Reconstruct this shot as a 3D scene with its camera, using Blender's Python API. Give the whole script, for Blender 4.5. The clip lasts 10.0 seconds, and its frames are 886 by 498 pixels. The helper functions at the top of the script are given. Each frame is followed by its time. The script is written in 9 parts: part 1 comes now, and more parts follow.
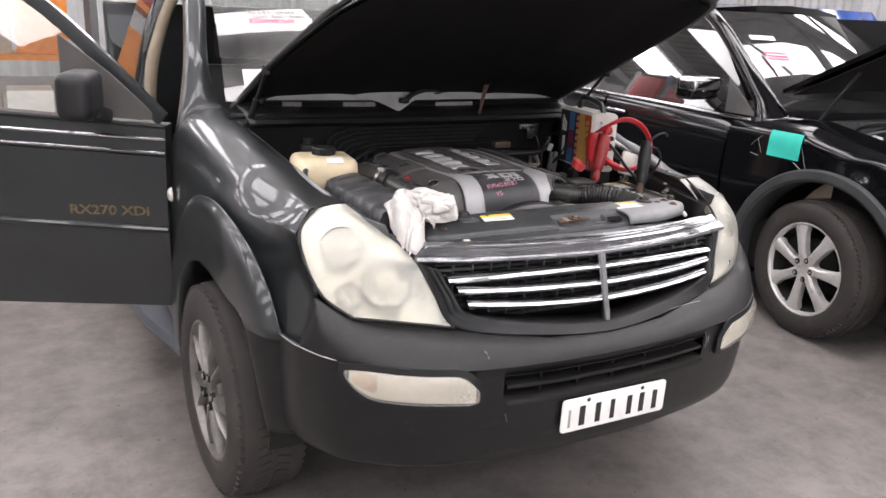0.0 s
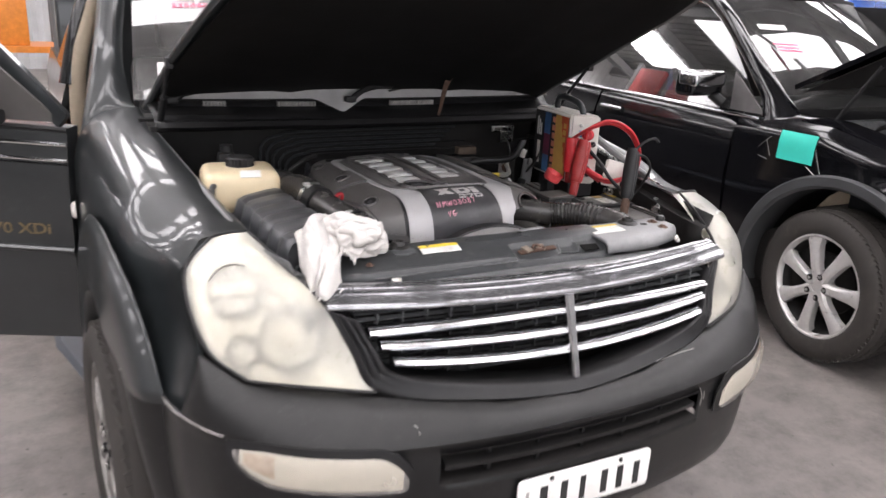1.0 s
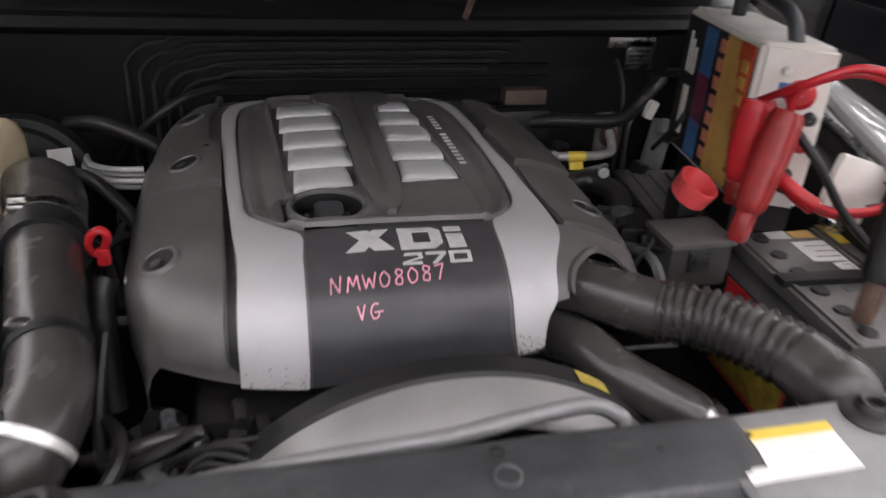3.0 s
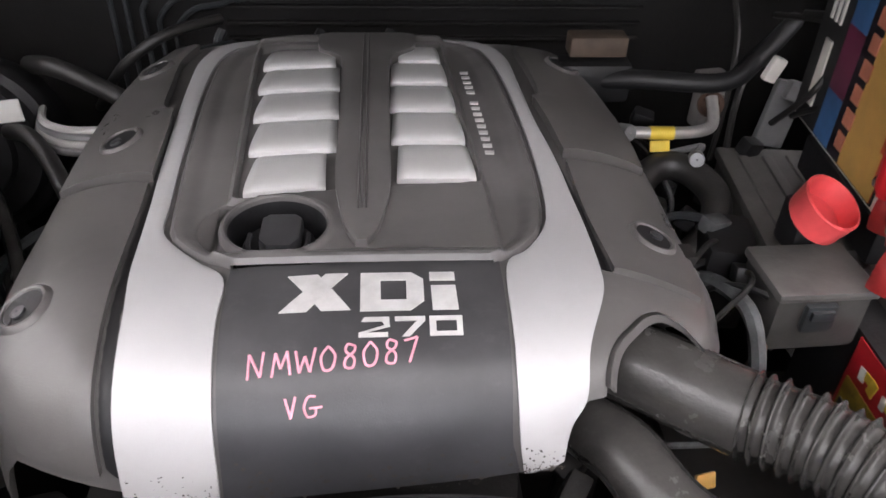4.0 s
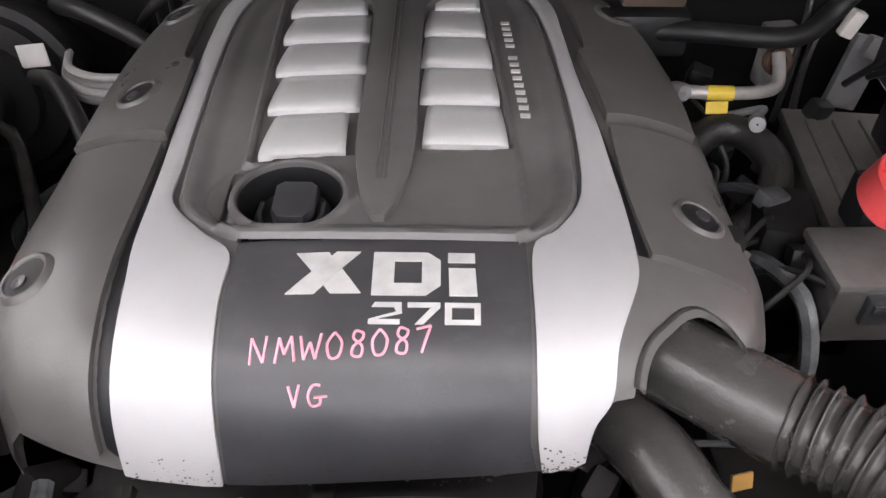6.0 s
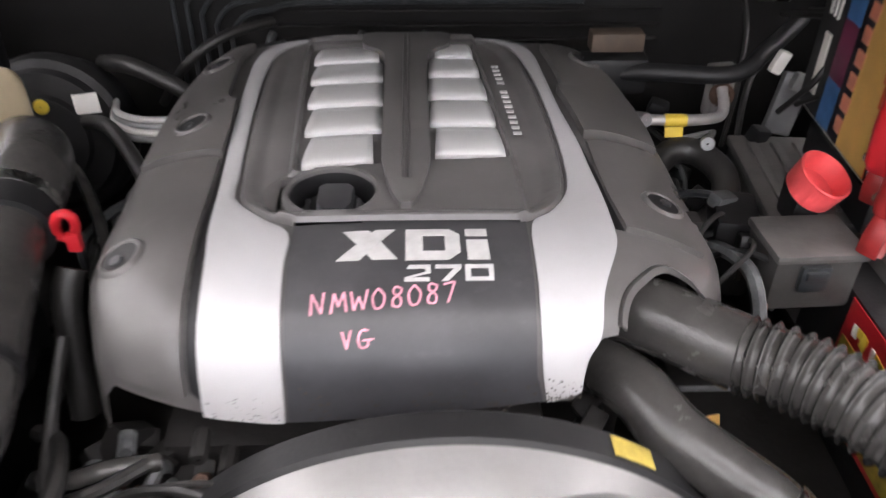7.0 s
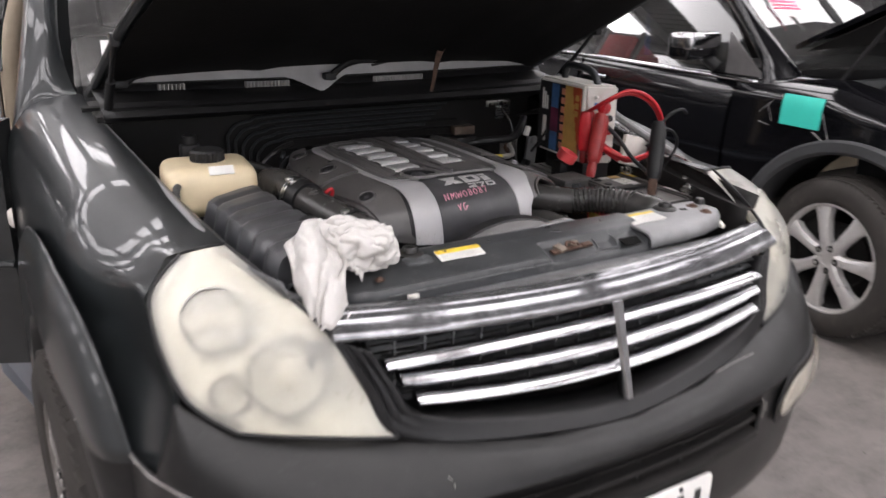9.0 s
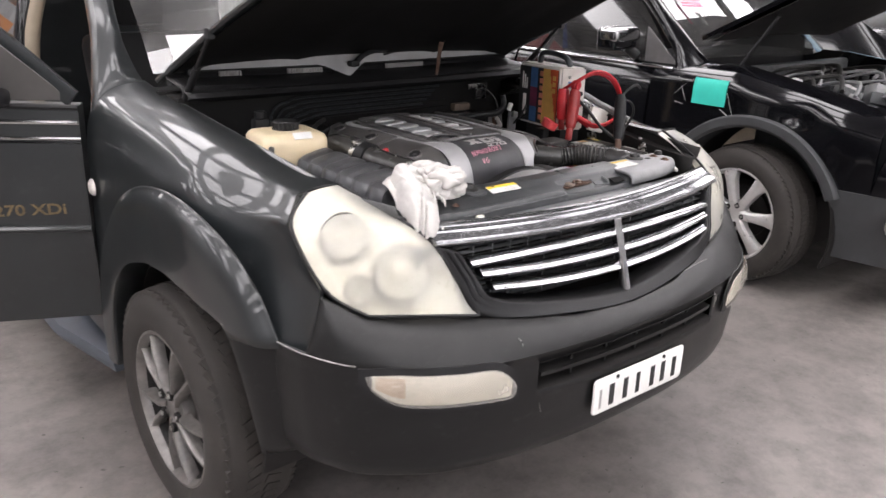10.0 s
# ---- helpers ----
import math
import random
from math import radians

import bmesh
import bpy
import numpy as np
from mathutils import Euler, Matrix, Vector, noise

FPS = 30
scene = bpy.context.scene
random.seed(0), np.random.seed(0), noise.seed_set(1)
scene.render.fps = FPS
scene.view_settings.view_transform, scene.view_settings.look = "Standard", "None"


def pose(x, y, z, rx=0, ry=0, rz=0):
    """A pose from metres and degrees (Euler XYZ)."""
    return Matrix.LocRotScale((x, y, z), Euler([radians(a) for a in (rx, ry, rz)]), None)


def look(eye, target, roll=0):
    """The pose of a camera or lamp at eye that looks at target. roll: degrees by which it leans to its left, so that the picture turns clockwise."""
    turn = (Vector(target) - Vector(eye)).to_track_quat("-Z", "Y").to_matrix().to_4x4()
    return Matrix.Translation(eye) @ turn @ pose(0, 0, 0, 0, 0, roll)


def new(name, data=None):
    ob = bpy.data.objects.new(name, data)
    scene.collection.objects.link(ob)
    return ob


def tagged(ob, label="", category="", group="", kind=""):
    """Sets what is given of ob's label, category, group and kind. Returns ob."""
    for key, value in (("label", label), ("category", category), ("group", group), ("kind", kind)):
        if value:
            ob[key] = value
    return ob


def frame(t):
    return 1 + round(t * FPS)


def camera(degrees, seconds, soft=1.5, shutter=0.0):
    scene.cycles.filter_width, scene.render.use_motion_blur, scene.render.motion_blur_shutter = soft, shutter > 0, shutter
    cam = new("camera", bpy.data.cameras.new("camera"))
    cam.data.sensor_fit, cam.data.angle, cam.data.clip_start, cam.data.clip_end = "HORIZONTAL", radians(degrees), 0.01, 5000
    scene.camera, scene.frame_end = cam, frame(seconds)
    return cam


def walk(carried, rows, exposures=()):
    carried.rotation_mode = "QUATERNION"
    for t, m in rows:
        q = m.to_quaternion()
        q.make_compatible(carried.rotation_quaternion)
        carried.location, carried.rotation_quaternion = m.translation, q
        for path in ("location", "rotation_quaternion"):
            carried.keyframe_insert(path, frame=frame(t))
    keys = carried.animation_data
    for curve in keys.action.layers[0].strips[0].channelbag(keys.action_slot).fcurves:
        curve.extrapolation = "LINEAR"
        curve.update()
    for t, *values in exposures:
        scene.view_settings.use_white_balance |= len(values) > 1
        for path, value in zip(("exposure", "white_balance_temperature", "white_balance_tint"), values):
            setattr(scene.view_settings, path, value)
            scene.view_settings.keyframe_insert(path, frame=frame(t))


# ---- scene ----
cam = camera(59.8, 10.0, 1.5, 0.5)
PATH = [
    (0, (-1.399, -1.614, 1.645), (-0.477, 0.06, 1.054), 2.9),
    (0.5, (-1.273, -1.505, 1.632), (-0.335, 0.158, 1.034), 2.9),
    (1, (-1.031, -1.301, 1.625), (-0.126, 0.374, 1.015), 2.9),
    (1.5, (-0.793, -1.02, 1.58), (0.068, 0.67, 0.946), 2.7),
    (2, (-0.544, -0.747, 1.549), (0.169, 0.983, 0.84), 2.4),
    (2.5, (-0.301, -0.465, 1.533), (0.288, 1.254, 0.698), 3.5),
    (3, (-0.151, -0.204, 1.514), (0.273, 1.507, 0.569), 3.4),
    (4.5, (0.024, 0.127, 1.491), (0.087, 1.663, 0.213), 1.2),
    (5, (0.027, 0.143, 1.49), (0.053, 1.643, 0.167), 0.8),
    (6.5, (0.027, 0.109, 1.497), (0.027, 1.622, 0.19), 0.6),
    (7, (-0.012, -0.023, 1.509), (0.058, 1.608, 0.354), 0.6),
    (7.5, (-0.186, -0.219, 1.516), (0.103, 1.494, 0.525), 1.2),
    (8, (-0.374, -0.465, 1.53), (0.106, 1.286, 0.691), 1.8),
    (8.5, (-0.635, -0.762, 1.554), (0.116, 0.949, 0.841), 2.1),
    (9, (-0.984, -0.977, 1.584), (-0.002, 0.631, 0.915), 1.3),
    (9.5, (-1.29, -1.196, 1.59), (-0.199, 0.338, 0.914), 1.3),
    (10, (-1.572, -1.22, 1.601), (-0.385, 0.244, 0.932), 1.4),
]
walk(cam, [(t, look(eye, target, roll)) for t, eye, target, roll in PATH], [(0, 0.0), (1.3, 0.05), (2.0, -0.45), (2.5, -0.85), (3.0, -0.1), (4.5, 0.75), (6.5, 0.8), (7.0, 0.85), (7.5, 0.55), (8.0, 0.0), (8.5, -0.7), (9.0, -0.25), (9.5, -0.05), (10, 0.0)])

# ---- world, light, exposure ----
world = bpy.data.worlds.new("world")
scene.world = world
world.use_nodes = True
wn = world.node_tree.nodes
sky = wn.new("ShaderNodeTexSky")
sky.sky_type = 'NISHITA'
sky.sun_disc = False
sky.sun_elevation, sky.sun_rotation = radians(48), radians(150)
world.node_tree.links.new(sky.outputs[0], wn["Background"].inputs[0])
wn["Background"].inputs[1].default_value = 0.12


def area_light(name, eye, target, sx, sy, power, colour):
    la = bpy.data.lights.new(name, 'AREA')
    la.shape, la.size, la.size_y, la.energy, la.color = 'RECTANGLE', sx, sy, power, colour
    ob = new(name, la)
    ob.matrix_basis = look(eye, target)
    return ob


# daylight that enters through the wide roller door of the shed, and the opening on its far side
area_light("door_daylight", (-1.2, -8.85, 2.35), (-0.6, 0.0, 1.3), 6.6, 3.9, 250, (1.0, 0.955, 0.985))

# ---- materials ----
def mat(name, col, rough=0.5, metal=0.0, var=0.12, scale=14.0, bump=0.0, bscale=120.0, coat=0.0, dust=0.0,
        dustcol=(0.3, 0.28, 0.26), rvar=0.1, spec=0.5, crough=0.04, wear=0.0, wearcol=(0.14, 0.138, 0.135), wscale=38.0):
    m = bpy.data.materials.new(name)
    m.use_nodes = True
    nt = m.node_tree
    n, l = nt.nodes, nt.links
    p = n["Principled BSDF"]
    p.inputs["Metallic"].default_value = metal
    p.inputs["Specular IOR Level"].default_value = spec
    p.inputs["Coat Weight"].default_value = coat
    p.inputs["Coat Roughness"].default_value = crough
    tc = n.new("ShaderNodeTexCoord")
    big = n.new("ShaderNodeTexNoise")
    big.inputs["Scale"].default_value = scale
    big.inputs["Detail"].default_value = 6.0
    big.inputs["Roughness"].default_value = 0.65
    l.new(tc.outputs["Object"], big.inputs["Vector"])
    fine = n.new("ShaderNodeTexNoise")
    fine.inputs["Scale"].default_value = bscale
    fine.inputs["Detail"].default_value = 4.0
    l.new(tc.outputs["Object"], fine.inputs["Vector"])
    ramp = n.new("ShaderNodeMapRange")
    ramp.inputs["From Min"].default_value, ramp.inputs["From Max"].default_value = 0.3, 0.7
    ramp.inputs["To Min"].default_value, ramp.inputs["To Max"].default_value = 1.0 - var, 1.0 + var
    l.new(big.outputs["Fac"], ramp.inputs["Value"])
    mul = n.new("ShaderNodeVectorMath")
    mul.operation = 'SCALE'
    mul.inputs[0].default_value = col
    l.new(ramp.outputs[0], mul.inputs["Scale"])
    colour_out = mul.outputs[0]
    rr = n.new("ShaderNodeMapRange")
    rr.inputs["To Min"].default_value, rr.inputs["To Max"].default_value = max(0.01, rough - rvar), min(1.0, rough + rvar)
    l.new(big.outputs["Fac"], rr.inputs["Value"])
    l.new(rr.outputs[0], p.inputs["Roughness"])
    if dust > 0:
        geo = n.new("ShaderNodeNewGeometry")
        sep = n.new("ShaderNodeSeparateXYZ")
        l.new(geo.outputs["Normal"], sep.inputs[0])
        up = n.new("ShaderNodeMapRange")
        up.inputs["From Min"].default_value, up.inputs["From Max"].default_value = 0.3, 1.0
        up.inputs["To Max"].default_value = dust
        l.new(sep.outputs[2], up.inputs["Value"])
        mm = n.new("ShaderNodeMath")
        mm.operation = 'MULTIPLY'
        l.new(up.outputs[0], mm.inputs[0])
        l.new(big.outputs["Fac"], mm.inputs[1])
        mix = n.new("ShaderNodeMix")
        mix.data_type = 'RGBA'
        l.new(mm.outputs[0], mix.inputs["Factor"])
        l.new(colour_out, mix.inputs["A"])
        mix.inputs["B"].default_value = (*dustcol, 1)
        colour_out = mix.outputs["Result"]
    if wear > 0:
        # scuffs and specks where the surface has been rubbed
        wn1 = n.new("ShaderNodeTexNoise")
        wn1.inputs["Scale"].default_value = wscale
        wn1.inputs["Detail"].default_value = 9.0
        wn1.inputs["Roughness"].default_value = 0.72
        mp = n.new("ShaderNodeMapping")
        mp.inputs["Scale"].default_value = (0.55, 1.0, 1.0)
        l.new(tc.outputs["Object"], mp.inputs["Vector"])
        l.new(mp.outputs[0], wn1.inputs["Vector"])
        wr = n.new("ShaderNodeMapRange")
        wr.inputs["From Min"].default_value, wr.inputs["From Max"].default_value = 0.56, 0.72
        wr.inputs["To Max"].default_value = wear
        l.new(wn1.outputs["Fac"], wr.inputs["Value"])
        wm = n.new("ShaderNodeMix")
        wm.data_type = 'RGBA'
        l.new(wr.outputs[0], wm.inputs["Factor"])
        l.new(colour_out, wm.inputs["A"])
        wm.inputs["B"].default_value = (*wearcol, 1)
        colour_out = wm.outputs["Result"]
    l.new(colour_out, p.inputs["Base Color"])
    if bump > 0:
        b = n.new("ShaderNodeBump")
        b.inputs["Strength"].default_value = bump
        b.inputs["Distance"].default_value = 0.002
        l.new(fine.outputs["Fac"], b.inputs["Height"])
        l.new(b.outputs[0], p.inputs["Normal"])
    return m


PAINT = mat("dark_green_grey_paint", (0.0115, 0.0138, 0.015), 0.36, 0.05, 0.25, 5, coat=0.6, dust=0.06, rvar=0.08, crough=0.03, wear=0.1, wearcol=(0.08, 0.08, 0.08), wscale=22)
PAINT2 = mat("black_paint", (0.004, 0.004, 0.005), 0.12, 0.0, 0.2, 5, coat=0.55, rvar=0.04, spec=0.3)
BUMPER = mat("dark_grey_bumper_plastic", (0.0085, 0.0085, 0.0088), 0.37, 0, 0.3, 9, 0.12, 300, dust=0.06, spec=0.38, wear=0.3, wearcol=(0.05, 0.05, 0.05))
TRIMGREY = mat("grey_arch_plastic", (0.04, 0.0415, 0.0435), 0.55, 0, 0.15, 9, 0.2, 300)
BLACK = mat("black_plastic", (0.010, 0.010, 0.011), 0.5, 0, 0.25, 12, 0.15, 250, dust=0.05, spec=0.4)
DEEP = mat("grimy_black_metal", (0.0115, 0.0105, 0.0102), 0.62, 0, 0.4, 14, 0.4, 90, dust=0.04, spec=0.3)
COVER = mat("dark_engine_cover_plastic", (0.043, 0.043, 0.047), 0.37, 0, 0.3, 9, 0.07, 700, dust=0.12, rvar=0.12, wear=0.22)
COVERT = mat("grey_tray_plastic", (0.112, 0.107, 0.106), 0.34, 0, 0.22, 9, 0.07, 700, dust=0.16, rvar=0.1)
FUSEG = mat("dusty_fuse_box_plastic", (0.088, 0.084, 0.08), 0.5, 0, 0.3, 18, 0.2, 300, dust=0.3, wear=0.3)
RELAYG = mat("dull_relay_box_plastic", (0.05, 0.048, 0.046), 0.45, 0, 0.3, 18, 0.1, 300, dust=0.2, wear=0.2)
COVERG = mat("warm_grey_cover_plastic", (0.094, 0.089, 0.087), 0.32, 0, 0.16, 9, 0.07, 700, dust=0.12, rvar=0.12, wear=0.18, wearcol=(0.2, 0.19, 0.185))
SILVER = mat("satin_silver_paint", (0.46, 0.455, 0.46), 0.42, 0.12, 0.05, 8, 0.05, 600, wear=0.25, wearcol=(0.38, 0.36, 0.34), wscale=26)
LETTER = mat("pale_silver_letter", (0.62, 0.61, 0.6), 0.5, 0.2, 0.12, 60)
CHROME = mat("scratched_chrome", (0.52, 0.52, 0.53), 0.15, 1.0, 0.14, 30, 0.06, 90, rvar=0.08)
STRIP = mat("dull_smoked_chrome", (0.29, 0.29, 0.30), 0.09, 0.75, 0.4, 18, 0.07, 30, rvar=0.10, wear=0.6, wearcol=(0.24, 0.24, 0.24), wscale=22)
LEDGE = mat("scuffed_ledge_plastic", (0.135, 0.137, 0.142), 0.34, 0, 0.55, 45, 0.3, 150, dust=0.2, rvar=0.15, wear=0.7, wearcol=(0.3, 0.3, 0.3))
SAIL = mat("grey_corner_panel", (0.075, 0.07, 0.067), 0.5, 0, 0.12, 9, 0.1, 200)
AMBERD = mat("faded_amber_reflector", (0.62, 0.50, 0.40), 0.35, 0.2, 0.2, 30)
RINGIN = mat("dull_lamp_dish", (0.52, 0.51, 0.48), 0.35, 0.3, 0.1, 10)
STEEL = mat("bright_steel", (0.55, 0.54, 0.52), 0.28, 1.0, 0.15, 40)
RUST = mat("rusty_steel", (0.105, 0.062, 0.045), 0.75, 0.3, 0.45, 60, 0.5, 300)
RUBBER = mat("dusty_rubber", (0.015, 0.0143, 0.0137), 0.46, 0, 0.25, 20, 0.25, 250, dust=0.08)
AIRBOX = mat("dark_box_plastic", (0.05, 0.051, 0.055), 0.36, 0, 0.2, 12, 0.15, 300, dust=0.15, rvar=0.08)
# the cover's silver paint again, its tone set for the light on the louvres
LOUVRE = mat("louvre_lit_silver_paint", (0.57, 0.565, 0.56), 0.4, 0.15, 0.06, 8, 0.05, 600)
WHITEM = mat("bare_bright_clamp", (0.75, 0.74, 0.72), 0.35, 0.5, 0.08, 40)
WORNP = mat("worn_pad_plastic", (0.085, 0.088, 0.09), 0.5, 0, 0.5, 60, 0.3, 200)
SPECK = mat("oily_grime", (0.05, 0.042, 0.036), 0.6, 0, 0.4, 60)
HOSE = mat("worn_grey_hose_rubber", (0.040, 0.038, 0.0365), 0.25, 0, 0.3, 16, 0.2, 260, dust=0.10, rvar=0.10, wear=0.14, wearcol=(0.12, 0.115, 0.11), wscale=70)
TYRE = mat("dusty_tyre_rubber", (0.031, 0.027, 0.024), 0.78, 0, 0.25, 9, 0.4, 180, wear=0.4, wearcol=(0.10, 0.085, 0.07), wscale=14)
ALLOY = mat("silver_alloy", (0.55, 0.535, 0.52), 0.3, 0.35, 0.1, 20)
ALLOYG = mat("dirty_alloy", (0.42, 0.40, 0.385), 0.3, 0.4, 0.25, 20)
WHEELG = mat("brake_dusted_alloy", (0.19, 0.178, 0.168), 0.34, 0.45, 0.3, 20)
PLATEG = mat("dusty_dark_grey_panel", (0.029, 0.032, 0.035), 0.33, 0, 0.3, 10, 0.2, 260, dust=0.12, wear=0.45)
PLATEL = mat("worn_light_grey_panel", (0.22, 0.22, 0.225), 0.42, 0.25, 0.18, 14, 0.2, 260, dust=0.2, wear=0.5, wearcol=(0.14, 0.14, 0.14))
SHROUD = mat("grey_fan_shroud", (0.29, 0.282, 0.278), 0.36, 0.35, 0.12, 10, 0.15, 200)
TANK = mat("yellowed_tank_plastic", (0.72, 0.60, 0.40), 0.42, 0, 0.1, 9, 0.1, 100)
WHITE = mat("white_paper", (0.78, 0.77, 0.74), 0.7, 0, 0.05, 20)
CREAM = mat("off_white_case", (0.72, 0.69, 0.64), 0.5, 0, 0.12, 14)
YELLOW = mat("yellow_print", (0.72, 0.52, 0.06), 0.5, 0, 0.08, 20)
FADEDY = mat("dusty_yellow_sticker", (0.46, 0.35, 0.07), 0.6, 0, 0.3, 60)
RED = mat("red_plastic", (0.46, 0.018, 0.026), 0.35, 0, 0.15, 20)
REDDARK = mat("worn_dark_red_plastic", (0.28, 0.02, 0.02), 0.4, 0, 0.3, 30)
ORANGE = mat("orange_print", (0.6, 0.2, 0.03), 0.4, 0, 0.2, 14)
GOLD = mat("gold_print", (0.62, 0.36, 0.1), 0.4, 0, 0.15, 14)
GOLDD = mat("faded_gold_lettering", (0.12, 0.085, 0.04), 0.5, 0, 0.4, 40)
FIREW = mat("dark_firewall_paint", (0.0085, 0.008, 0.0078), 0.6, 0, 0.35, 10, 0.3, 90, dust=0.05, spec=0.3)
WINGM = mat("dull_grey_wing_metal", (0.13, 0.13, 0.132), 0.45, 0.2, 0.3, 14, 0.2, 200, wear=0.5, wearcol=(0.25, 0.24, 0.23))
LINER = mat("black_felt_and_slot_shade", (0.0055, 0.0053, 0.0052), 0.85, 0, 0.3, 12, 0.4, 120, spec=0.15)
FAINT = mat("faint_print", (0.6, 0.59, 0.56), 0.7)
DUST_GLARE = mat("dust_and_glare_glass_edge", (0.54, 0.53, 0.53), 0.5, 0, 0.2, 6, 0.1, 60)
BLUE = mat("blue_print", (0.06, 0.16, 0.36), 0.4, 0, 0.4, 14)
INK = mat("black_ink", (0.02, 0.02, 0.02), 0.6)
PINK = mat("pink_marker_ink", (0.78, 0.1, 0.22), 0.6, 0, 0.12, 90)
PINKW = mat("pale_pink_marker_ink", (0.86, 0.38, 0.48), 0.6, 0, 0.2, 90)
TEAL = mat("turquoise_paper", (0.03, 0.5, 0.4), 0.6, 0, 0.05, 20)
CLOTH = mat("white_cotton_rag", (0.58, 0.56, 0.535), 0.9, 0, 0.10, 18, 0.7, 120)
BEIGE = mat("beige_trim", (0.33, 0.27, 0.2), 0.7, 0, 0.1, 14)
LENSIN = mat("dull_reflector", (0.76, 0.74, 0.69), 0.3, 0.4, 0.12, 10)
RING = mat("grey_lamp_bezel", (0.40, 0.39, 0.37), 0.4, 0.4, 0.1, 10)
CARBLUE = mat("blue_car_paint", (0.02, 0.07, 0.3), 0.15, 0.0, 0.1, 4, coat=1.0)
WALLM = mat("dull_grey_steel_cladding", (0.42, 0.42, 0.42), 0.55, 0.1, 0.15, 1.2)
ROOFM = mat("dusty_roof_sheet", (0.2, 0.2, 0.2), 0.6, 0.2, 0.15, 1.2)
TRUSS = mat("grey_painted_steel", (0.12, 0.12, 0.12), 0.6, 0.1, 0.1, 5)


def glass(name, tint, rough, film, ior=1.45):
    m = bpy.data.materials.new(name)
    m.use_nodes = True
    n, l = m.node_tree.nodes, m.node_tree.links
    out = n["Material Output"]
    g = n.new("ShaderNodeBsdfGlossy")
    g.inputs["Roughness"].default_value = rough
    g.inputs["Color"].default_value = (1, 1, 1, 1)
    t = n.new("ShaderNodeBsdfTransparent")
    t.inputs["Color"].default_value = (*tint, 1)
    fr = n.new("ShaderNodeFresnel")
    fr.inputs["IOR"].default_value = ior
    mx = n.new("ShaderNodeMixShader")
    l.new(fr.outputs[0], mx.inputs[0])
    l.new(t.outputs[0], mx.inputs[1])
    l.new(g.outputs[0], mx.inputs[2])
    dirt = n.new("ShaderNodeBsdfDiffuse")
    dirt.inputs["Color"].default_value = (0.5, 0.49, 0.48, 1)
    m2 = n.new("ShaderNodeMixShader")
    tc = n.new("ShaderNodeTexCoord")
    no = n.new("ShaderNodeTexNoise")
    no.inputs["Scale"].default_value = 5.0
    no.inputs["Detail"].default_value = 7.0
    l.new(tc.outputs["Object"], no.inputs["Vector"])
    mr = n.new("ShaderNodeMapRange")
    mr.inputs["From Min"].default_value, mr.inputs["From Max"].default_value = 0.3, 0.75
    mr.inputs["To Min"].default_value, mr.inputs["To Max"].default_value = film * 0.5, film * 1.6
    l.new(no.outputs["Fac"], mr.inputs["Value"])
    l.new(mr.outputs[0], m2.inputs[0])
    l.new(mx.outputs[0], m2.inputs[1])
    l.new(dirt.outputs[0], m2.inputs[2])
    l.new(m2.outputs[0], out.inputs[0])
    return m


GLASS = glass("car_glass", (0.62, 0.66, 0.63), 0.02, 0.12, 1.75)
GLASSW = glass("reflecting_windscreen_glass", (0.4, 0.43, 0.42), 0.02, 0.06, 2.1)
GLASSD = glass("dark_car_glass", (0.09, 0.10, 0.105), 0.02, 0.05, 1.33)
GLASSC = glass("clear_door_glass", (0.72, 0.75, 0.73), 0.02, 0.08, 1.6)


def hazy(name, col, clear):
    m = mat(name, col, 0.3, 0, 0.1, 9, coat=0.35)
    n, l = m.node_tree.nodes, m.node_tree.links
    t = n.new("ShaderNodeBsdfTransparent")
    t.inputs["Color"].default_value = (0.95, 0.93, 0.85, 1)
    mx = n.new("ShaderNodeMixShader")
    mx.inputs[0].default_value = clear
    l.new(n["Principled BSDF"].outputs[0], mx.inputs[1])
    l.new(t.outputs[0], mx.inputs[2])
    l.new(mx.outputs[0], n["Material Output"].inputs[0])
    return m


HAZE = hazy("hazed_yellowed_lens", (0.72, 0.705, 0.655), 0.60)
FOGLENS = hazy("cloudy_fog_lens", (0.58, 0.55, 0.52), 0.66)


def glow(name, col, power):
    m = bpy.data.materials.new(name)
    m.use_nodes = True
    n = m.node_tree.nodes
    p = n["Principled BSDF"]
    p.inputs["Base Color"].default_value = (0.8, 0.8, 0.8, 1)
    p.inputs["Emission Color"].default_value = (*col, 1)
    p.inputs["Emission Strength"].default_value = power
    return m


SKYLIGHT = glow("daylit_translucent_sheet", (1.0, 0.955, 0.985), 8.8)


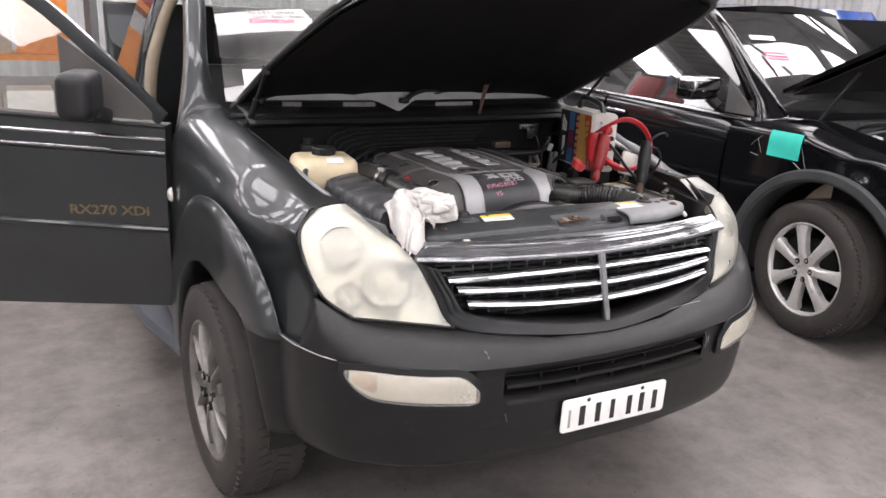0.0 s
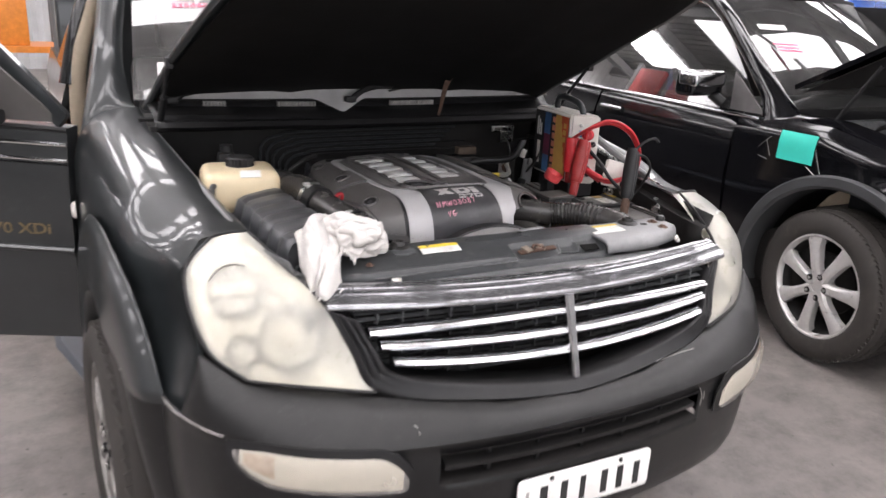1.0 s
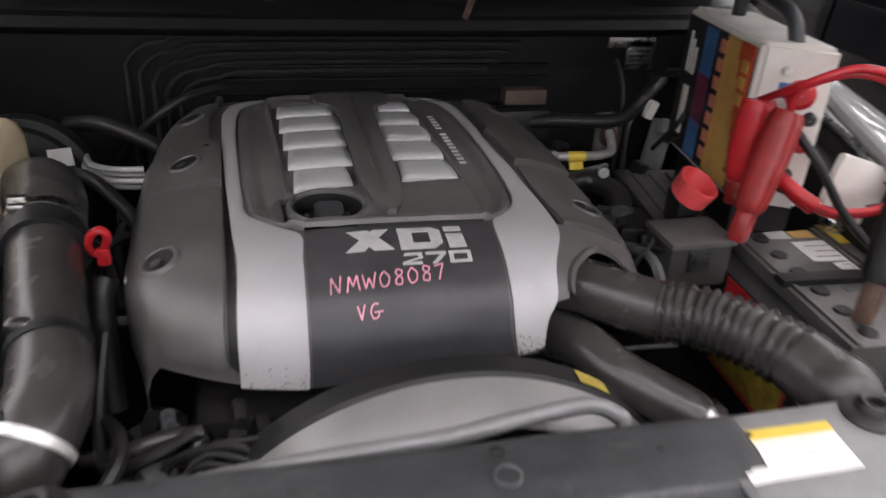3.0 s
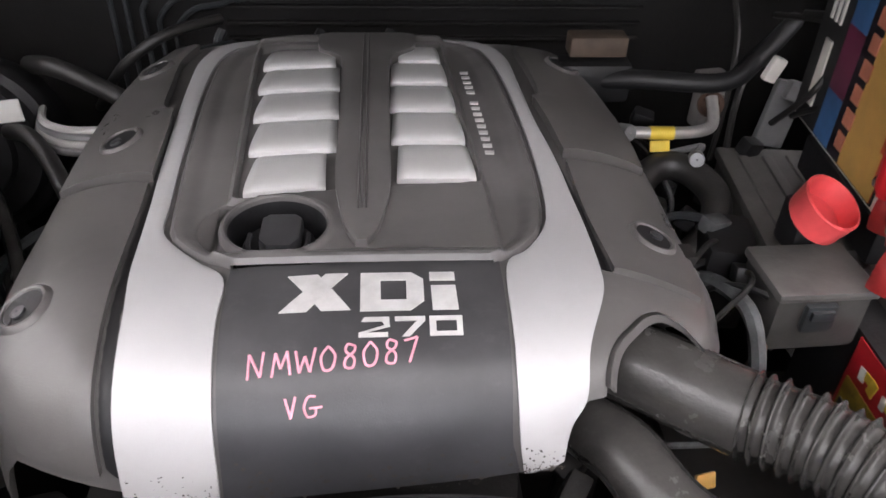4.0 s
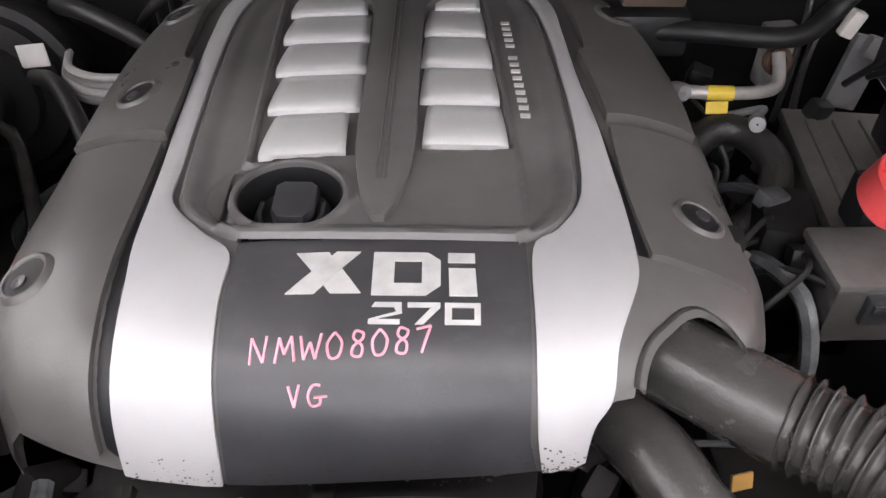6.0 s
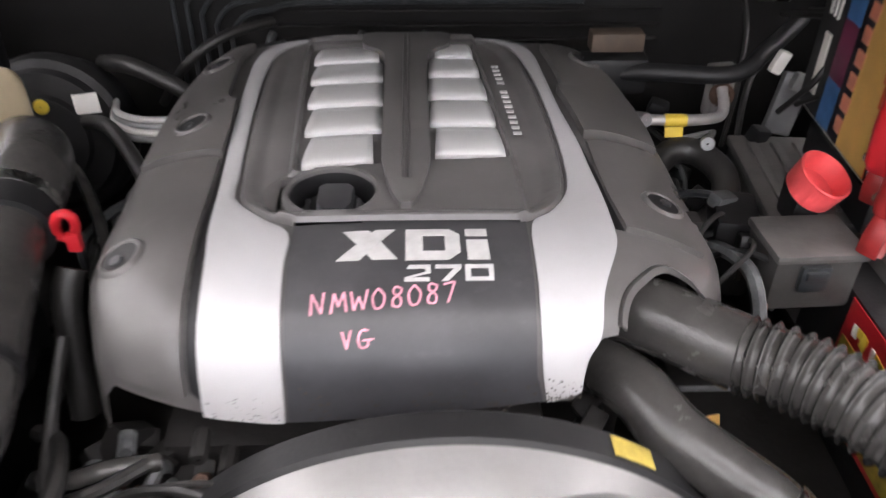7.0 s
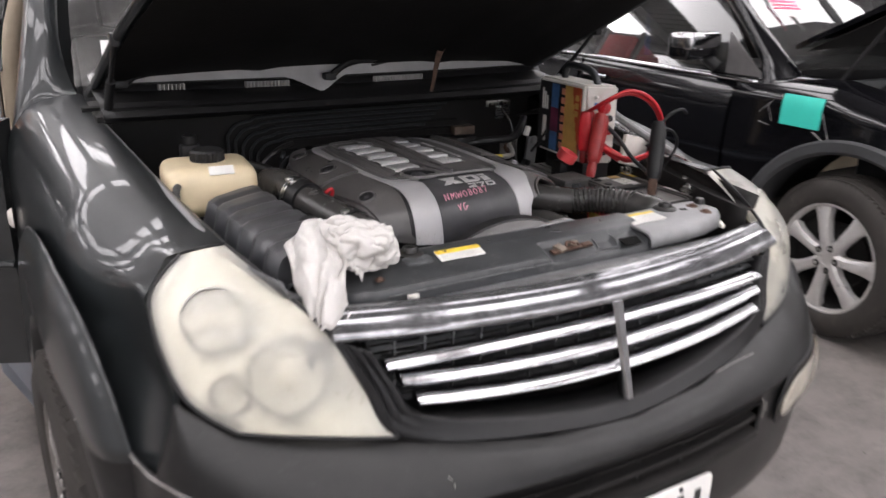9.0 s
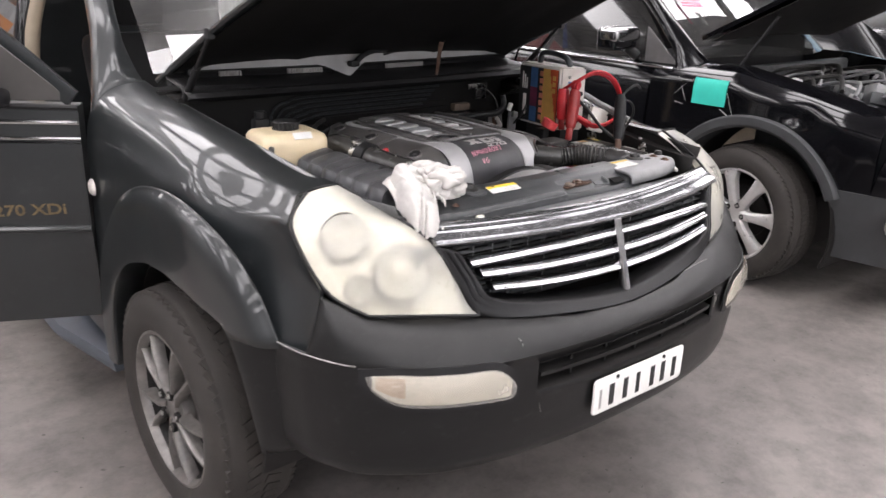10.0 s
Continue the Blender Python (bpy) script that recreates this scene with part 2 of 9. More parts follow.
def concrete():
    m = mat("stained_concrete", (0.170, 0.153, 0.143), 0.55, 0, 0.2, 1.6, 0.25, 60, rvar=0.12)
    nt = m.node_tree
    n, l = nt.nodes, nt.links
    p = n["Principled BSDF"]
    src = p.inputs["Base Color"].links[0].from_socket
    tc = n.new("ShaderNodeTexCoord")
    st = n.new("ShaderNodeTexNoise")
    st.inputs["Scale"].default_value = 4.5
    st.inputs["Detail"].default_value = 9
    st.inputs["Roughness"].default_value = 0.75
    l.new(tc.outputs["Object"], st.inputs["Vector"])
    mr = n.new("ShaderNodeMapRange")
    mr.inputs["From Min"].default_value, mr.inputs["From Max"].default_value = 0.42, 0.68
    mr.inputs["To Min"].default_value, mr.inputs["To Max"].default_value = 1.2, 0.62
    l.new(st.outputs["Fac"], mr.inputs["Value"])
    sc = n.new("ShaderNodeVectorMath")
    sc.operation = 'SCALE'
    l.new(src, sc.inputs[0])
    lg = n.new("ShaderNodeTexNoise")
    lg.inputs["Scale"].default_value = 0.55
    lg.inputs["Detail"].default_value = 5
    l.new(tc.outputs["Object"], lg.inputs["Vector"])
    lr = n.new("ShaderNodeMapRange")
    lr.inputs["From Min"].default_value, lr.inputs["From Max"].default_value = 0.35, 0.65
    lr.inputs["To Min"].default_value, lr.inputs["To Max"].default_value = 0.78, 1.16
    l.new(lg.outputs["Fac"], lr.inputs["Value"])
    lm = n.new("ShaderNodeMath")
    lm.operation = 'MULTIPLY'
    l.new(mr.outputs[0], lm.inputs[0])
    l.new(lr.outputs[0], lm.inputs[1])
    l.new(lm.outputs[0], sc.inputs["Scale"])
    # small dark specks of oil and grit
    sp = n.new("ShaderNodeTexNoise")
    sp.inputs["Scale"].default_value = 38
    sp.inputs["Detail"].default_value = 2
    l.new(tc.outputs["Object"], sp.inputs["Vector"])
    m2 = n.new("ShaderNodeMapRange")
    m2.inputs["From Min"].default_value, m2.inputs["From Max"].default_value = 0.70, 0.76
    m2.inputs["To Min"].default_value, m2.inputs["To Max"].default_value = 1.0, 0.45
    l.new(sp.outputs["Fac"], m2.inputs["Value"])
    s2 = n.new("ShaderNodeVectorMath")
    s2.operation = 'SCALE'
    l.new(sc.outputs[0], s2.inputs[0])
    l.new(m2.outputs[0], s2.inputs["Scale"])
    l.new(s2.outputs[0], p.inputs["Base Color"])
    return m


CONCRETE = concrete()

# ---- mesh helpers ----
def part(name, bm, material, parent, label="", smooth=True, flat=False):
    """Links a bmesh, given in world places, as one mesh object under a thing or a part."""
    bmesh.ops.recalc_face_normals(bm, faces=bm.faces)
    me = bpy.data.meshes.new(name)
    bm.to_mesh(me)
    bm.free()
    me.materials.append(material)
    ob = new(name, me)
    if smooth:
        for p in me.polygons:
            p.use_smooth = True
        me.set_sharp_from_angle(angle=radians(38))
    if parent is not None:
        ob.parent = parent
        if parent.type == 'EMPTY' and parent.parent is None:
            ob.matrix_parent_inverse = parent.matrix_basis.inverted()
    if label:
        ob["label"] = label
    return ob


def thing(name, at, label, category, group="", kind=""):
    ob = new(name)
    ob.empty_display_size = 0.05
    ob.matrix_basis = Matrix.Translation(at)
    return tagged(ob, label, category, group, kind)


def solo(name, bm, material, label, category, kind="", group=""):
    return tagged(part(name, bm, material, None), label, category, group, kind)


def BM():
    return bmesh.new()


def box(bm, c, s, bev=0.0, rot=None, seg=2):
    r = bmesh.ops.create_cube(bm, size=1.0)
    vs = r["verts"]
    m = Matrix.Translation(c) @ (rot.to_4x4() if rot is not None else Matrix.Identity(4)) @ Matrix.Diagonal((*s, 1))
    bmesh.ops.transform(bm, matrix=m, verts=vs)
    if bev > 0:
        es = list({e for v in vs for e in v.link_edges})
        bmesh.ops.bevel(bm, geom=es, offset=bev, segments=seg, affect='EDGES', profile=0.6)
    return bm


def rot(rx=0, ry=0, rz=0):
    return Euler((radians(rx), radians(ry), radians(rz))).to_matrix()


def smooth_path(pts, n=8):
    pts = [Vector(p) for p in pts]
    out = []
    for i in range(len(pts) - 1):
        p0, p1, p2, p3 = pts[max(i - 1, 0)], pts[i], pts[i + 1], pts[min(i + 2, len(pts) - 1)]
        for k in range(n):
            t = k / n
            out.append(0.5 * ((2 * p1) + (p2 - p0) * t + (2 * p0 - 5 * p1 + 4 * p2 - p3) * t * t + (3 * p1 - p0 - 3 * p2 + p3) * t ** 3))
    out.append(pts[-1])
    return out


def bridge(bm, rings, closed=True, caps=True):
    vr = [[bm.verts.new(p) for p in r] for r in rings]
    n = len(vr[0])
    for a, b in zip(vr[:-1], vr[1:]):
        for i in range(n if closed else n - 1):
            j = (i + 1) % n
            try:
                bm.faces.new((a[i], a[j], b[j], b[i]))
            except ValueError:
                pass
    if caps and closed:
        bm.faces.new(vr[0][::-1])
        bm.faces.new(vr[-1])
    return vr


def tube(bm, pts, radius, seg=14, n=8, smooth=True, caps=True):
    """radius: a number, or a function of the share of the way."""
    path = smooth_path(pts, n) if smooth else [Vector(p) for p in pts]
    rings = []
    up = None
    for i, p in enumerate(path):
        d = (path[min(i + 1, len(path) - 1)] - path[max(i - 1, 0)]).normalized()
        if up is None:
            up = d.orthogonal().normalized()
        up = (up - d * up.dot(d)).normalized()
        side = d.cross(up)
        r = radius(i / (len(path) - 1)) if callable(radius) else radius
        rings.append([p + (up * math.cos(a) + side * math.sin(a)) * r for a in (2 * math.pi * k / seg for k in range(seg))])
    bridge(bm, rings, True, caps)
    return bm


def lathe(bm, prof, m, seg=32, a0=0.0, a1=360.0):
    """prof: (radius, height) along the local z; m: the pose."""
    full = abs(a1 - a0) >= 359.9
    k = seg if full else seg + 1
    rings = []
    for i in range(k):
        a = radians(a0 + (a1 - a0) * i / seg)
        rings.append([m @ Vector((r * math.cos(a), r * math.sin(a), h)) for r, h in prof])
    if full:
        rings.append(rings[0])
    vr = [[bm.verts.new(p) for p in r] for r in (rings[:-1] if full else rings)]
    if full:
        vr.append(vr[0])
    for a, b in zip(vr[:-1], vr[1:]):
        for i in range(len(prof) - 1):
            try:
                bm.faces.new((a[i], a[i + 1], b[i + 1], b[i]))
            except ValueError:
                pass
    bmesh.ops.remove_doubles(bm, verts=bm.verts, dist=1e-5)
    return bm


def sheet(bm, rows, thick, towards):
    """A sheet over rows of points, given thickness along the vector or function towards."""
    off = towards if callable(towards) else (lambda p: Vector(towards))
    top = [[Vector(p) for p in r] for r in rows]
    low = [[p + off(p).normalized() * thick for p in r] for r in top]
    a = bridge(bm, top, False, False)
    b = bridge(bm, low, False, False)
    nr, nc = len(a), len(a[0])
    for i in range(nr - 1):
        for c in (0, nc - 1):
            try:
                bm.faces.new((a[i][c], a[i + 1][c], b[i + 1][c], b[i][c]))
            except ValueError:
                pass
    for j in range(nc - 1):
        for r in (0, nr - 1):
            try:
                bm.faces.new((a[r][j], a[r][j + 1], b[r][j + 1], b[r][j]))
            except ValueError:
                pass
    return bm


def prism(bm, outline, z0, z1, m=None, bev=0.0):
    """A flat shape of local x, y points, standing from z0 to z1 along the local z."""
    m = m or Matrix.Identity(4)
    lo = [bm.verts.new(m @ Vector((x, y, z0))) for x, y in outline]
    hi = [bm.verts.new(m @ Vector((x, y, z1))) for x, y in outline]
    n = len(outline)
    bm.faces.new(lo[::-1])
    top = bm.faces.new(hi)
    for i in range(n):
        bm.faces.new((lo[i], lo[(i + 1) % n], hi[(i + 1) % n], hi[i]))
    if bev > 0:
        bmesh.ops.bevel(bm, geom=list(top.edges), offset=bev, segments=2, affect='EDGES', profile=0.6)
    return bm


def lettering(text, size, depth=0.0006, bold=0.0, squeeze=1.0):
    """A bmesh of a word in the built-in font, in the local x, y plane, from its lower left corner."""
    cu = bpy.data.curves.new("letters", 'FONT')
    cu.body, cu.size, cu.extrude, cu.offset = text, size, depth, bold
    cu.resolution_u = 3
    ob = bpy.data.objects.new("letters", cu)
    scene.collection.objects.link(ob)
    bpy.context.view_layer.update()
    me = bpy.data.meshes.new_from_object(ob.evaluated_get(bpy.context.evaluated_depsgraph_get()))
    bm = BM()
    bm.from_mesh(me)
    bpy.data.objects.remove(ob)
    bpy.data.curves.remove(cu)
    bpy.data.meshes.remove(me)
    for v in bm.verts:
        v.co.x *= squeeze
    return bm


def lerp(v, xs, ys):
    return float(np.interp(v, xs, ys))

# ---- the shed ----
bm = BM()
n = 24
rows = [[(-40 + 80 * i / n, -40 + 80 * j / n, 0.0) for i in range(n + 1)] for j in range(n + 1)]
bridge(bm, rows, False, False)
tagged(part("floor", bm, CONCRETE, None), "stained grey concrete shed floor with tyre marks", "floor", "", "structure")


def wall(name, x0, y0, x1, y1, h, holes=()):
    """A clad wall with ribs from one floor point to the other; holes: (from, to, top) along it, down to the floor."""
    bm = BM()
    a, b = Vector((x0, y0, 0)), Vector((x1, y1, 0))
    d = (b - a).normalized()
    nrm = Vector((-d.y, d.x, 0))
    length = (b - a).length
    step, s, rings = 0.2, 0.0, []
    spans, at = [], 0.0
    for f, t, top in holes:
        spans += [(at, f, 0.0), (f, t, top)]
        at = t
    spans.append((at, length, 0.0))
    for f, t, low in spans:
        xs, s = [], f
        while s < t - 1e-6:
            xs.append(s)
            s += step / 2
        xs.append(t)
        r0, r1 = [], []
        for k, s in enumerate(xs):
            o = nrm * (0.02 if k % 2 else -0.02)
            r0.append(a + d * s + o + Vector((0, 0, low)))
            r1.append(a + d * s + o + Vector((0, 0, h)))
        sheet(bm, [r0, r1], 0.05, nrm)
    return tagged(part(name, bm, WALLM, None, smooth=False), "dull grey ribbed steel shed wall", "wall", "", "structure")


wall("wall_south", 14, -9, -14, -9, 6.4, ((11.8, 18.6, 4.4),))
wall("wall_north", -14, 16, 14, 16, 6.4)
wall("wall_west", -14, -9, -14, 16, 6.4)
wall("wall_east", 14, 16, 14, -9, 6.4, ((9.0, 12.5, 4.0),))
bm = BM()
box(bm, (0, 3.5, 6.52), (28.4, 25.4, 0.1))
for k in range(140):
    box(bm, (-13.9 + 0.2 * k, 3.5, 6.455), (0.05, 25.0, 0.03))
tagged(part("ceiling", bm, ROOFM, None, smooth=False), "grey corrugated steel roof lining of the shed", "roof", "", "structure")
light_rows = (-7.5, -4.5, -1.5, 1.5, 4.5, 7.5, 10.5, 13.5)
for y in light_rows:
    for x0 in (-13.2, -10.2, -7.2, -4.2, -1.2, 1.8, 4.8, 7.8, 10.8):
        bm = BM()
        box(bm, (x0 + 1.2, y, 6.40), (2.35, 1.25, 0.02))
        tagged(part("skylight", bm, SKYLIGHT, None, smooth=False), "daylit translucent white roof sheet", "skylight", "roof skylights", "structure")
bm = BM()
for x in (-10.55, -7.55, -4.55, -1.55, 1.45, 4.45, 7.45, 10.45):
    box(bm, (x, 3.5, 6.25), (0.12, 25.0, 0.22))
for y in (-8.7, -6.0, -3.0, 0.0, 3.0, 6.0, 9.0, 12.0, 15.0):
    box(bm, (0, y, 6.18), (28.0, 0.1, 0.18))
tagged(part("roof_beams", bm, TRUSS, None, smooth=False), "grey painted steel beams under the roof", "beam", "", "structure")

# ---- the dark off-road car ----
car = thing("off_road_car", (0, 1.6, 0), "dark grey off-road car with raised hood and open front door", "car")
WZ, WY = 0.372, 0.83          # wheel centre


def fend_top(y):
    return 1.113 + 0.135 * (y - 0.34)


def half_width(y):
    return lerp(y, (0.08, 0.15, 0.19, 0.24, 0.30, 0.36, 0.45, 0.58, 0.8, 1.05, 1.4), (0.70, 0.775, 0.815, 0.836, 0.850, 0.863, 0.880, 0.902, 0.918, 0.930, 0.947))


def crease_x(y):
    """The line along which the fender and the flare meet the bumper, as width over y."""
    return lerp(y, (0.18, 0.235, 0.30, 0.36, 0.445), (0.819, 0.834, 0.846, 0.885, 0.912))


def fender_edge(v):
    """The fender's front edge round the headlight, from the hood line down to the bumper."""
    if v < 0.14:
        return Vector((-0.642, 0.345, 1.124)).lerp(Vector((-0.735, 0.368, 1.106)), v / 0.14)
    pts = ((-0.735, 0.368, 1.106), (-0.79, 0.318, 1.052), (-0.791, 0.246, 0.985), (-0.780, 0.190, 0.925), (-0.812, 0.184, 0.77))
    k = (v - 0.14) / 0.86 * 4
    i = min(int(k), 3)
    return Vector(pts[i]).lerp(Vector(pts[i + 1]), k - i)


# inner edge and outer groove of the wheel arch flare: radius over the angle (0 ahead, 90 up, 180 back)
def arch_in(a):
    return lerp(a, (0, 20, 37, 46.6, 56, 71, 90, 110, 140, 190), (0.45, 0.51, 0.562, 0.556, 0.511, 0.465, 0.443, 0.440, 0.462, 0.455))


def arch_out(a):
    return lerp(a, (0, 20, 38, 46, 56, 68, 90, 107, 130, 190), (0.60, 0.66, 0.692, 0.712, 0.72, 0.71, 0.675, 0.652, 0.62, 0.56))


def make_fender(sx):
    nu, nv = 72, 40
    rows = []
    for iv in range(nv + 1):
        v = iv / nv
        row = []
        edge = fender_edge(v)
        for iu in range(nu + 1):
            u = iu / nu
            y = 1.39 + (edge.y - 1.39) * u
            zt, w = fend_top(y), half_width(y)
            x_in = lerp(y, (0.34, 1.3), (0.645, 0.735))
            dy = y - WY
            low = 0.43
            if -0.40 < dy < 0.47:
                R = 0.48 if dy > 0 else lerp(-dy, (0, 0.3, 0.4), (0.48, 0.54, 0.58))
                low = WZ + math.sqrt(max(0.0, R * R - dy * dy))
            low = max(low, lerp(y, (0.42, 0.47), (0.765, 0.43)))
            if v < 0.5:
                a = v / 0.5 * math.pi / 2
                x = x_in + (w - 0.012 - x_in) * math.sin(a) ** 0.85
                z = zt - 0.21 * (1 - math.cos(a)) ** 1.25
            else:
                k = (v - 0.5) / 0.5
                x = w - 0.012 + 0.012 * math.sin(math.pi * min(1.0, k * 0.6))
                z = (zt - 0.21) + (low - zt + 0.21) * k
            f0 = lerp(v, (0, 0.5, 0.8, 1), (0.62, 0.66, 0.82, 0.90))
            f = min(1.0, max(0.0, (u - f0) / (1 - f0)))
            f = f * f * (3 - 2 * f)
            p = Vector((-x, y, z)).lerp(Vector((edge.x, y, edge.z)), f)
            row.append((p.x * (1 if sx < 0 else -1), p.y, p.z))
        rows.append(row)
    bm = BM()
    sheet(bm, rows, 0.012, lambda p: Vector((-sx, 0.25, -0.6)))
    return part("fender", bm, PAINT, car)


def make_flare(sx):
    """The painted bulge round the wheel, from its groove to the lip that turns into the arch."""
    prof = ((1.0, -0.006, 0), (0.97, 0.08, 0), (0.93, 0.36, 0), (0.87, 0.66, 0), (0.78, 0.87, 0), (0.62, 1.0, 0), (0.42, 1.04, 0), (0.22, 1.0, 0), (0.08, 0.9, 0), (0.02, 0.74, 0), (0.0, 0.55, 0.004), (0.0, 0.4, 0.03), (0.0, 0.4, 0.12))
    rows = []
    for s, h, inward in prof:
        a0 = 46.6 + (38.3 - 46.6) * s - 3
        row = []
        for i in range(61):
            a = a0 + (186 - a0) * i / 60
            r = arch_in(a) + (arch_out(a) - arch_in(a)) * s
            y, z = WY - r * math.cos(radians(a)), WZ + r * math.sin(radians(a))
            amp = lerp(a, (38, 60, 100, 186), (0.040, 0.036, 0.022, 0.014))
            row.append((sx * (half_width(y) + amp * h - inward), y, z))
        rows.append(row)
    bm = BM()
    bridge(bm, rows, False, False)
    fl = part("arch_flare", bm, PAINT, car, "glossy dark wheel arch flare")
    md = fl.modifiers.new("thickness", 'SOLIDIFY')
    md.thickness, md.offset = 0.004, 0


for sx in (-1, 1):
    make_fender(sx)
    make_flare(sx)
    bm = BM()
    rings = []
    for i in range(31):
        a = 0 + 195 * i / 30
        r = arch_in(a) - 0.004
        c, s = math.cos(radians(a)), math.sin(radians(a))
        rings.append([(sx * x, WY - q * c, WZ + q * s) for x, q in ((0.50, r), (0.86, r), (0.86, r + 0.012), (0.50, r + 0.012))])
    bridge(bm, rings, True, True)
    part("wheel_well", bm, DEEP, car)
    bm = BM()
    lathe(bm, ((0.001, 0.012), (0.018, 0.012), (0.026, 0.006), (0.028, 0)), Matrix.Translation((sx * 0.944, 1.345, 0.935)) @ pose(0, 0, 0, 0, sx * 90, 0), 20)
    part("side_indicator", bm, CREAM, car, "round clear side indicator lamp")


def tyre_mesh(radius, rim_r, width, lugs):
    """A tyre about the local z axis, its outer face towards +z."""
    bm = BM()
    h = width / 2
    prof = ((rim_r - 0.005, h - 0.02), (rim_r + 0.01, h - 0.004), (rim_r + 0.03, h), ((radius + rim_r) / 2, h + 0.006), (radius - 0.035, h - 0.006),
            (radius - 0.014, h - 0.022), (radius - 0.006, h - 0.045))
    prof = prof + tuple((r, -z) for r, z in prof[::-1])
    lathe(bm, prof, Matrix.Identity(4), 72)
    return bm


def tread_mesh(radius, width, lugs):
    bm = BM()
    h = width / 2
    for i in range(lugs):
        a = 2 * math.pi * i / lugs
        for k, (z, w) in enumerate(((h * 0.70, h * 0.34), (h * 0.23, h * 0.36), (-h * 0.23, h * 0.36), (-h * 0.70, h * 0.34))):
            aa = a + (k % 2) * math.pi / lugs
            rm = Matrix.Rotation(aa, 3, 'Z')
            c = rm @ Vector((radius - 0.009 - (0.0095 if k in (0, 3) else 0), 0, z))
            box(bm, c, (0.014, 2 * math.pi * radius / lugs * 0.8, w), 0, rm @ Euler((radians(18 if k < 2 else -18), 0, 0)).to_matrix())
    return bm


def spoke_wheel(parent, m, radius, rim_r, width, split, count, alloy, lugs):
    w = part("wheel", tyre_rim(rim_r, width), alloy, parent, "silver alloy front wheel")
    w_obs = [w]
    part("tyre", tyre_mesh(radius, rim_r, width, lugs), TYRE, w, "dusty black tyre")
    part("tread", tread_mesh(radius, width, lugs), TYRE, w)["kind"] = "stuff"
    bm = BM()
    h = width / 2 - 0.03
    for i in range(count):
        a = 2 * math.pi * i / count + (0.66 if split else 0.3)
        if split:
            for s in (-1, 1):
                pts = [(0.035, s * 0.011), (rim_r * 0.36, s * 0.015 + 0.004), (rim_r * 0.62, s * 0.036 + 0.010), (rim_r - 0.012, s * 0.058 + 0.022)]
                rings = []
                for x, y in pts:
                    q = 0.0072 + 0.004 * (1 - x / rim_r)
                    dz = 0.016 * math.sin(x / rim_r * 3)
                    rings.append([Matrix.Rotation(a, 3, 'Z') @ Vector((x, y + o, h + dz + zz)) for o, zz in ((-q, -0.03), (-q, 0.0), (-q * 0.5, 0.008), (q * 0.5, 0.008), (q, 0.0), (q, -0.03))])
                bridge(bm, rings)
        else:
            pts = [(0.03, 0.030), (rim_r * 0.4, 0.024), (rim_r * 0.75, 0.030), (rim_r - 0.01, 0.046)]
            rings = []
            for x, q in pts:
                dz = 0.018 * math.sin(x / rim_r * 3)
                rings.append([Matrix.Rotation(a, 3, 'Z') @ Vector((x, o * q, h + dz + zz)) for o, zz in ((-1, -0.035), (-1, 0.0), (-0.55, 0.01), (0.55, 0.01), (1, 0.0), (1, -0.035))])
            bridge(bm, rings)
    part("spokes", bm, alloy, w)
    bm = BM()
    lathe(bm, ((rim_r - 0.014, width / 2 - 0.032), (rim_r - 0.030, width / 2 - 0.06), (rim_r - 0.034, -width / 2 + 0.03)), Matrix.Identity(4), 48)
    part("rim_barrel", bm, DEEP, w, "dark inside of the rim")
    bm = BM()
    lathe(bm, ((0.001, 0.012), (0.03, 0.012), (0.038, 0.004), (0.07, 0.002), (0.075, -0.03)), Matrix.Translation((0, 0, h)), 28)
    part("hub_cap", bm, alloy, w)
    for i in range(5):
        a = 2 * math.pi * i / 5 + 0.3 + math.pi / 5
        bm = BM()
        lathe(bm, ((0.001, 0.016), (0.008, 0.016), (0.01, 0), (0.001, 0)), Matrix.Translation((0.056 * math.cos(a), 0.056 * math.sin(a), h + 0.010)), 6)
        part("wheel_nut", bm, STEEL, w)
        # raised dark disc that paints the shade of the nut's recess
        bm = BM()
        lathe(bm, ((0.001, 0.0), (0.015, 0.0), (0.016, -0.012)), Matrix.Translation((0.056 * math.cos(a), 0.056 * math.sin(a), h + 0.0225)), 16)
        part("nut_recess_shade", bm, DEEP, w)
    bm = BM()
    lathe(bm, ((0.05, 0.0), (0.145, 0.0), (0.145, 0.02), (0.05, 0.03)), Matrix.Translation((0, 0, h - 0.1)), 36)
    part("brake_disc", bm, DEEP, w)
    # black disc added behind the spokes so that the gaps look shaded
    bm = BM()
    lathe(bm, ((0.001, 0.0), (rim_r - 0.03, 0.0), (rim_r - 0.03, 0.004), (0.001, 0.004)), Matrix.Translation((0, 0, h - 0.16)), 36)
    part("gap_backing_disc", bm, DEEP, w)
    inv = parent.matrix_basis.inverted() if parent.type == 'EMPTY' else Matrix.Identity(4)
    w.matrix_parent_inverse = inv
    w.matrix_basis = m
    return w


def tyre_rim(rim_r, width):
    bm = BM()
    h = width / 2
    lathe(bm, ((rim_r - 0.016, h - 0.034), (rim_r - 0.012, h - 0.018), (rim_r - 0.004, h - 0.008), (rim_r + 0.004, h - 0.01), (rim_r + 0.002, h - 0.03), (rim_r - 0.014, h - 0.036)), Matrix.Identity(4), 64)
    return bm


for sx, steer in ((-1, 3), (1, 3)):
    m = Matrix.Translation((sx * 0.832, WY, WZ)) @ pose(0, 0, 0, 0, 0, steer) @ pose(0, 0, 0, 0, sx * 90, 0)
    spoke_wheel(car, m, 0.372, 0.238, 0.245, True, 5, WHEELG, 64)

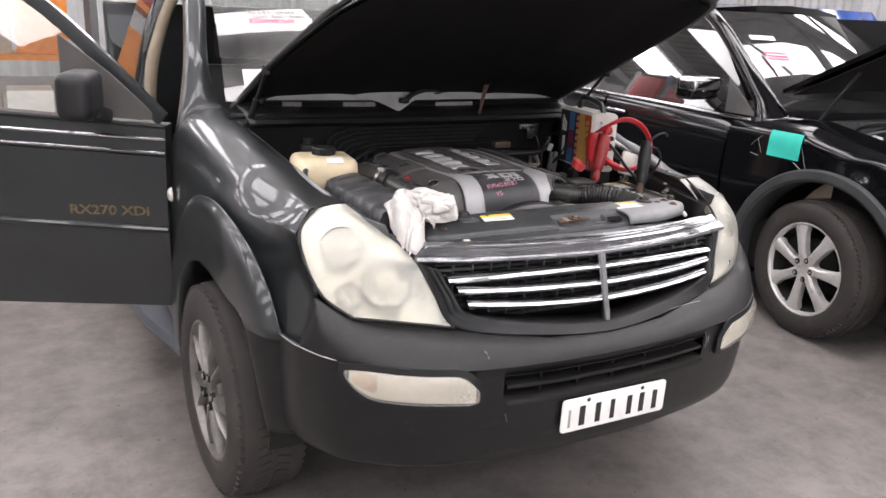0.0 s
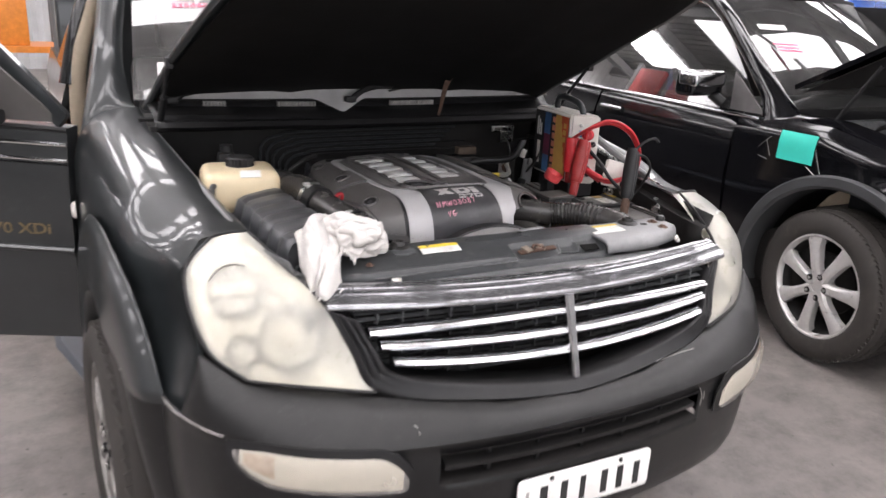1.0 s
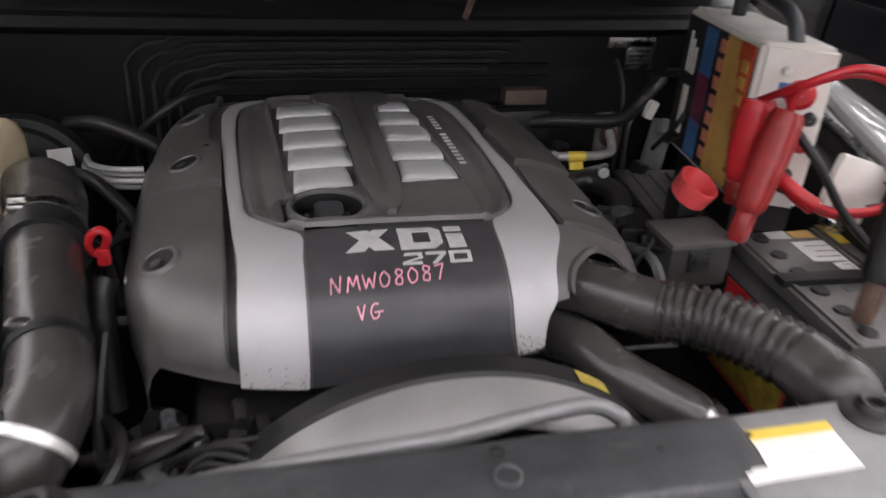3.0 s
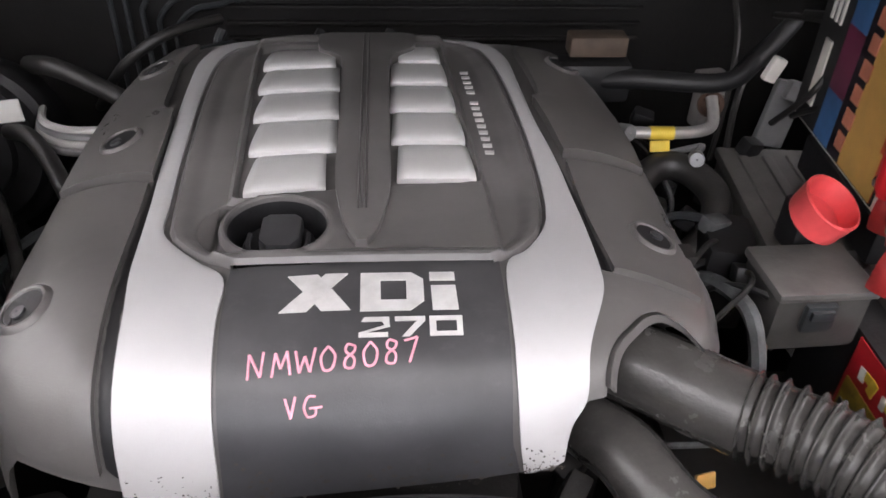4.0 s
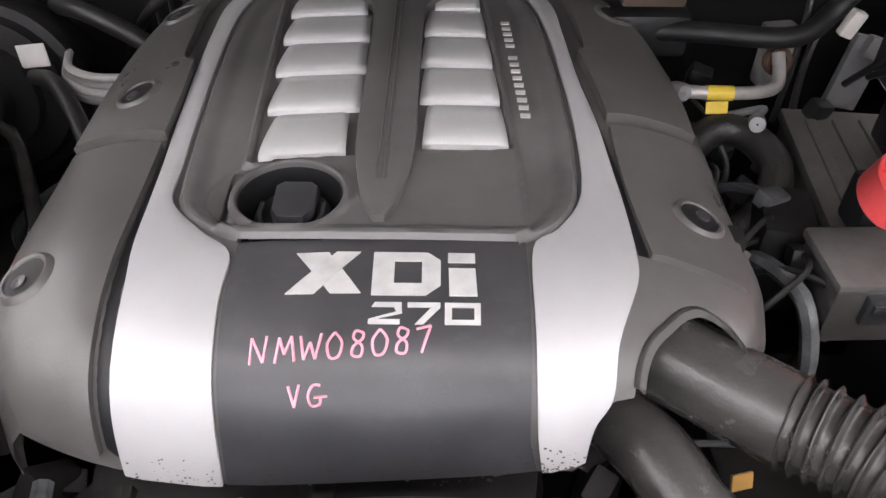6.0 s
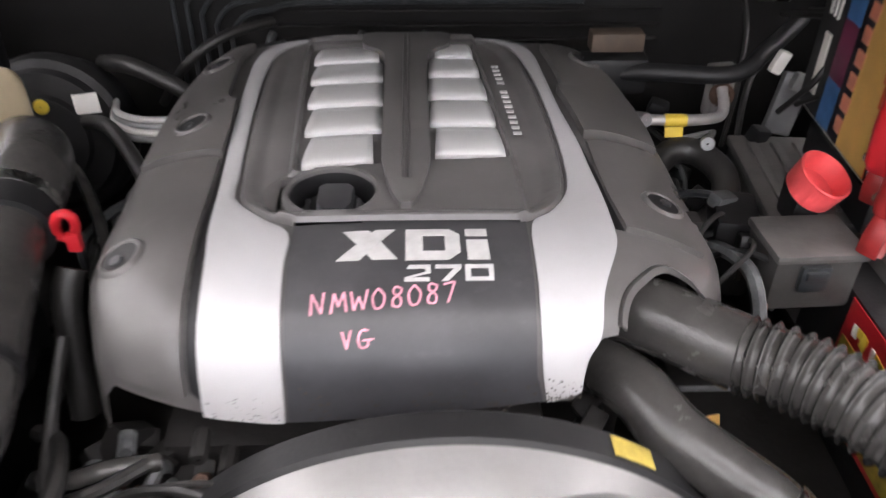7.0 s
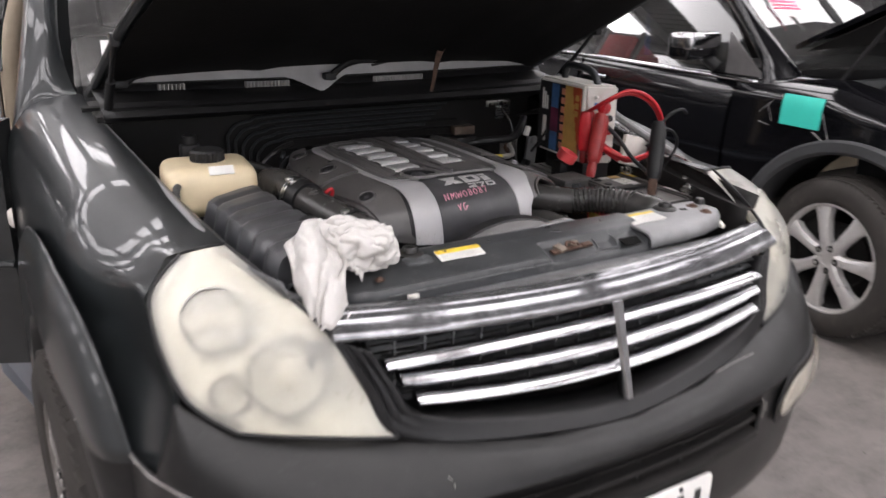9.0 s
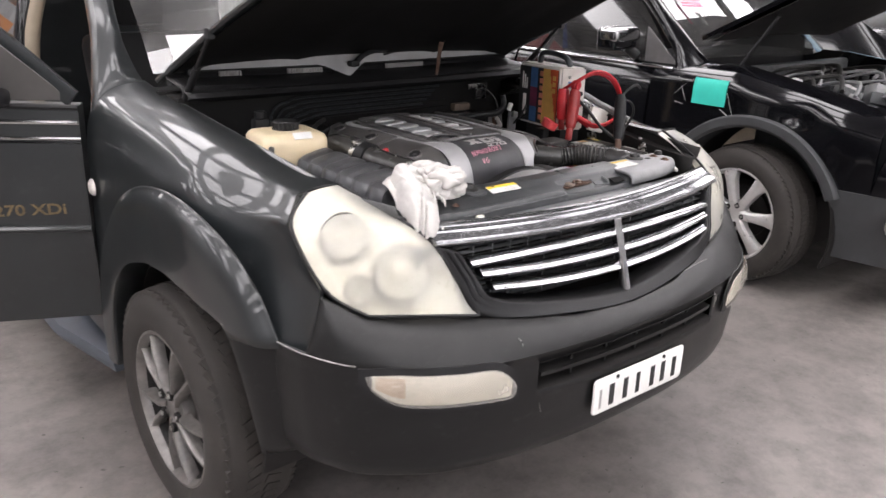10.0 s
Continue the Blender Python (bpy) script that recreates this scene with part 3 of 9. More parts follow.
# ---- bumper ----
PLAN = ((0.0, -0.118), (0.2, -0.112), (0.42, -0.082), (0.58, -0.035), (0.69, 0.033), (0.765, 0.100), (0.811, 0.18), (0.828, 0.235), (0.838, 0.30))


def plan_point(s):
    """A point of the bumper's plan and its outward normal; s from -1 to 1."""
    k = abs(s) * (len(PLAN) - 1)
    pts = [(-PLAN[1][0], PLAN[1][1])] + list(PLAN) + [(0.846, 0.36)]
    i = min(int(k), len(PLAN) - 2)
    t = k - i
    p0, p1, p2, p3 = (Vector(pts[i + j]) for j in range(4))
    q = 0.5 * ((2 * p1) + (p2 - p0) * t + (2 * p0 - 5 * p1 + 4 * p2 - p3) * t * t + (3 * p1 - p0 - 3 * p2 + p3) * t ** 3)
    d = 0.5 * ((p2 - p0) + 2 * (2 * p0 - 5 * p1 + 4 * p2 - p3) * t + 3 * (3 * p1 - p0 - 3 * p2 + p3) * t * t)
    nrm = Vector((d.y, -d.x)).normalized()
    sg = -1 if s < 0 else 1
    return Vector((sg * q.x, q.y, 0)), Vector((sg * nrm.x, nrm.y, 0))


def s_of_x(x):
    lo, hi = 0.0, 1.0
    for _ in range(40):
        mid = (lo + hi) / 2
        if plan_point(mid)[0].x < abs(x):
            lo = mid
        else:
            hi = mid
    return lo if x >= 0 else -lo


def bump_top(x):
    return lerp(abs(x), (0, 0.3, 0.46, 0.62, 0.74, 0.82, 0.95), (0.802, 0.822, 0.848, 0.862, 0.868, 0.825, 0.772))


def bumper_face(x, z, out=0.0):
    """A place on the bumper's face at a given x and height."""
    p, nrm = plan_point(s_of_x(x))
    top = bump_top(x)
    f = lerp(z, (0.455, 0.5, 0.57, 0.66, 0.74, top - 0.015, top), (-0.05, -0.014, 0.0, 0.008, 0.012, -0.002, -0.03))
    q = p + nrm * (f + out)
    return Vector((q.x, q.y, z)), nrm


# upper edge of the bumper: below the grille and the headlight, down the seam of the fender, along the crease
EDGE = ((0.0, -0.080, 0.803), (0.20, -0.064, 0.812), (0.42, -0.008, 0.842), (0.58, 0.060, 0.860), (0.705, 0.118, 0.868), (0.782, 0.182, 0.918), (0.823, 0.186, 0.789), (0.838, 0.238, 0.790), (0.849, 0.302, 0.791))


def edge_point(s):
    k = abs(s) * (len(EDGE) - 1)
    i = min(int(k), len(EDGE) - 2)
    p = Vector(EDGE[i]).lerp(Vector(EDGE[i + 1]), k - i)
    return Vector((p.x * (-1 if s < 0 else 1), p.y, p.z))


SX = sorted([s_of_x(-0.36), s_of_x(0.36)] + [-1 + 2 * i / 128 for i in range(129)])
BROWS = (0.760, 0.742, 0.67, 0.645, 0.60, 0.55, 0.51, 0.48, 0.455, 0.44)


def b_out(z):
    return lerp(z, (0.44, 0.455, 0.48, 0.51, 0.57, 0.66, 0.74, 0.760, 0.79), (-0.10, -0.05, -0.02, -0.010, -0.002, 0.005, 0.007, 0.007, 0.012))


bm = BM()
grid = []
for s in SX:
    p, nrm = plan_point(s)
    crease = p + nrm * 0.012 + Vector((0, 0, lerp(abs(s) * 8, (0, 3, 4, 6, 8), (0.766, 0.768, 0.777, 0.785, 0.786))))
    top = edge_point(s)
    col = []
    for t in (1.0, 0.93, 0.75, 0.5, 0.25, 0.08, 0.0):
        q = crease.lerp(top, t) + (nrm * 0.5 + Vector((0, 0, 0.5))) * (0.016 * math.sin(math.pi * t)) * min(1.0, (top - crease).length / 0.08)
        col.append(bm.verts.new(q))
    for z in BROWS:
        q = p + nrm * b_out(z)
        col.append(bm.verts.new((q.x, q.y, z)))
    grid.append((s, col))
# the sides run on into the flare and turn in at the wheel arch
def side_columns(sg):
    p, nrm = plan_point(sg)
    cols = []
    for q in (0.12, 0.25, 0.4, 0.55, 0.7, 0.85, 0.94, 1.0, 1.01, 1.02):
        col = []
        for k in range(17):
            if k < 7:
                z = 0.786 + 0.005 * (1 - k / 6) - 0.008 * min(1, q)
                ye, xe = 0.448, 0.914
            else:
                z = BROWS[k - 7]
                ye = lerp(z, (0.44, 0.60, 0.68, 0.735, 0.775), (0.37, 0.378, 0.385, 0.405, 0.44))
                xe = lerp(z, (0.44, 0.55, 0.65, 0.775), (0.865, 0.882, 0.898, 0.913))
            f = b_out(z)
            x0, y0 = abs(p.x) + abs(nrm.x) * f, p.y + nrm.y * f
            h = math.sin(min(1, q) * math.pi / 2) ** 0.85
            x, y = x0 + (xe - x0) * h, y0 + (ye - y0) * min(1, q)
            if q > 0.95:
                x -= (0.004, 0.02, 0.10)[min(2, int((q - 0.995) * 100 + 0.5))]
            col.append(bm.verts.new((sg * x, y, z)))
        cols.append((sg * (1 + q), col))
    return cols


grid = side_columns(-1)[::-1] + grid + side_columns(1)
lim = s_of_x(0.36)
for (s0, c0), (s1, c1) in zip(grid[:-1], grid[1:]):
    mid = (s0 + s1) / 2
    for k in range(len(c0) - 1):
        if k == 8 and abs(mid) < lim:
            continue
        bm.faces.new((c0[k], c0[k + 1], c1[k + 1], c1[k]))
bmesh.ops.remove_doubles(bm, verts=bm.verts, dist=1e-5)
bump = part("bumper", bm, BUMPER, car, "matte dark grey plastic front bumper with light scratches")
md = bump.modifiers.new("thickness", 'SOLIDIFY')
md.thickness, md.offset = 0.006, -1
bm = BM()
rows = []
for s in [i / 30 * 2 * lim - lim for i in range(31)]:
    p, nrm = plan_point(s)
    a = p + nrm * 0.012
    b = p - nrm * 0.07
    rows.append([(a.x, a.y, 0.742), (b.x, b.y, 0.735), (b.x, b.y, 0.677), (a.x, a.y, 0.67)])
bridge(bm, rows, False, False)
part("lower_intake", bm, DEEP, bump, "dark recessed lower air intake")
for z in (0.705,):
    bm = BM()
    rows = []
    for s in [i / 30 * 1.94 * lim - 0.97 * lim for i in range(31)]:
        p, nrm = plan_point(s)
        rows.append([p + nrm * o + Vector((0, 0, z + dz)) for o, dz in ((0.004, 0.005), (-0.03, 0.01), (-0.03, -0.006), (0.004, -0.005))])
    bridge(bm, rows)
    part("intake_slat", bm, BUMPER, bump)
for x in (-0.24, -0.12, 0.0, 0.12, 0.24):
    bm = BM()
    p, nrm = plan_point(s_of_x(x))
    box(bm, (p.x, p.y + 0.028, 0.706), (0.008, 0.03, 0.066))
    part("intake_rib", bm, BUMPER, bump)
for sx in (-1, 1):
    # fog lamp: a dark surround and a cloudy lens that follow the bumper's curve
    def fog_pt(u, v, out, grow=0.0):
        xa, xb = 0.735 + grow, 0.43 - grow
        x = xa + (xb - xa) * u
        top = lerp(u, (0, 0.15, 1), (0.763, 0.768, 0.758))
        low = lerp(u, (0, 0.2, 1), (0.694, 0.685, 0.672))
        low = top - (top - low) * math.sqrt(max(0.02, 1 - max(0.0, 1 - u / 0.26) ** 2.2)) - grow
        top = top + grow - 0.05 * max(0.0, (u - 0.76) / 0.24) ** 2.4
        low = low + 0.010 * max(0.0, (u - 0.93) / 0.07) ** 2
        return bumper_face(sx * x, top + (low - top) * v, out)[0]
    bm = BM()
    rows = [[fog_pt((i / 36) ** 1.3, j / 6, 0.003, 0.013) for i in range(37)] for j in range(7)]
    sheet(bm, rows, 0.004, lambda p: plan_point(s_of_x(p.x))[1])
    fog = part("fog_lamp", bm, BLACK, car, "fog lamp with cloudy rectangular lens")
    bm = BM()
    rows = [[fog_pt((i / 36) ** 1.3, j / 6, 0.0135 + 0.010 * math.sin(math.pi * i / 36) * math.sin(math.pi * j / 6)) for i in range(37)] for j in range(7)]
    bridge(bm, rows, False, False)
    part("fog_lens", bm, FOGLENS, fog)
    bm = BM()
    rows = [[fog_pt(0.03 + 0.94 * i / 18, 0.06 + 0.88 * j / 6, 0.0084) for i in range(19)] for j in range(7)]
    bridge(bm, rows, False, False)
    part("fog_reflector", bm, LENSIN, fog)
    bm = BM()
    rows = [[fog_pt(0.05 + 0.17 * i / 8, 0.12 + 0.62 * j / 5, 0.0100) for i in range(9)] for j in range(6)]
    bridge(bm, rows, False, False)
    part("turn_signal_reflector", bm, AMBERD, fog, "faded amber turn signal part")
    for u, wd, v0, v1 in ((0.40, 0.09, 0.10, 0.9), (0.56, 0.025, 0.3, 0.92), (0.66, 0.11, 0.35, 0.90)):
        bm = BM()
        rows = [[fog_pt(u + wd * i / 4, v0 + (v1 - v0) * j / 4, 0.0098) for i in range(5)] for j in range(5)]
        bridge(bm, rows, False, False)
        part("reflector_facet", bm, LENSIN, fog)

# highlight on the bumper's crease, laid on as a pale tube, round to the wheel arch
for sg in (-1, 1):
    bm = BM()
    pts = []
    for i in range(17):
        s = 0.60 + 0.40 * i / 16
        p, nrm = plan_point(sg * s)
        pts.append(p + nrm * 0.0125 + Vector((0, 0, lerp(s * 8, (0, 3, 4, 6, 8), (0.766, 0.768, 0.777, 0.785, 0.786)))))
    pts += [Vector((sg * (crease_x(y) + 0.006), y, 0.789)) for y in (0.36, 0.40, 0.44)]
    tube(bm, pts, 0.0013, 6, 1)
    part("crease_edge", bm, ALLOYG, bump, "pale modelled highlight along the bumper's crease")
# scrapes in the bumper's skin
for pts, r in ((((-0.418, 0.815), (-0.410, 0.806)), 0.0008), (((-0.408, 0.800), (-0.406, 0.793)), 0.0011), (((-0.35, 0.628), (-0.342, 0.60)), 0.0004), (((0.22, 0.838), (0.30, 0.842), (0.36, 0.84)), 0.0007), (((0.352, 0.752), (0.362, 0.73), (0.364, 0.70)), 0.0009), (((0.370, 0.738), (0.373, 0.715)), 0.0011)):
    bm = BM()
    tube(bm, [bumper_face(x, z, 0.0002)[0] for x, z in pts], r, 6, 3)
    part("scrape", bm, RING, bump, "pale scrape")

# ---- number plate, its characters as plain bars ----
PM = Matrix.Translation((0.004, -0.128, 0.592)) @ pose(0, 0, 0, 90, 0.7, 0)
bm = BM()
hw, hh, rr = 0.188, 0.05, 0.012
outl = []
for cx, cy, a in ((hw - rr, hh - rr, 0), (-hw + rr, hh - rr, 90), (-hw + rr, -hh + rr, 180), (hw - rr, -hh + rr, 270)):
    outl += [(cx + rr * math.cos(radians(a + 22.5 * k)), cy + rr * math.sin(radians(a + 22.5 * k))) for k in range(5)]
prism(bm, outl, -0.002, 0.003, PM, 0.001)
plate = part("number_plate", bm, WHITE, car, "white number plate with dark characters")
for x, w in ((-0.118, 0.04), (-0.062, 0.036), (-0.01, 0.03), (0.052, 0.036), (0.098, 0.036), (0.148, 0.034)):
    bm = BM()
    box(bm, PM @ Vector((x, -0.006, 0.0035)), (w * 0.5, 0.0012, 0.060), 0)
    part("character_bar", bm, INK, plate)
bm = BM()
box(bm, PM @ Vector((-0.162, -0.008, 0.0035)), (0.008, 0.0012, 0.055))
part("state_bar", bm, RING, plate)
for x in (-0.1, 0.095):
    bm = BM()
    lathe(bm, ((0.001, 0.004), (0.005, 0.003), (0.006, 0)), PM @ Matrix.Translation((x, 0.04, 0.003)), 10)
    part("plate_screw", bm, INK, plate)

# ---- grille and chrome strip ----
def front_y(x):
    return 0.012 + 0.22 * x * x


bm = BM()
outer, inner, back = [], [], []
path_o = smooth_path([(-0.548, 0.085, 1.022), (-0.51, 0.045, 0.94), (-0.468, 0.008, 0.855), (-0.30, -0.045, 0.825), (0, -0.078, 0.803), (0.30, -0.045, 0.825), (0.468, 0.008, 0.855), (0.51, 0.045, 0.94), (0.548, 0.085, 1.022)], 6)
path_i = smooth_path([(-0.488, 0.054, 1.0), (-0.457, 0.030, 0.940), (-0.418, 0.000, 0.886), (-0.25, -0.030, 0.850), (0, -0.055, 0.828), (0.25, -0.030, 0.850), (0.418, 0.000, 0.886), (0.457, 0.030, 0.940), (0.488, 0.054, 1.0)], 6)
rows = []
for a, b in zip(path_o, path_i):
    side = min(1.0, max(0.0, (a.z - 0.85) / 0.04))
    rows.append([a] + [a.lerp(b, k) + Vector((0, -0.004 * (1 - side) - o * side, 0)) for k, o in ((0.12, 0.008), (0.30, 0.011), (0.40, 0.004), (0.52, 0.010), (0.62, 0.010), (0.70, 0.003), (0.80, 0.008), (0.92, 0.008))] + [b, b + Vector((0, 0.06, 0))])
bridge(bm, rows, False, False)
grille = part("grille", bm, BLACK, car, "black grille with chrome bars")
md = grille.modifiers.new("thickness", 'SOLIDIFY')
md.thickness, md.offset = 0.003, -1
for dz, bow in ((0.976, -0.035), (0.932, 0.055), (0.889, 0.115)):
    for sx in (-1, 1):
        half = lerp(dz, (0.889, 0.932, 0.976), (0.428, 0.450, 0.470))
        bm = BM()
        rings = []
        for i in range(19):
            x = 0.006 + (half - 0.006) * i / 18
            y = lerp(dz, (0.83, 1.01), (-0.05, 0.004)) + 0.2 * x * x
            z = dz + bow * x * x + (0.012 * sx * -1) * x
            rings.append([(sx * x, y + o, z + h) for o, h in ((0.0, -0.009), (-0.008, -0.007), (-0.0105, -0.002), (-0.008, 0.0015), (0.006, 0.0095), (0.014, 0.0115), (0.024, 0.008), (0.018, -0.005))])
        bridge(bm, rings)
        part("bar", bm, CHROME, grille, "chrome grille bar")
bm = BM()
rings = []
for i in range(9):
    t = i / 8
    z = 1.012 - 0.18 * t
    y = 0.004 - 0.056 * t
    w = 0.013 - 0.003 * t
    rings.append([(w, y + 0.01, z), (w, y - 0.008, z), (w * 0.6, y - 0.014, z), (-w * 0.6, y - 0.014, z), (-w, y - 0.008, z), (-w, y + 0.01, z)])
bridge(bm, rings)
part("centre_bar", bm, CHROME, grille, "upright chrome centre bar")
bm = BM()
for i in range(12):
    z = 0.845 + 0.0145 * i
    rows = []
    for k in range(15):
        x = -0.49 + 0.98 * k / 14
        rows.append([(x, 0.045 + 0.14 * x * x, z - 0.003), (x, 0.03 + 0.14 * x * x, z), (x, 0.045 + 0.14 * x * x, z + 0.003)])
    bridge(bm, rows, True, False)
for k in range(17):
    x = -0.44 + 0.88 * k / 16
    box(bm, (x, 0.042 + 0.14 * x * x, 0.925), (0.005, 0.014, 0.165))
part("mesh_insert", bm, WORNP, grille, "dusty black mesh")
bm = BM()
box(bm, (0, 0.105, 0.84), (1.16, 0.02, 0.34))
part("radiator", bm, DEEP, car)
bm = BM()
rings = []
for i in range(41):
    x = -0.548 + 1.108 * i / 40
    y = front_y(x)
    z = 1.0 + 0.03 * (x * x) - 0.010 * x
    rings.append([(x, y + o, z + h) for o, h in ((0.004, 0.004), (-0.010, 0.006), (-0.0140, 0.0105), (-0.0138, 0.0150), (-0.0118, 0.0190), (-0.0095, 0.0208), (-0.0065, 0.0226), (0.0120, 0.0330), (0.0140, 0.0350), (0.0160, 0.0362), (0.0275, 0.0408), (0.0286, 0.0421), (0.0298, 0.0429), (0.0325, 0.0434), (0.0355, 0.0446), (0.0385, 0.0458), (0.0425, 0.0472), (0.050, 0.0474), (0.052, 0.036), (0.02, 0.02))])
bridge(bm, rings)
part("chrome_strip", bm, STRIP, car, "scratched chrome strip above the grille")

# ---- headlights ----
IN = ((-0.464, 0.004, 0.853), (-0.505, 0.042, 0.94), (-0.548, 0.088, 1.03), (-0.598, 0.21, 1.085), (-0.640, 0.338, 1.122))
OUT = ((-0.700, 0.115, 0.872), (-0.760, 0.175, 0.915), (-0.785, 0.24, 0.985), (-0.778, 0.318, 1.058), (-0.714, 0.353, 1.111))


def curve_at(pts, t):
    k = t * (len(pts) - 1)
    i = min(int(k), len(pts) - 2)
    f = k - i
    p = [Vector(pts[max(0, min(len(pts) - 1, i + j))]) for j in (-1, 0, 1, 2)]
    return 0.5 * ((2 * p[1]) + (p[2] - p[0]) * f + (2 * p[0] - 5 * p[1] + 4 * p[2] - p[3]) * f * f + (3 * p[1] - p[0] - 3 * p[2] + p[3]) * f ** 3)


HN = Vector((-0.42, -0.80, 0.42)).normalized()


def lamp_pt(u, v, out=0.0, sx=-1):
    a, b = curve_at(IN, v), curve_at(OUT, v)
    p = a.lerp(b, u)
    p = p + HN * (0.040 * math.sin(math.pi * min(1, u * 1.0)) ** 0.8 * (0.35 + 0.65 * math.sin(math.pi * (0.08 + 0.84 * v))) + out)
    return Vector((p.x * (1 if sx < 0 else -1), p.y, p.z))


for sx in (-1, 1):
    hn = Vector((HN.x if sx < 0 else -HN.x, HN.y, HN.z))
    bm = BM()
    rows = [[lamp_pt(i / 20, j / 20, -0.002, sx) for i in range(21)] for j in range(21)]
    bridge(bm, rows, False, False)
    lamp = part("headlight", bm, HAZE, car, "hazed yellowed headlight with three round lamps")
    bm = BM()
    rows = [[lamp_pt(i / 12, j / 12, -0.022 - 0.062 * math.sin(math.pi * i / 12) * math.sin(math.pi * j / 12), sx) for i in range(13)] for j in range(13)]
    bridge(bm, rows, False, False)
    part("reflector", bm, LENSIN, lamp)
    for u, v, r in ((0.37, 0.34, 0.066), (0.59, 0.61, 0.056), (0.76, 0.27, 0.036)):
        c = lamp_pt(u, v, -0.058, sx)
        zq = hn.to_track_quat('Z', 'Y').to_matrix().to_4x4()
        m = Matrix.Translation(c) @ zq
        bm = BM()
        lathe(bm, ((r, 0.0), (r, 0.030), (r - 0.004, 0.034), (r - 0.007, 0.028), (r - 0.007, 0.0)), m, 40)
        part("lamp_ring", bm, RING, lamp)
        bm = BM()
        lathe(bm, ((r - 0.006, 0.030), (r * 0.9, 0.022), (r * 0.6, 0.019), (0.001, 0.018)), m, 32)
        part("lamp_dish", bm, RINGIN, lamp)
        if 0.05 < r < 0.06:
            bm = BM()
            box(bm, (0, 0, 0), (1.7 * r, 0.026, 0.004), 0.0015)
            bm.transform(m @ Matrix.Translation((0, 0, 0.030)) @ rot(0, 0, 8).to_4x4())
            part("lamp_bar", bm, CREAM, lamp)
        if r < 0.06:
            continue
        bm = BM()
        lathe(bm, ((0.0005, 0.034), (r * 0.22, 0.032), (r * 0.40, 0.026), (r * 0.48, 0.018)), m, 24)
        part("lamp_bulb", bm, CREAM, lamp)
    bm = BM()
    edge = [lamp_pt(0, j / 24, 0.0, sx) for j in range(25)] + [lamp_pt(i / 12, 1, 0.0, sx) for i in range(1, 13)] + [lamp_pt(1, 1 - j / 24, 0.0, sx) for j in range(1, 25)] + [lamp_pt(1 - i / 12, 0, 0.0, sx) for i in range(1, 13)]
    tube(bm, edge, 0.004, 6, 1, False)
    part("lamp_seal", bm, BLACK, lamp)

# ---- raised hood ----
HA = radians(23.5)


def hood_pt(x, d, out=0.0):
    """x across, d along from the hinge, out above the hood's own plane."""
    return Vector((x, 1.30 - d * math.cos(HA) - out * math.sin(HA), 1.262 + d * math.sin(HA) + out * math.cos(HA)))


def hood_half(d):
    return lerp(d, (0, 0.5, 0.95, 1.12, 1.20, 1.235), (0.725, 0.70, 0.645, 0.59, 0.545, 0.50))


bm = BM()
rows = []
for j in range(25):
    d = 1.235 * j / 24
    w = hood_half(d)
    rows.append([hood_pt(w * (-1 + i / 12), d + (0.04 * (1 - (i / 12 - 1) ** 2) if j == 24 else 0), 0.05 * (1 - (i / 12 - 1) ** 4) - 0.04 * (d / 1.235) ** 3) for i in range(25)])
sheet(bm, rows, 0.004, hood_pt(0, 0, -1) - hood_pt(0, 0, 0))
hood = part("hood", bm, PAINT, car, "raised hood with black insulated underside")
bm = BM()
rows = []
for j in range(21):
    d = 0.03 + 1.15 * j / 20
    w = hood_half(d) - 0.022
    row = []
    for i in range(25):
        e = abs(-1 + i / 12)
        ridge = 0.012 * (1 if (0.86 < e < 0.97) else 0) + 0.010 * (1 if abs(e - 0.42) < 0.06 else 0)
        skin = 0.05 * (1 - (e * w / hood_half(d)) ** 4) - 0.04 * (d / 1.235) ** 3
        row.append(hood_pt(w * (-1 + i / 12), d, min(0.012, skin - 0.014) - ridge + 0.002 * math.sin(j * 2.1 + i)))
    rows.append(row)
sheet(bm, rows, 0.004, hood_pt(0, 0, 1) - hood_pt(0, 0, 0))
part("hood_liner", bm, LINER, hood, "black felt liner under the hood")
for sx in (-1, 1):
    bm = BM()
    pts = [hood_pt(sx * (hood_half(1.235 * k / 16) - 0.008), 1.235 * k / 16, 0.002) for k in range(17)]
    tube(bm, pts, 0.011, 8, 1, False)
    part("hood_rim", bm, PAINT, hood)
# torn strip that hangs from the liner
bm = BM()
a = hood_pt(0.02, 0.2, 0.0)
rows = []
for k in range(9):
    t = k / 8
    c = Vector((0.205 - 0.05 * t, 1.0 - 0.03 * t, 1.375 - 0.10 * t + 0.01 * math.sin(5 * t)))
    w = 0.014 * (1 - 0.6 * t)
    rows.append([c + Vector((-w, 0, 0.004)), c + Vector((0, -0.006, 0)), c + Vector((w, 0.004, 0.008))])
sheet(bm, rows, 0.003, (0, 1, 0.2))
part("torn_liner_strip", bm, RUST, hood, "torn brown strip of liner")
for sx in (-1, 1):
    bm = BM()
    a, b = Vector((sx * 0.705, 1.14, 1.205)), Vector((sx * 0.70, 0.90, 1.435))
    tube(bm, [a, a.lerp(b, 0.55)], 0.011, 12, 1, False)
    tube(bm, [a.lerp(b, 0.55), b], 0.006, 10, 1, False)
    box(bm, b, (0.02, 0.03, 0.03), 0.004)
    box(bm, a, (0.02, 0.03, 0.03), 0.004)
    part("hood_strut", bm, BLACK, car, "black gas strut")

# ---- scuttle, firewall, wipers, windscreen ----
def ws_base(x):
    return Vector((x, 1.125 + 0.16 * x * x, 1.302 - 0.01 * x * x))


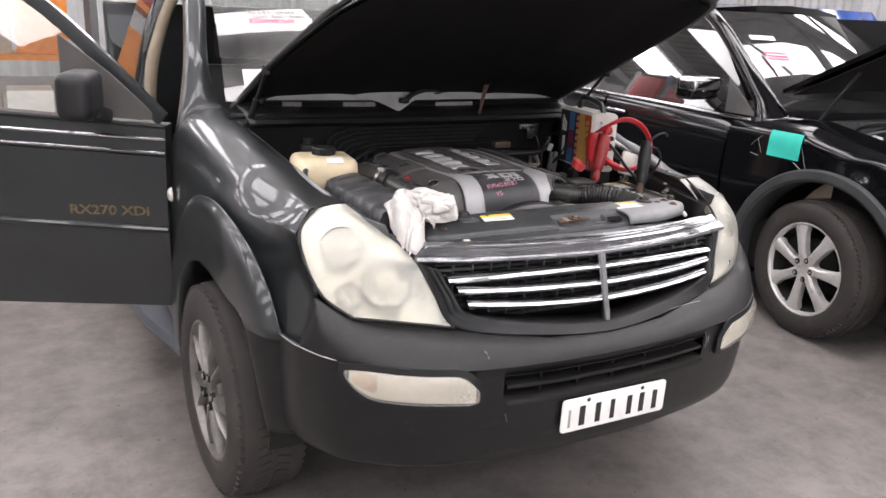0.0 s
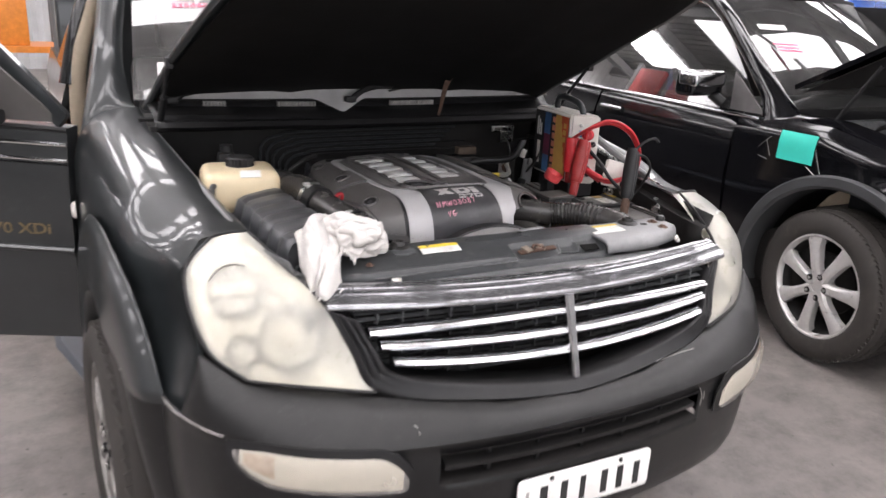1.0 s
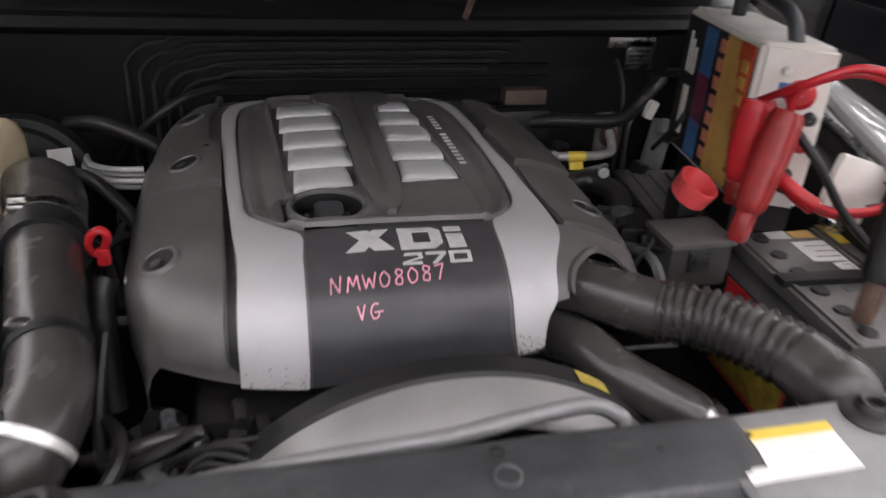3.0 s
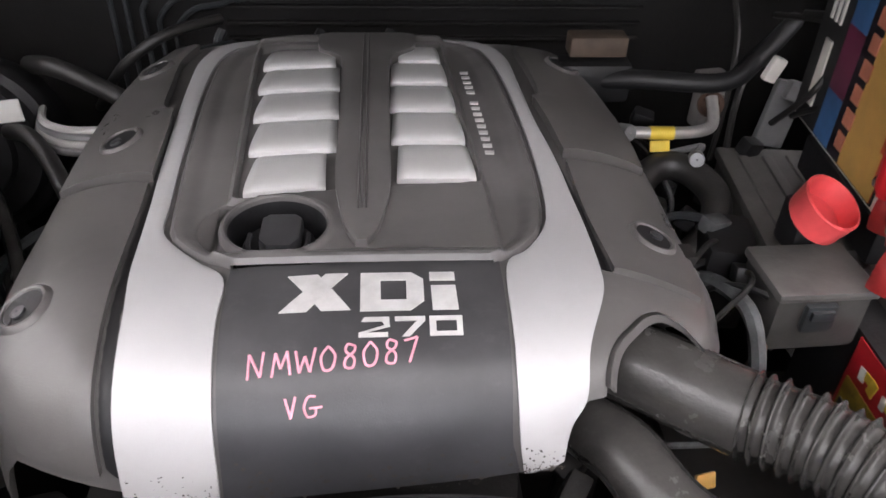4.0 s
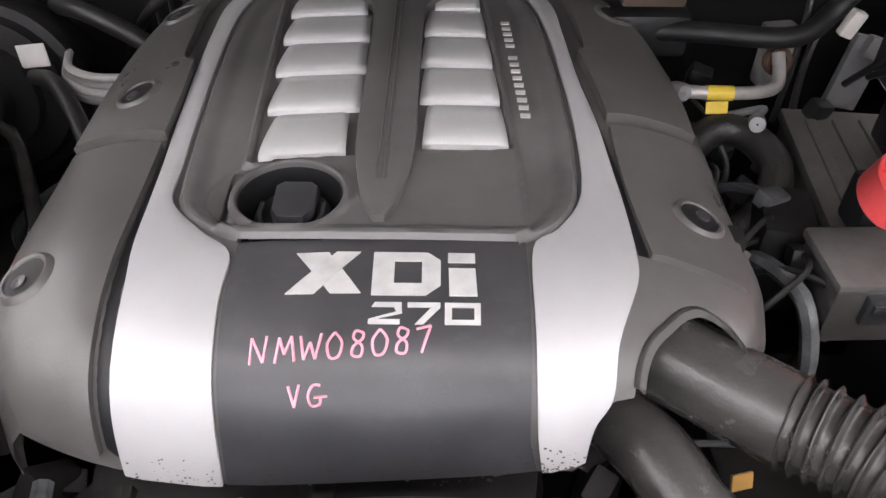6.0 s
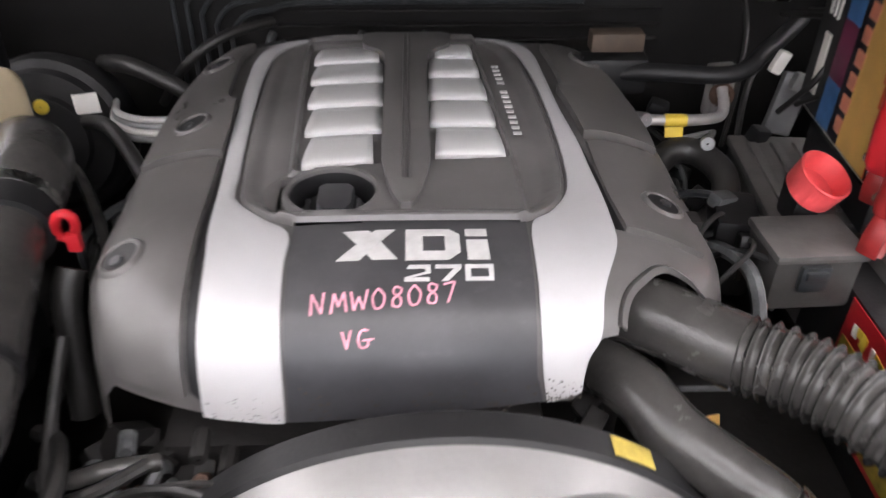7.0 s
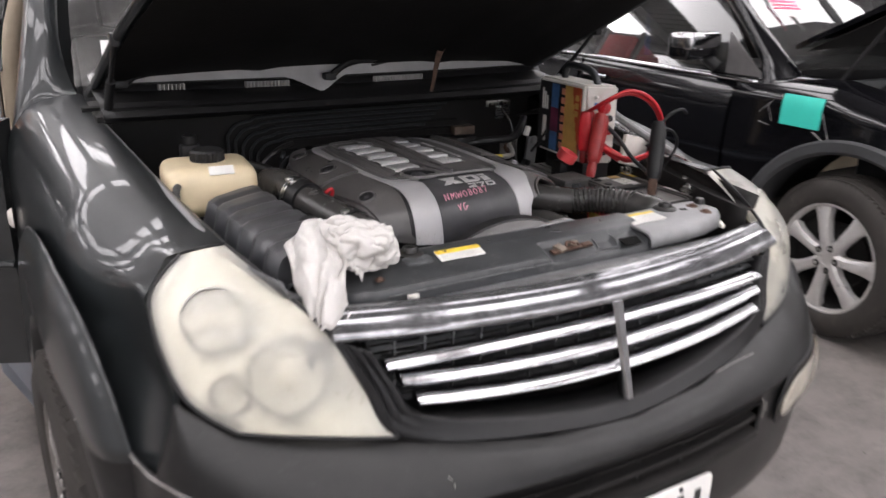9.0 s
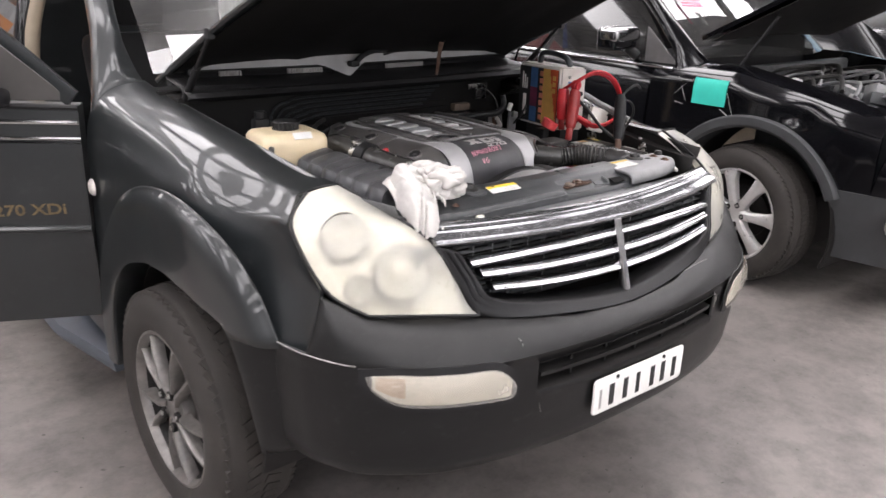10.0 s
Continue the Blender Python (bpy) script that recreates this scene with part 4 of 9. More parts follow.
bm = BM()
rows = []
for i in range(49):
    x = -0.72 + 1.44 * i / 48
    b = ws_base(x)
    rows.append([(x, 1.035 + 0.05 * x * x, 1.228), (x, 1.026 + 0.05 * x * x, 1.238), (x, 1.034 + 0.05 * x * x, 1.248), (x, 1.050 + 0.1 * x * x, 1.251), (x, 1.06 + 0.1 * x * x, 1.262), (x, b.y - 0.02, 1.272), (x, b.y + 0.012, 1.276), (x, b.y + 0.03, 1.30)])
bridge(bm, rows, False, False)
cowl = part("scuttle_panel", bm, BLACK, car, "black plastic scuttle panel below the windscreen")
md = cowl.modifiers.new("thickness", 'SOLIDIFY')
md.thickness = 0.004
for x0, x1 in ((-0.56, -0.49), (-0.335, -0.21), (0.05, 0.22)):
    k = int((x1 - x0) / 0.0092)
    for i in range(k):
        x = x0 + (x1 - x0) * i / k
        bm = BM()
        box(bm, (x, 1.128 + 0.16 * x * x, 1.289), (0.0036, 0.016, 0.016), 0.0008, rot(0, 0, 12))
        part("vent_slat", bm, ALLOY, cowl)
for px, tip in ((-0.655, 0.1), (-0.105, 0.62)):
    bm = BM()
    p = ws_base(px) + Vector((0, -0.02, 0.0))
    q = Vector((tip, 1.27, 1.385)) if tip < 0.3 else Vector((tip - 0.04, 1.26, 1.375))
    pts = [p, p.lerp(q, 0.12) + Vector((0, 0, 0.03)), p.lerp(q, 0.45) + Vector((0, 0, 0.015)), p.lerp(q, 0.6)]
    tube(bm, pts, lambda t: 0.011 - 0.005 * t, 8)
    box(bm, p + Vector((0, 0, 0.004)), (0.035, 0.03, 0.02), 0.006)
    wip = part("wiper", bm, BLACK, car, "black windscreen wiper")
    bm = BM()
    w0, w1 = p.lerp(q, 0.3), q + Vector((0.12, 0.04, 0.03))
    tube(bm, [w0 + Vector((-0.05, 0, 0)), w0.lerp(w1, 0.5) + Vector((0, 0, 0.004)), w1], 0.006, 6)
    part("wiper_blade", bm, RUBBER, wip)
bm = BM()
rows = []
for j in range(15):
    t = j / 14
    row = []
    for i in range(25):
        u = -1 + i / 12
        b = ws_base(u * 0.76)
        top = Vector((u * 0.66, 1.93 - 0.06 * (1 - u * u), 1.735 - 0.03 * u * u))
        p = b.lerp(top, t) + Vector((0, -0.02, 0.03)) * math.sin(math.pi * t)
        row.append(p)
    rows.append(row)
bridge(bm, rows, False, False)
ws = part("windscreen", bm, GLASS, car, "clear windscreen with marker writing")
ws.visible_shadow = False


def on_glass(x, t, out=0.004):
    u = x / 0.7
    b = ws_base(u * 0.73)
    top = Vector((u * 0.634, 1.93 - 0.06 * (1 - u * u), 1.735 - 0.03 * u * u))
    return b.lerp(top, t) + Vector((0, -0.02, 0.03)) * math.sin(math.pi * t) + Vector((0, -0.5, 0.86)) * out


# dust along the foot of the glass, its colour brightened for reflections, with the scuttle's edge
bm = BM()
rows = []
for i in range(61):
    x = -0.66 + 1.32 * i / 60
    foot = 0.004 - 0.075 * max(0.0, 1 - abs(x + 0.13) / 0.08)
    rows.append([on_glass(x, foot + (0.20 - foot) * k / 6, 0.003) for k in range(7)])
bridge(bm, rows, False, False)
part("glass_dust_glare", bm, DUST_GLARE, ws, "grey dust with painted glare on the foot of the windscreen")
# marker writing on the glass
for x0, x1, t, m_ in ((-0.60, -0.50, 0.66, CREAM), (-0.48, -0.40, 0.66, CREAM), (-0.58, -0.52, 0.62, CREAM), (-0.50, -0.45, 0.62, CREAM), (-0.43, -0.36, 0.62, CREAM)):
    bm = BM()
    pts = [on_glass(x0 + (x1 - x0) * k / 10, t + (0.012 if k % 2 else -0.012)) for k in range(11)]
    tube(bm, pts, 0.0022, 5, 2)
    part("marker_line", bm, m_, ws, "white marker writing")
bm = lettering("225000 km", 0.042, 0.0008, 0.0)
for v in bm.verts:
    x = -0.60 + v.co.x
    v.co = on_glass(x, 0.56 + v.co.y / 0.95, 0.004 + v.co.z)
part("marker_line", bm, PINK, ws, "pink marker writing")
bm = BM()
box(bm, (0, 1.225, 0.93), (1.5, 0.03, 0.62))
fwall = part("firewall", bm, FIREW, car, "black ribbed firewall at the back of the engine bay")
for k in range(4):
    bm = BM()
    box(bm, (0.08, 1.205, 1.06 + 0.024 * k), (0.62, 0.012, 0.006), 0.002)
    part("firewall_rib", bm, FIREW, fwall)
bm = BM()
box(bm, (0, 1.17, 1.222), (1.46, 0.12, 0.02), 0.004)
part("scuttle_gutter", bm, FIREW, fwall)
bm = BM()
box(bm, (0.575, 1.203, 1.15), (0.055, 0.004, 0.055), 0.001)
box(bm, (0.555, 1.203, 1.175), (0.1, 0.004, 0.02), 0.001)
pl = part("data_plate", bm, STEEL, car, "small aluminium data plate")
for k in range(5):
    bm = BM()
    box(bm, (0.575, 1.2, 1.132 + 0.009 * k), (0.044, 0.002, 0.0025))
    part("plate_line", bm, INK, pl)

# engine bay sides and floor
for sx in (-1, 1):
    bm = BM()
    rows = []
    for i in range(13):
        y = 0.16 + 1.06 * i / 12
        zt = fend_top(max(y, 0.34)) - 0.012
        xi = lerp(y, (0.16, 0.34, 1.3), (0.60, 0.648, 0.735))
        rows.append([(sx * xi, y, zt), (sx * (xi - 0.012), y, zt - 0.03), (sx * (xi - 0.035), y, zt - 0.035), (sx * (xi - 0.04), y, zt - 0.09), (sx * (xi - 0.02), y, zt - 0.2), (sx * 0.58, y, 0.6)])
    bridge(bm, rows, False, False)
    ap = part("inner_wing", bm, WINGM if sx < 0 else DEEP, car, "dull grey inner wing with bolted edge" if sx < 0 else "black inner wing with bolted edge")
    md = ap.modifiers.new("thickness", 'SOLIDIFY')
    md.thickness = 0.004
    for y in (0.42, 0.6, 0.78, 0.96):
        bm = BM()
        xi = lerp(y, (0.16, 0.34, 1.3), (0.60, 0.648, 0.735))
        lathe(bm, ((0.001, 0.008), (0.007, 0.008), (0.009, 0.0)), Matrix.Translation((sx * (xi - 0.024), y, fend_top(y) - 0.046)), 6)
        part("bolt", bm, STEEL, ap)
    bm = BM()
    pts = [(sx * (lerp(y, (0.16, 0.34, 1.3), (0.60, 0.648, 0.735)) - 0.004), y, fend_top(y) - 0.008) for y in (0.36, 0.5, 0.7, 0.9, 1.1, 1.25)]
    tube(bm, pts, 0.007, 6)
    part("wing_seal", bm, STEEL if sx > 0 else PLATEL, ap)
bm = BM()
box(bm, (0, 0.68, 0.58), (1.4, 1.1, 0.04))
part("undertray", bm, DEEP, car)

# ---- cabin, pillars, roof, rear body ----
for sx in (-1, 1):
    bm = BM()
    rings = []
    # the foot grows out of the fender's rear end
    def foot(q):
        a = (math.pi - q) / 2 if q <= math.pi else (q - math.pi) / 2
        inset = 0.004 if q <= math.pi else 0.035
        zt, w = fend_top(1.375), half_width(1.375)
        return Vector((sx * (0.735 + (w - 0.747) * math.sin(a) ** 0.85 - (inset if q > math.pi else 0)), 1.375, zt - 0.21 * (1 - math.cos(a)) ** 1.25 - inset))
    for i in range(25):
        t = i / 24
        y = 1.375 + 0.625 * t
        a = Vector((sx * lerp(y, (1.16, 1.30, 1.42, 1.6, 1.78, 2.0), (0.845, 0.842, 0.822, 0.785, 0.747, 0.71)), y, lerp(y, (1.16, 1.30, 1.42, 1.6, 1.78, 2.0), (1.12, 1.205, 1.30, 1.455, 1.60, 1.735))))
        w = lerp(y, (1.16, 1.30, 1.42, 1.6), (0.085, 0.068, 0.052, 0.045))
        ring = []
        for k in range(20):
            q = k * math.pi / 10
            g = 0.84 if k in (4, 5) else 1.0
            p = a + Vector((sx * w * math.cos(q), -0.026 * g * math.sin(q), 0.046 * g * math.sin(q)))
            s = min(1.0, t / 0.26)
            ring.append(foot(q).lerp(p, s * s * (3 - 2 * s)))
        rings.append(ring)
    bridge(bm, rings)
    part("windscreen_pillar", bm, PAINT, car, "glossy dark windscreen pillar")
    # side of the body behind the front door
    bm = BM()
    rows = []
    for i in range(21):
        y = 2.50 + 2.0 * i / 20
        rows.append([(sx * 0.90, y, 0.36), (sx * 0.93, y, 0.46), (sx * 0.938, y, 0.85), (sx * 0.925, y, 1.1), (sx * 0.89, y, 1.22)])
    sheet(bm, rows, 0.02, (-sx, 0, 0))
    part("body_side", bm, PAINT, car)
    bm = BM()
    tube(bm, [(sx * 0.88, 2.48, 1.2), (sx * 0.80, 2.52, 1.5), (sx * 0.69, 2.56, 1.73)], 0.045, 10)
    part("door_pillar", bm, PAINT2, car)
    bm = BM()
    tube(bm, [(sx * 0.855, 2.46, 0.6), (sx * 0.85, 2.46, 1.2), (sx * 0.775, 2.50, 1.5), (sx * 0.675, 2.54, 1.71)], 0.035, 10)
    part("pillar_trim", bm, BEIGE, car, "beige pillar trim")
    bm = BM()
    rows = [[(sx * (0.89 - 0.19 * t), 2.58 + 0.95 * s, 1.22 + 0.5 * t) for s in (0, 0.5, 1)] for t in (0, 0.5, 1)]
    bridge(bm, rows, False, False)
    gl = part("side_window", bm, GLASSD, car)
    gl.visible_shadow = False
    bm = BM()
    box(bm, (sx * 0.88, 1.95, 0.40), (0.12, 1.2, 0.1), 0.02)
    part("sill", bm, PAINT, car)
    bm = BM()
    rows = []
    for i in range(11):
        y = 1.38 + 2.0 * i / 10
        f = min(1.0, 0.3 + i / 3)
        rows.append([(sx * 0.90, y, 0.31), (sx * (0.90 + 0.13 * f), y, 0.305), (sx * (0.90 + 0.15 * f), y, 0.28), (sx * (0.90 + 0.13 * f), y, 0.25), (sx * 0.90, y, 0.25)])
    bridge(bm, rows)
    part("side_step", bm, mat("blue_grey_step", (0.085, 0.098, 0.118), 0.45), car, "blue-grey plastic side step")
bm = BM()
rows = []
for j in range(11):
    y = 1.90 + 2.5 * j / 10
    rows.append([(0.71 * (-1 + i / 6), y - 0.05 * (1 - (i / 6 - 1) ** 2), 1.735 + 0.04 * (1 - (i / 6 - 1) ** 2) + 0.02 * math.sin(math.pi * j / 10)) for i in range(13)])
sheet(bm, rows, 0.03, (0, 0, -1))
part("roof", bm, PAINT, car)
bm = BM()
box(bm, (0, 4.48, 1.0), (1.7, 0.06, 1.2), 0.03)
part("tailgate", bm, PAINT, car)
bm = BM()
box(bm, (0, 1.45, 1.10), (1.5, 0.42, 0.2), 0.06)
box(bm, (-0.37, 1.42, 1.21), (0.4, 0.2, 0.07), 0.03)
part("dashboard", bm, BLACK, car)
bm = BM()
lathe(bm, ((0.185, -0.013), (0.198, 0), (0.185, 0.013), (0.172, 0), (0.185, -0.013)), pose(-0.37, 1.66, 1.21, 62, 0, 0), 28)
part("steering_wheel", bm, BLACK, car)
for sx in (-1, 1):
    bm = BM()
    box(bm, (sx * 0.37, 2.45, 1.0), (0.5, 0.16, 0.66), 0.05, rot(-14, 0, 0))
    box(bm, (sx * 0.37, 2.15, 0.72), (0.5, 0.52, 0.16), 0.05)
    box(bm, (sx * 0.37, 2.57, 1.44), (0.26, 0.1, 0.18), 0.04)
    part("seat", bm, BLACK, car, "dark cloth front seat")
bm = BM()
box(bm, (0, 2.8, 0.45), (1.7, 3.2, 0.05))
part("cabin_floor", bm, DEEP, car)

# ---- open front door ----
DM = Matrix.Translation((-0.945, 1.40, 0)) @ pose(0, 0, 0, 0, 0, 65) @ Matrix.Translation((0.925, -1.40, 0))


def belt(u):
    return 1.185 + 0.05 * u


def door_skin(u, z):
    b = belt(u)
    k = (z - 0.47) / (b - 0.47)
    return Vector((-0.925 - 0.022 * math.sin(math.pi * min(1, max(0, k))) - 0.004 + 0.03 * max(0, k - 0.85), 1.40 + u, z))


bm = BM()
rows = []
for j in range(25):
    k = j / 24
    rows.append([DM @ door_skin(1.06 * i / 16, 0.47 + (belt(1.06 * i / 16) - 0.47) * k) for i in range(17)])
dn = DM.to_3x3() @ Vector((1, 0, 0))
sheet(bm, rows, 0.085, dn)
door = part("front_door", bm, PAINT, car, "open dark front door with gold lettering")
# the two chrome tubes imitate bright reflections on the door's creases
for z, r, m_ in ((0.79, 0.012, PAINT), (1.135, 0.008, CHROME), (1.085, 0.006, CHROME), (1.072, 0.003, PAINT2)):
    bm = BM()
    tube(bm, [DM @ (door_skin(1.04 * k / 12, z + 0.04 * k / 12) + Vector((-0.002, 0, 0))) for k in range(13)], r, 8, 2)
    part("moulding_and_glint", bm, m_, door)
bm = BM()
tube(bm, [DM @ (door_skin(1.05 * k / 12, belt(1.05 * k / 12) - 0.004)) for k in range(13)], 0.009, 8, 2)
part("belt_seal", bm, BLACK, door)
# window frame and glass
def frame_pt(u, z):
    t = (z - 1.2) / 0.5
    return Vector((-0.895 + 0.2 * t, 1.40 + u, z))


bm = BM()
rings = []
for p in smooth_path([frame_pt(u, z) for u, z in ((0.02, 1.20), (0.2, 1.36), (0.42, 1.54), (0.60, 1.655), (0.75, 1.705), (0.95, 1.72), (1.06, 1.71), (1.07, 1.5), (1.06, 1.24))], 5):
    rings.append([DM @ (p + Vector((x, u * 0.7, z * 0.9))) for x, u, z in ((-0.016, -0.030, 0.030), (-0.020, 0.0, 0.0), (-0.016, 0.018, -0.018), (0.014, 0.018, -0.018), (0.016, 0.0, 0.0), (0.010, -0.030, 0.030))])
bridge(bm, rings)
part("window_frame", bm, PAINT, door, "dark painted window frame")
bm = BM()
us = [0.03 + 1.02 * i / 16 for i in range(17)]
rows = [[DM @ frame_pt(u, 1.2 + (lerp(u, (0.02, 0.2, 0.42, 0.6, 0.75, 0.95, 1.06), (1.2, 1.36, 1.54, 1.655, 1.705, 1.72, 1.71)) - 1.2) * t) for u in us] for t in (0, 0.33, 0.66, 1)]
bridge(bm, rows, False, False)
bmesh.ops.remove_doubles(bm, verts=bm.verts, dist=1e-5)
gl = part("window_pane", bm, GLASSC, door)
gl.visible_shadow = False
bm = BM()
prism(bm, [(0.02, 1.2), (0.37, 1.212), (0.37, 1.50), (0.2, 1.37)], 0, 0.012, DM @ Matrix(((0, 0, -1, -0.892), (1, 0, 0, 1.40), (0, 1, 0, 0), (0, 0, 0, 1))) @ Matrix.Identity(4))
part("mirror_base", bm, SAIL, door, "dark grey plastic corner panel")
bm = BM()
box(bm, (-1.075, 1.64, 1.305), (0.235, 0.115, 0.165), 0.045, rot(0, 0, 8), 4)
box(bm, (-0.965, 1.62, 1.225), (0.13, 0.06, 0.055), 0.018, rot(0, 14, 0))
bm.transform(DM)
part("door_mirror", bm, BLACK, door, "black door mirror")
bm = lettering("RX270 XDi", 0.05, 0.0006, 0.001, 1.25)
for v in bm.verts:
    u = 0.365 - v.co.x
    q = door_skin(u, 0.845 + v.co.y)
    v.co = DM @ (q + Vector((-0.003 - v.co.z, 0, 0)))
part("badge_lettering", bm, GOLDD, door, "gold door lettering")
bm = BM()
box(bm, DM @ Vector((-0.955, 2.3, 1.07)), (0.03, 0.16, 0.03), 0.01, rot(0, 0, 65))
part("door_handle", bm, PAINT, door)
bm = BM()
box(bm, DM @ Vector((-0.80, 1.93, 0.80)), (0.06, 0.98, 0.62), 0.03, rot(0, 0, 65))
part("door_card", bm, BLACK, door)

# ---- radiator support panel ----
def sup_z(y):
    return lerp(y, (0.10, 0.116, 0.1215, 0.1275, 0.140, 0.17, 0.20, 0.236, 0.247, 0.252, 0.256), (1.026, 1.032, 1.050, 1.0625, 1.069, 1.080, 1.088, 1.0888, 1.086, 1.079, 1.065))


def soft_step(v):
    v = min(1.0, max(0.0, v))
    return v * v * (3 - 2 * v)


def pocket(x, y, x0, x1, y0, y1, edge=0.006):
    return soft_step((x - x0) / edge) * soft_step((x1 - x) / edge) * soft_step((y - y0) / edge) * soft_step((y1 - y) / edge)


bm = BM()
rows = []
for i in range(141):
    x = -0.50 + 0.722 * i / 140
    row = []
    for k in range(45):
        y = 0.108 + 0.148 * k / 44
        z = sup_z(y)
        e = max(0.0, (-0.44 - x) / 0.06)
        yy = y + 0.03 * e * (1 if y < 0.2 else -0.6)
        z -= 0.009 * pocket(x, y, -0.062, 0.206, 0.120, 0.176, 0.010)
        z -= 0.004 * pocket(x, y, 0.066, 0.125, 0.130, 0.164, 0.004)
        z += 0.0035 * math.exp(-((y - 0.130) / 0.003) ** 2) * soft_step((-0.07 - x) / 0.02)
        z -= 0.004 * pocket(x, y, -0.36, -0.29, 0.19, 0.25, 0.02)
        z += 0.0012 * noise.noise(Vector((x * 9, y * 14, 0.3)))
        row.append((x, yy, z - 0.012 * e * e))
    rows.append(row)
bridge(bm, rows, False, False)
sup = part("radiator_support", bm, PLATEG, car, "dusty dark grey radiator support panel with stickers")
md = sup.modifiers.new("thickness", 'SOLIDIFY')
md.thickness, md.offset = 0.006, -1 if sum(p.normal.z for p in sup.data.polygons) > 0 else 1
bm = BM()
rows = []
for i in range(33):
    x = 0.185 + 0.305 * i / 32
    front = lerp(x, (0.185, 0.30, 0.36, 0.43, 0.465, 0.49), (0.117, 0.118, 0.124, 0.142, 0.166, 0.200))
    back = lerp(x, (0.185, 0.44, 0.49), (0.250, 0.258, 0.245))
    row = []
    for k, (f, drop) in enumerate(((0.0, 0.022), (0.0, 0.012), (0.02, 0.005), (0.06, 0.0015), (0.12, 0.0), (0.3, 0.0), (0.5, 0.0), (0.7, 0.0), (0.92, 0.0), (0.975, 0.003), (1.0, 0.016))):
        y = front + (back - front) * f
        z = 1.0765 - 1.1 * max(0.0, 0.19 - y) ** 2 - drop - 0.012 * max(0.0, (x - 0.47) / 0.02) ** 2
        row.append((x + 0.014 * (1 - f) * (1 - i / 32), y, z + 0.0006 * noise.noise(Vector((x * 14, y * 14, 2.0)))))
    rows.append(row)
bridge(bm, rows, False, False)
sup2 = part("support_plate", bm, PLATEL, car, "worn light grey end plate of the radiator support")
md = sup2.modifiers.new("thickness", 'SOLIDIFY')
md.thickness, md.offset = 0.006, 1 if sum(p.normal.z for p in sup2.data.polygons) > 0 else -1
# ledge between the support and the chrome strip
bm = BM()
rows = []
for i in range(31):
    x = -0.56 + 1.13 * i / 30
    y = front_y(x)
    b = max(0.112, y + 0.06)
    rows.append([(x, y + 0.046, 1.0 + 0.03 * x * x - 0.010 * x + 0.040), (x, y + 0.046 + (b - y - 0.046) * 0.4, 1.044 + 0.003 * math.sin(60 * x)), (x, b, 1.041), (x, b + 0.012, 1.038)])
bridge(bm, rows, False, False)
bm2 = part("slam_ledge", bm, LEDGE, car, "scuffed grey plastic ledge")
md = bm2.modifiers.new("thickness", 'SOLIDIFY')
md.thickness = 0.004


def label_on(name, corners, head, parent, label):
    """A printed sticker over four corners (far left, far right, near right, near left), with a yellow head."""
    a, b, c, d = (Vector(p) for p in corners)
    up = (b - a).cross(d - a)
    up = up if up.z > 0 else -up
    up.normalize()
    bm = BM()
    rows = [[a.lerp(b, i / 6).lerp(d.lerp(c, i / 6), j / 3) + up * (0.0005 * math.sin(i)) for i in range(7)] for j in range(4)]
    sheet(bm, rows, 0.0012, up)
    st = part(name, bm, WHITE, parent, label)
    bm = BM()
    rows = [[a.lerp(b, i / 4).lerp(d.lerp(c, i / 4), head * j) + up * 0.0016 for i in range(5)] for j in range(2)]
    sheet(bm, rows, 0.0004, up)
    part("yellow_band", bm, YELLOW, st)
    bm = BM()
    e, f = a.lerp(d, head * 0.5), b.lerp(c, head * 0.5)
    prism(bm, [(0, -0.004), (0.005, 0.004), (-0.005, 0.004)], 0.0, 0.0005, Matrix.Translation(e.lerp(f, 0.22) + up * 0.0021) @ up.to_track_quat('Z', 'Y').to_matrix().to_4x4())
    part("warning_mark", bm, INK, st)
    for k in range(5):
        t = head + (1 - head) * (k + 0.8) / 5.6
        e, f = a.lerp(d, t), b.lerp(c, t)
        p, q = e.lerp(f, 0.06), e.lerp(f, 0.94 if k % 2 else 0.8)
        bm = BM()
        w = (d - a).normalized() * 0.0009
        rows = [[p - w + up * 0.0017, q - w + up * 0.0017], [p + w + up * 0.0017, q + w + up * 0.0017]]
        sheet(bm, rows, 0.0003, up)
        part("print_line", bm, FAINT, st)
    return st


label_on("warning_sticker", ((-0.286, 0.200, 1.0905), (-0.187, 0.200, 1.0905), (-0.188, 0.168, 1.0825), (-0.287, 0.168, 1.0825)), 0.36, sup, "yellow and white warning sticker")
label_on("warning_sticker", ((0.203, 0.225, 1.0835), (0.305, 0.225, 1.0845), (0.303, 0.173, 1.083), (0.201, 0.170, 1.082)), 0.22, sup2, "white sticker with yellow head")


def rubber_mount(c, parent):
    bm = BM()
    m = Matrix.Translation(c)
    lathe(bm, ((0.028, -0.004), (0.027, 0.003), (0.023, 0.006), (0.016, 0.007), (0.015, 0.013), (0.0125, 0.016), (0.008, 0.0145), (0.007, 0.008), (0.001, 0.008)), m, 26)
    return part("rubber_mount", bm, RUBBER, parent, "round rubber mounting bush")


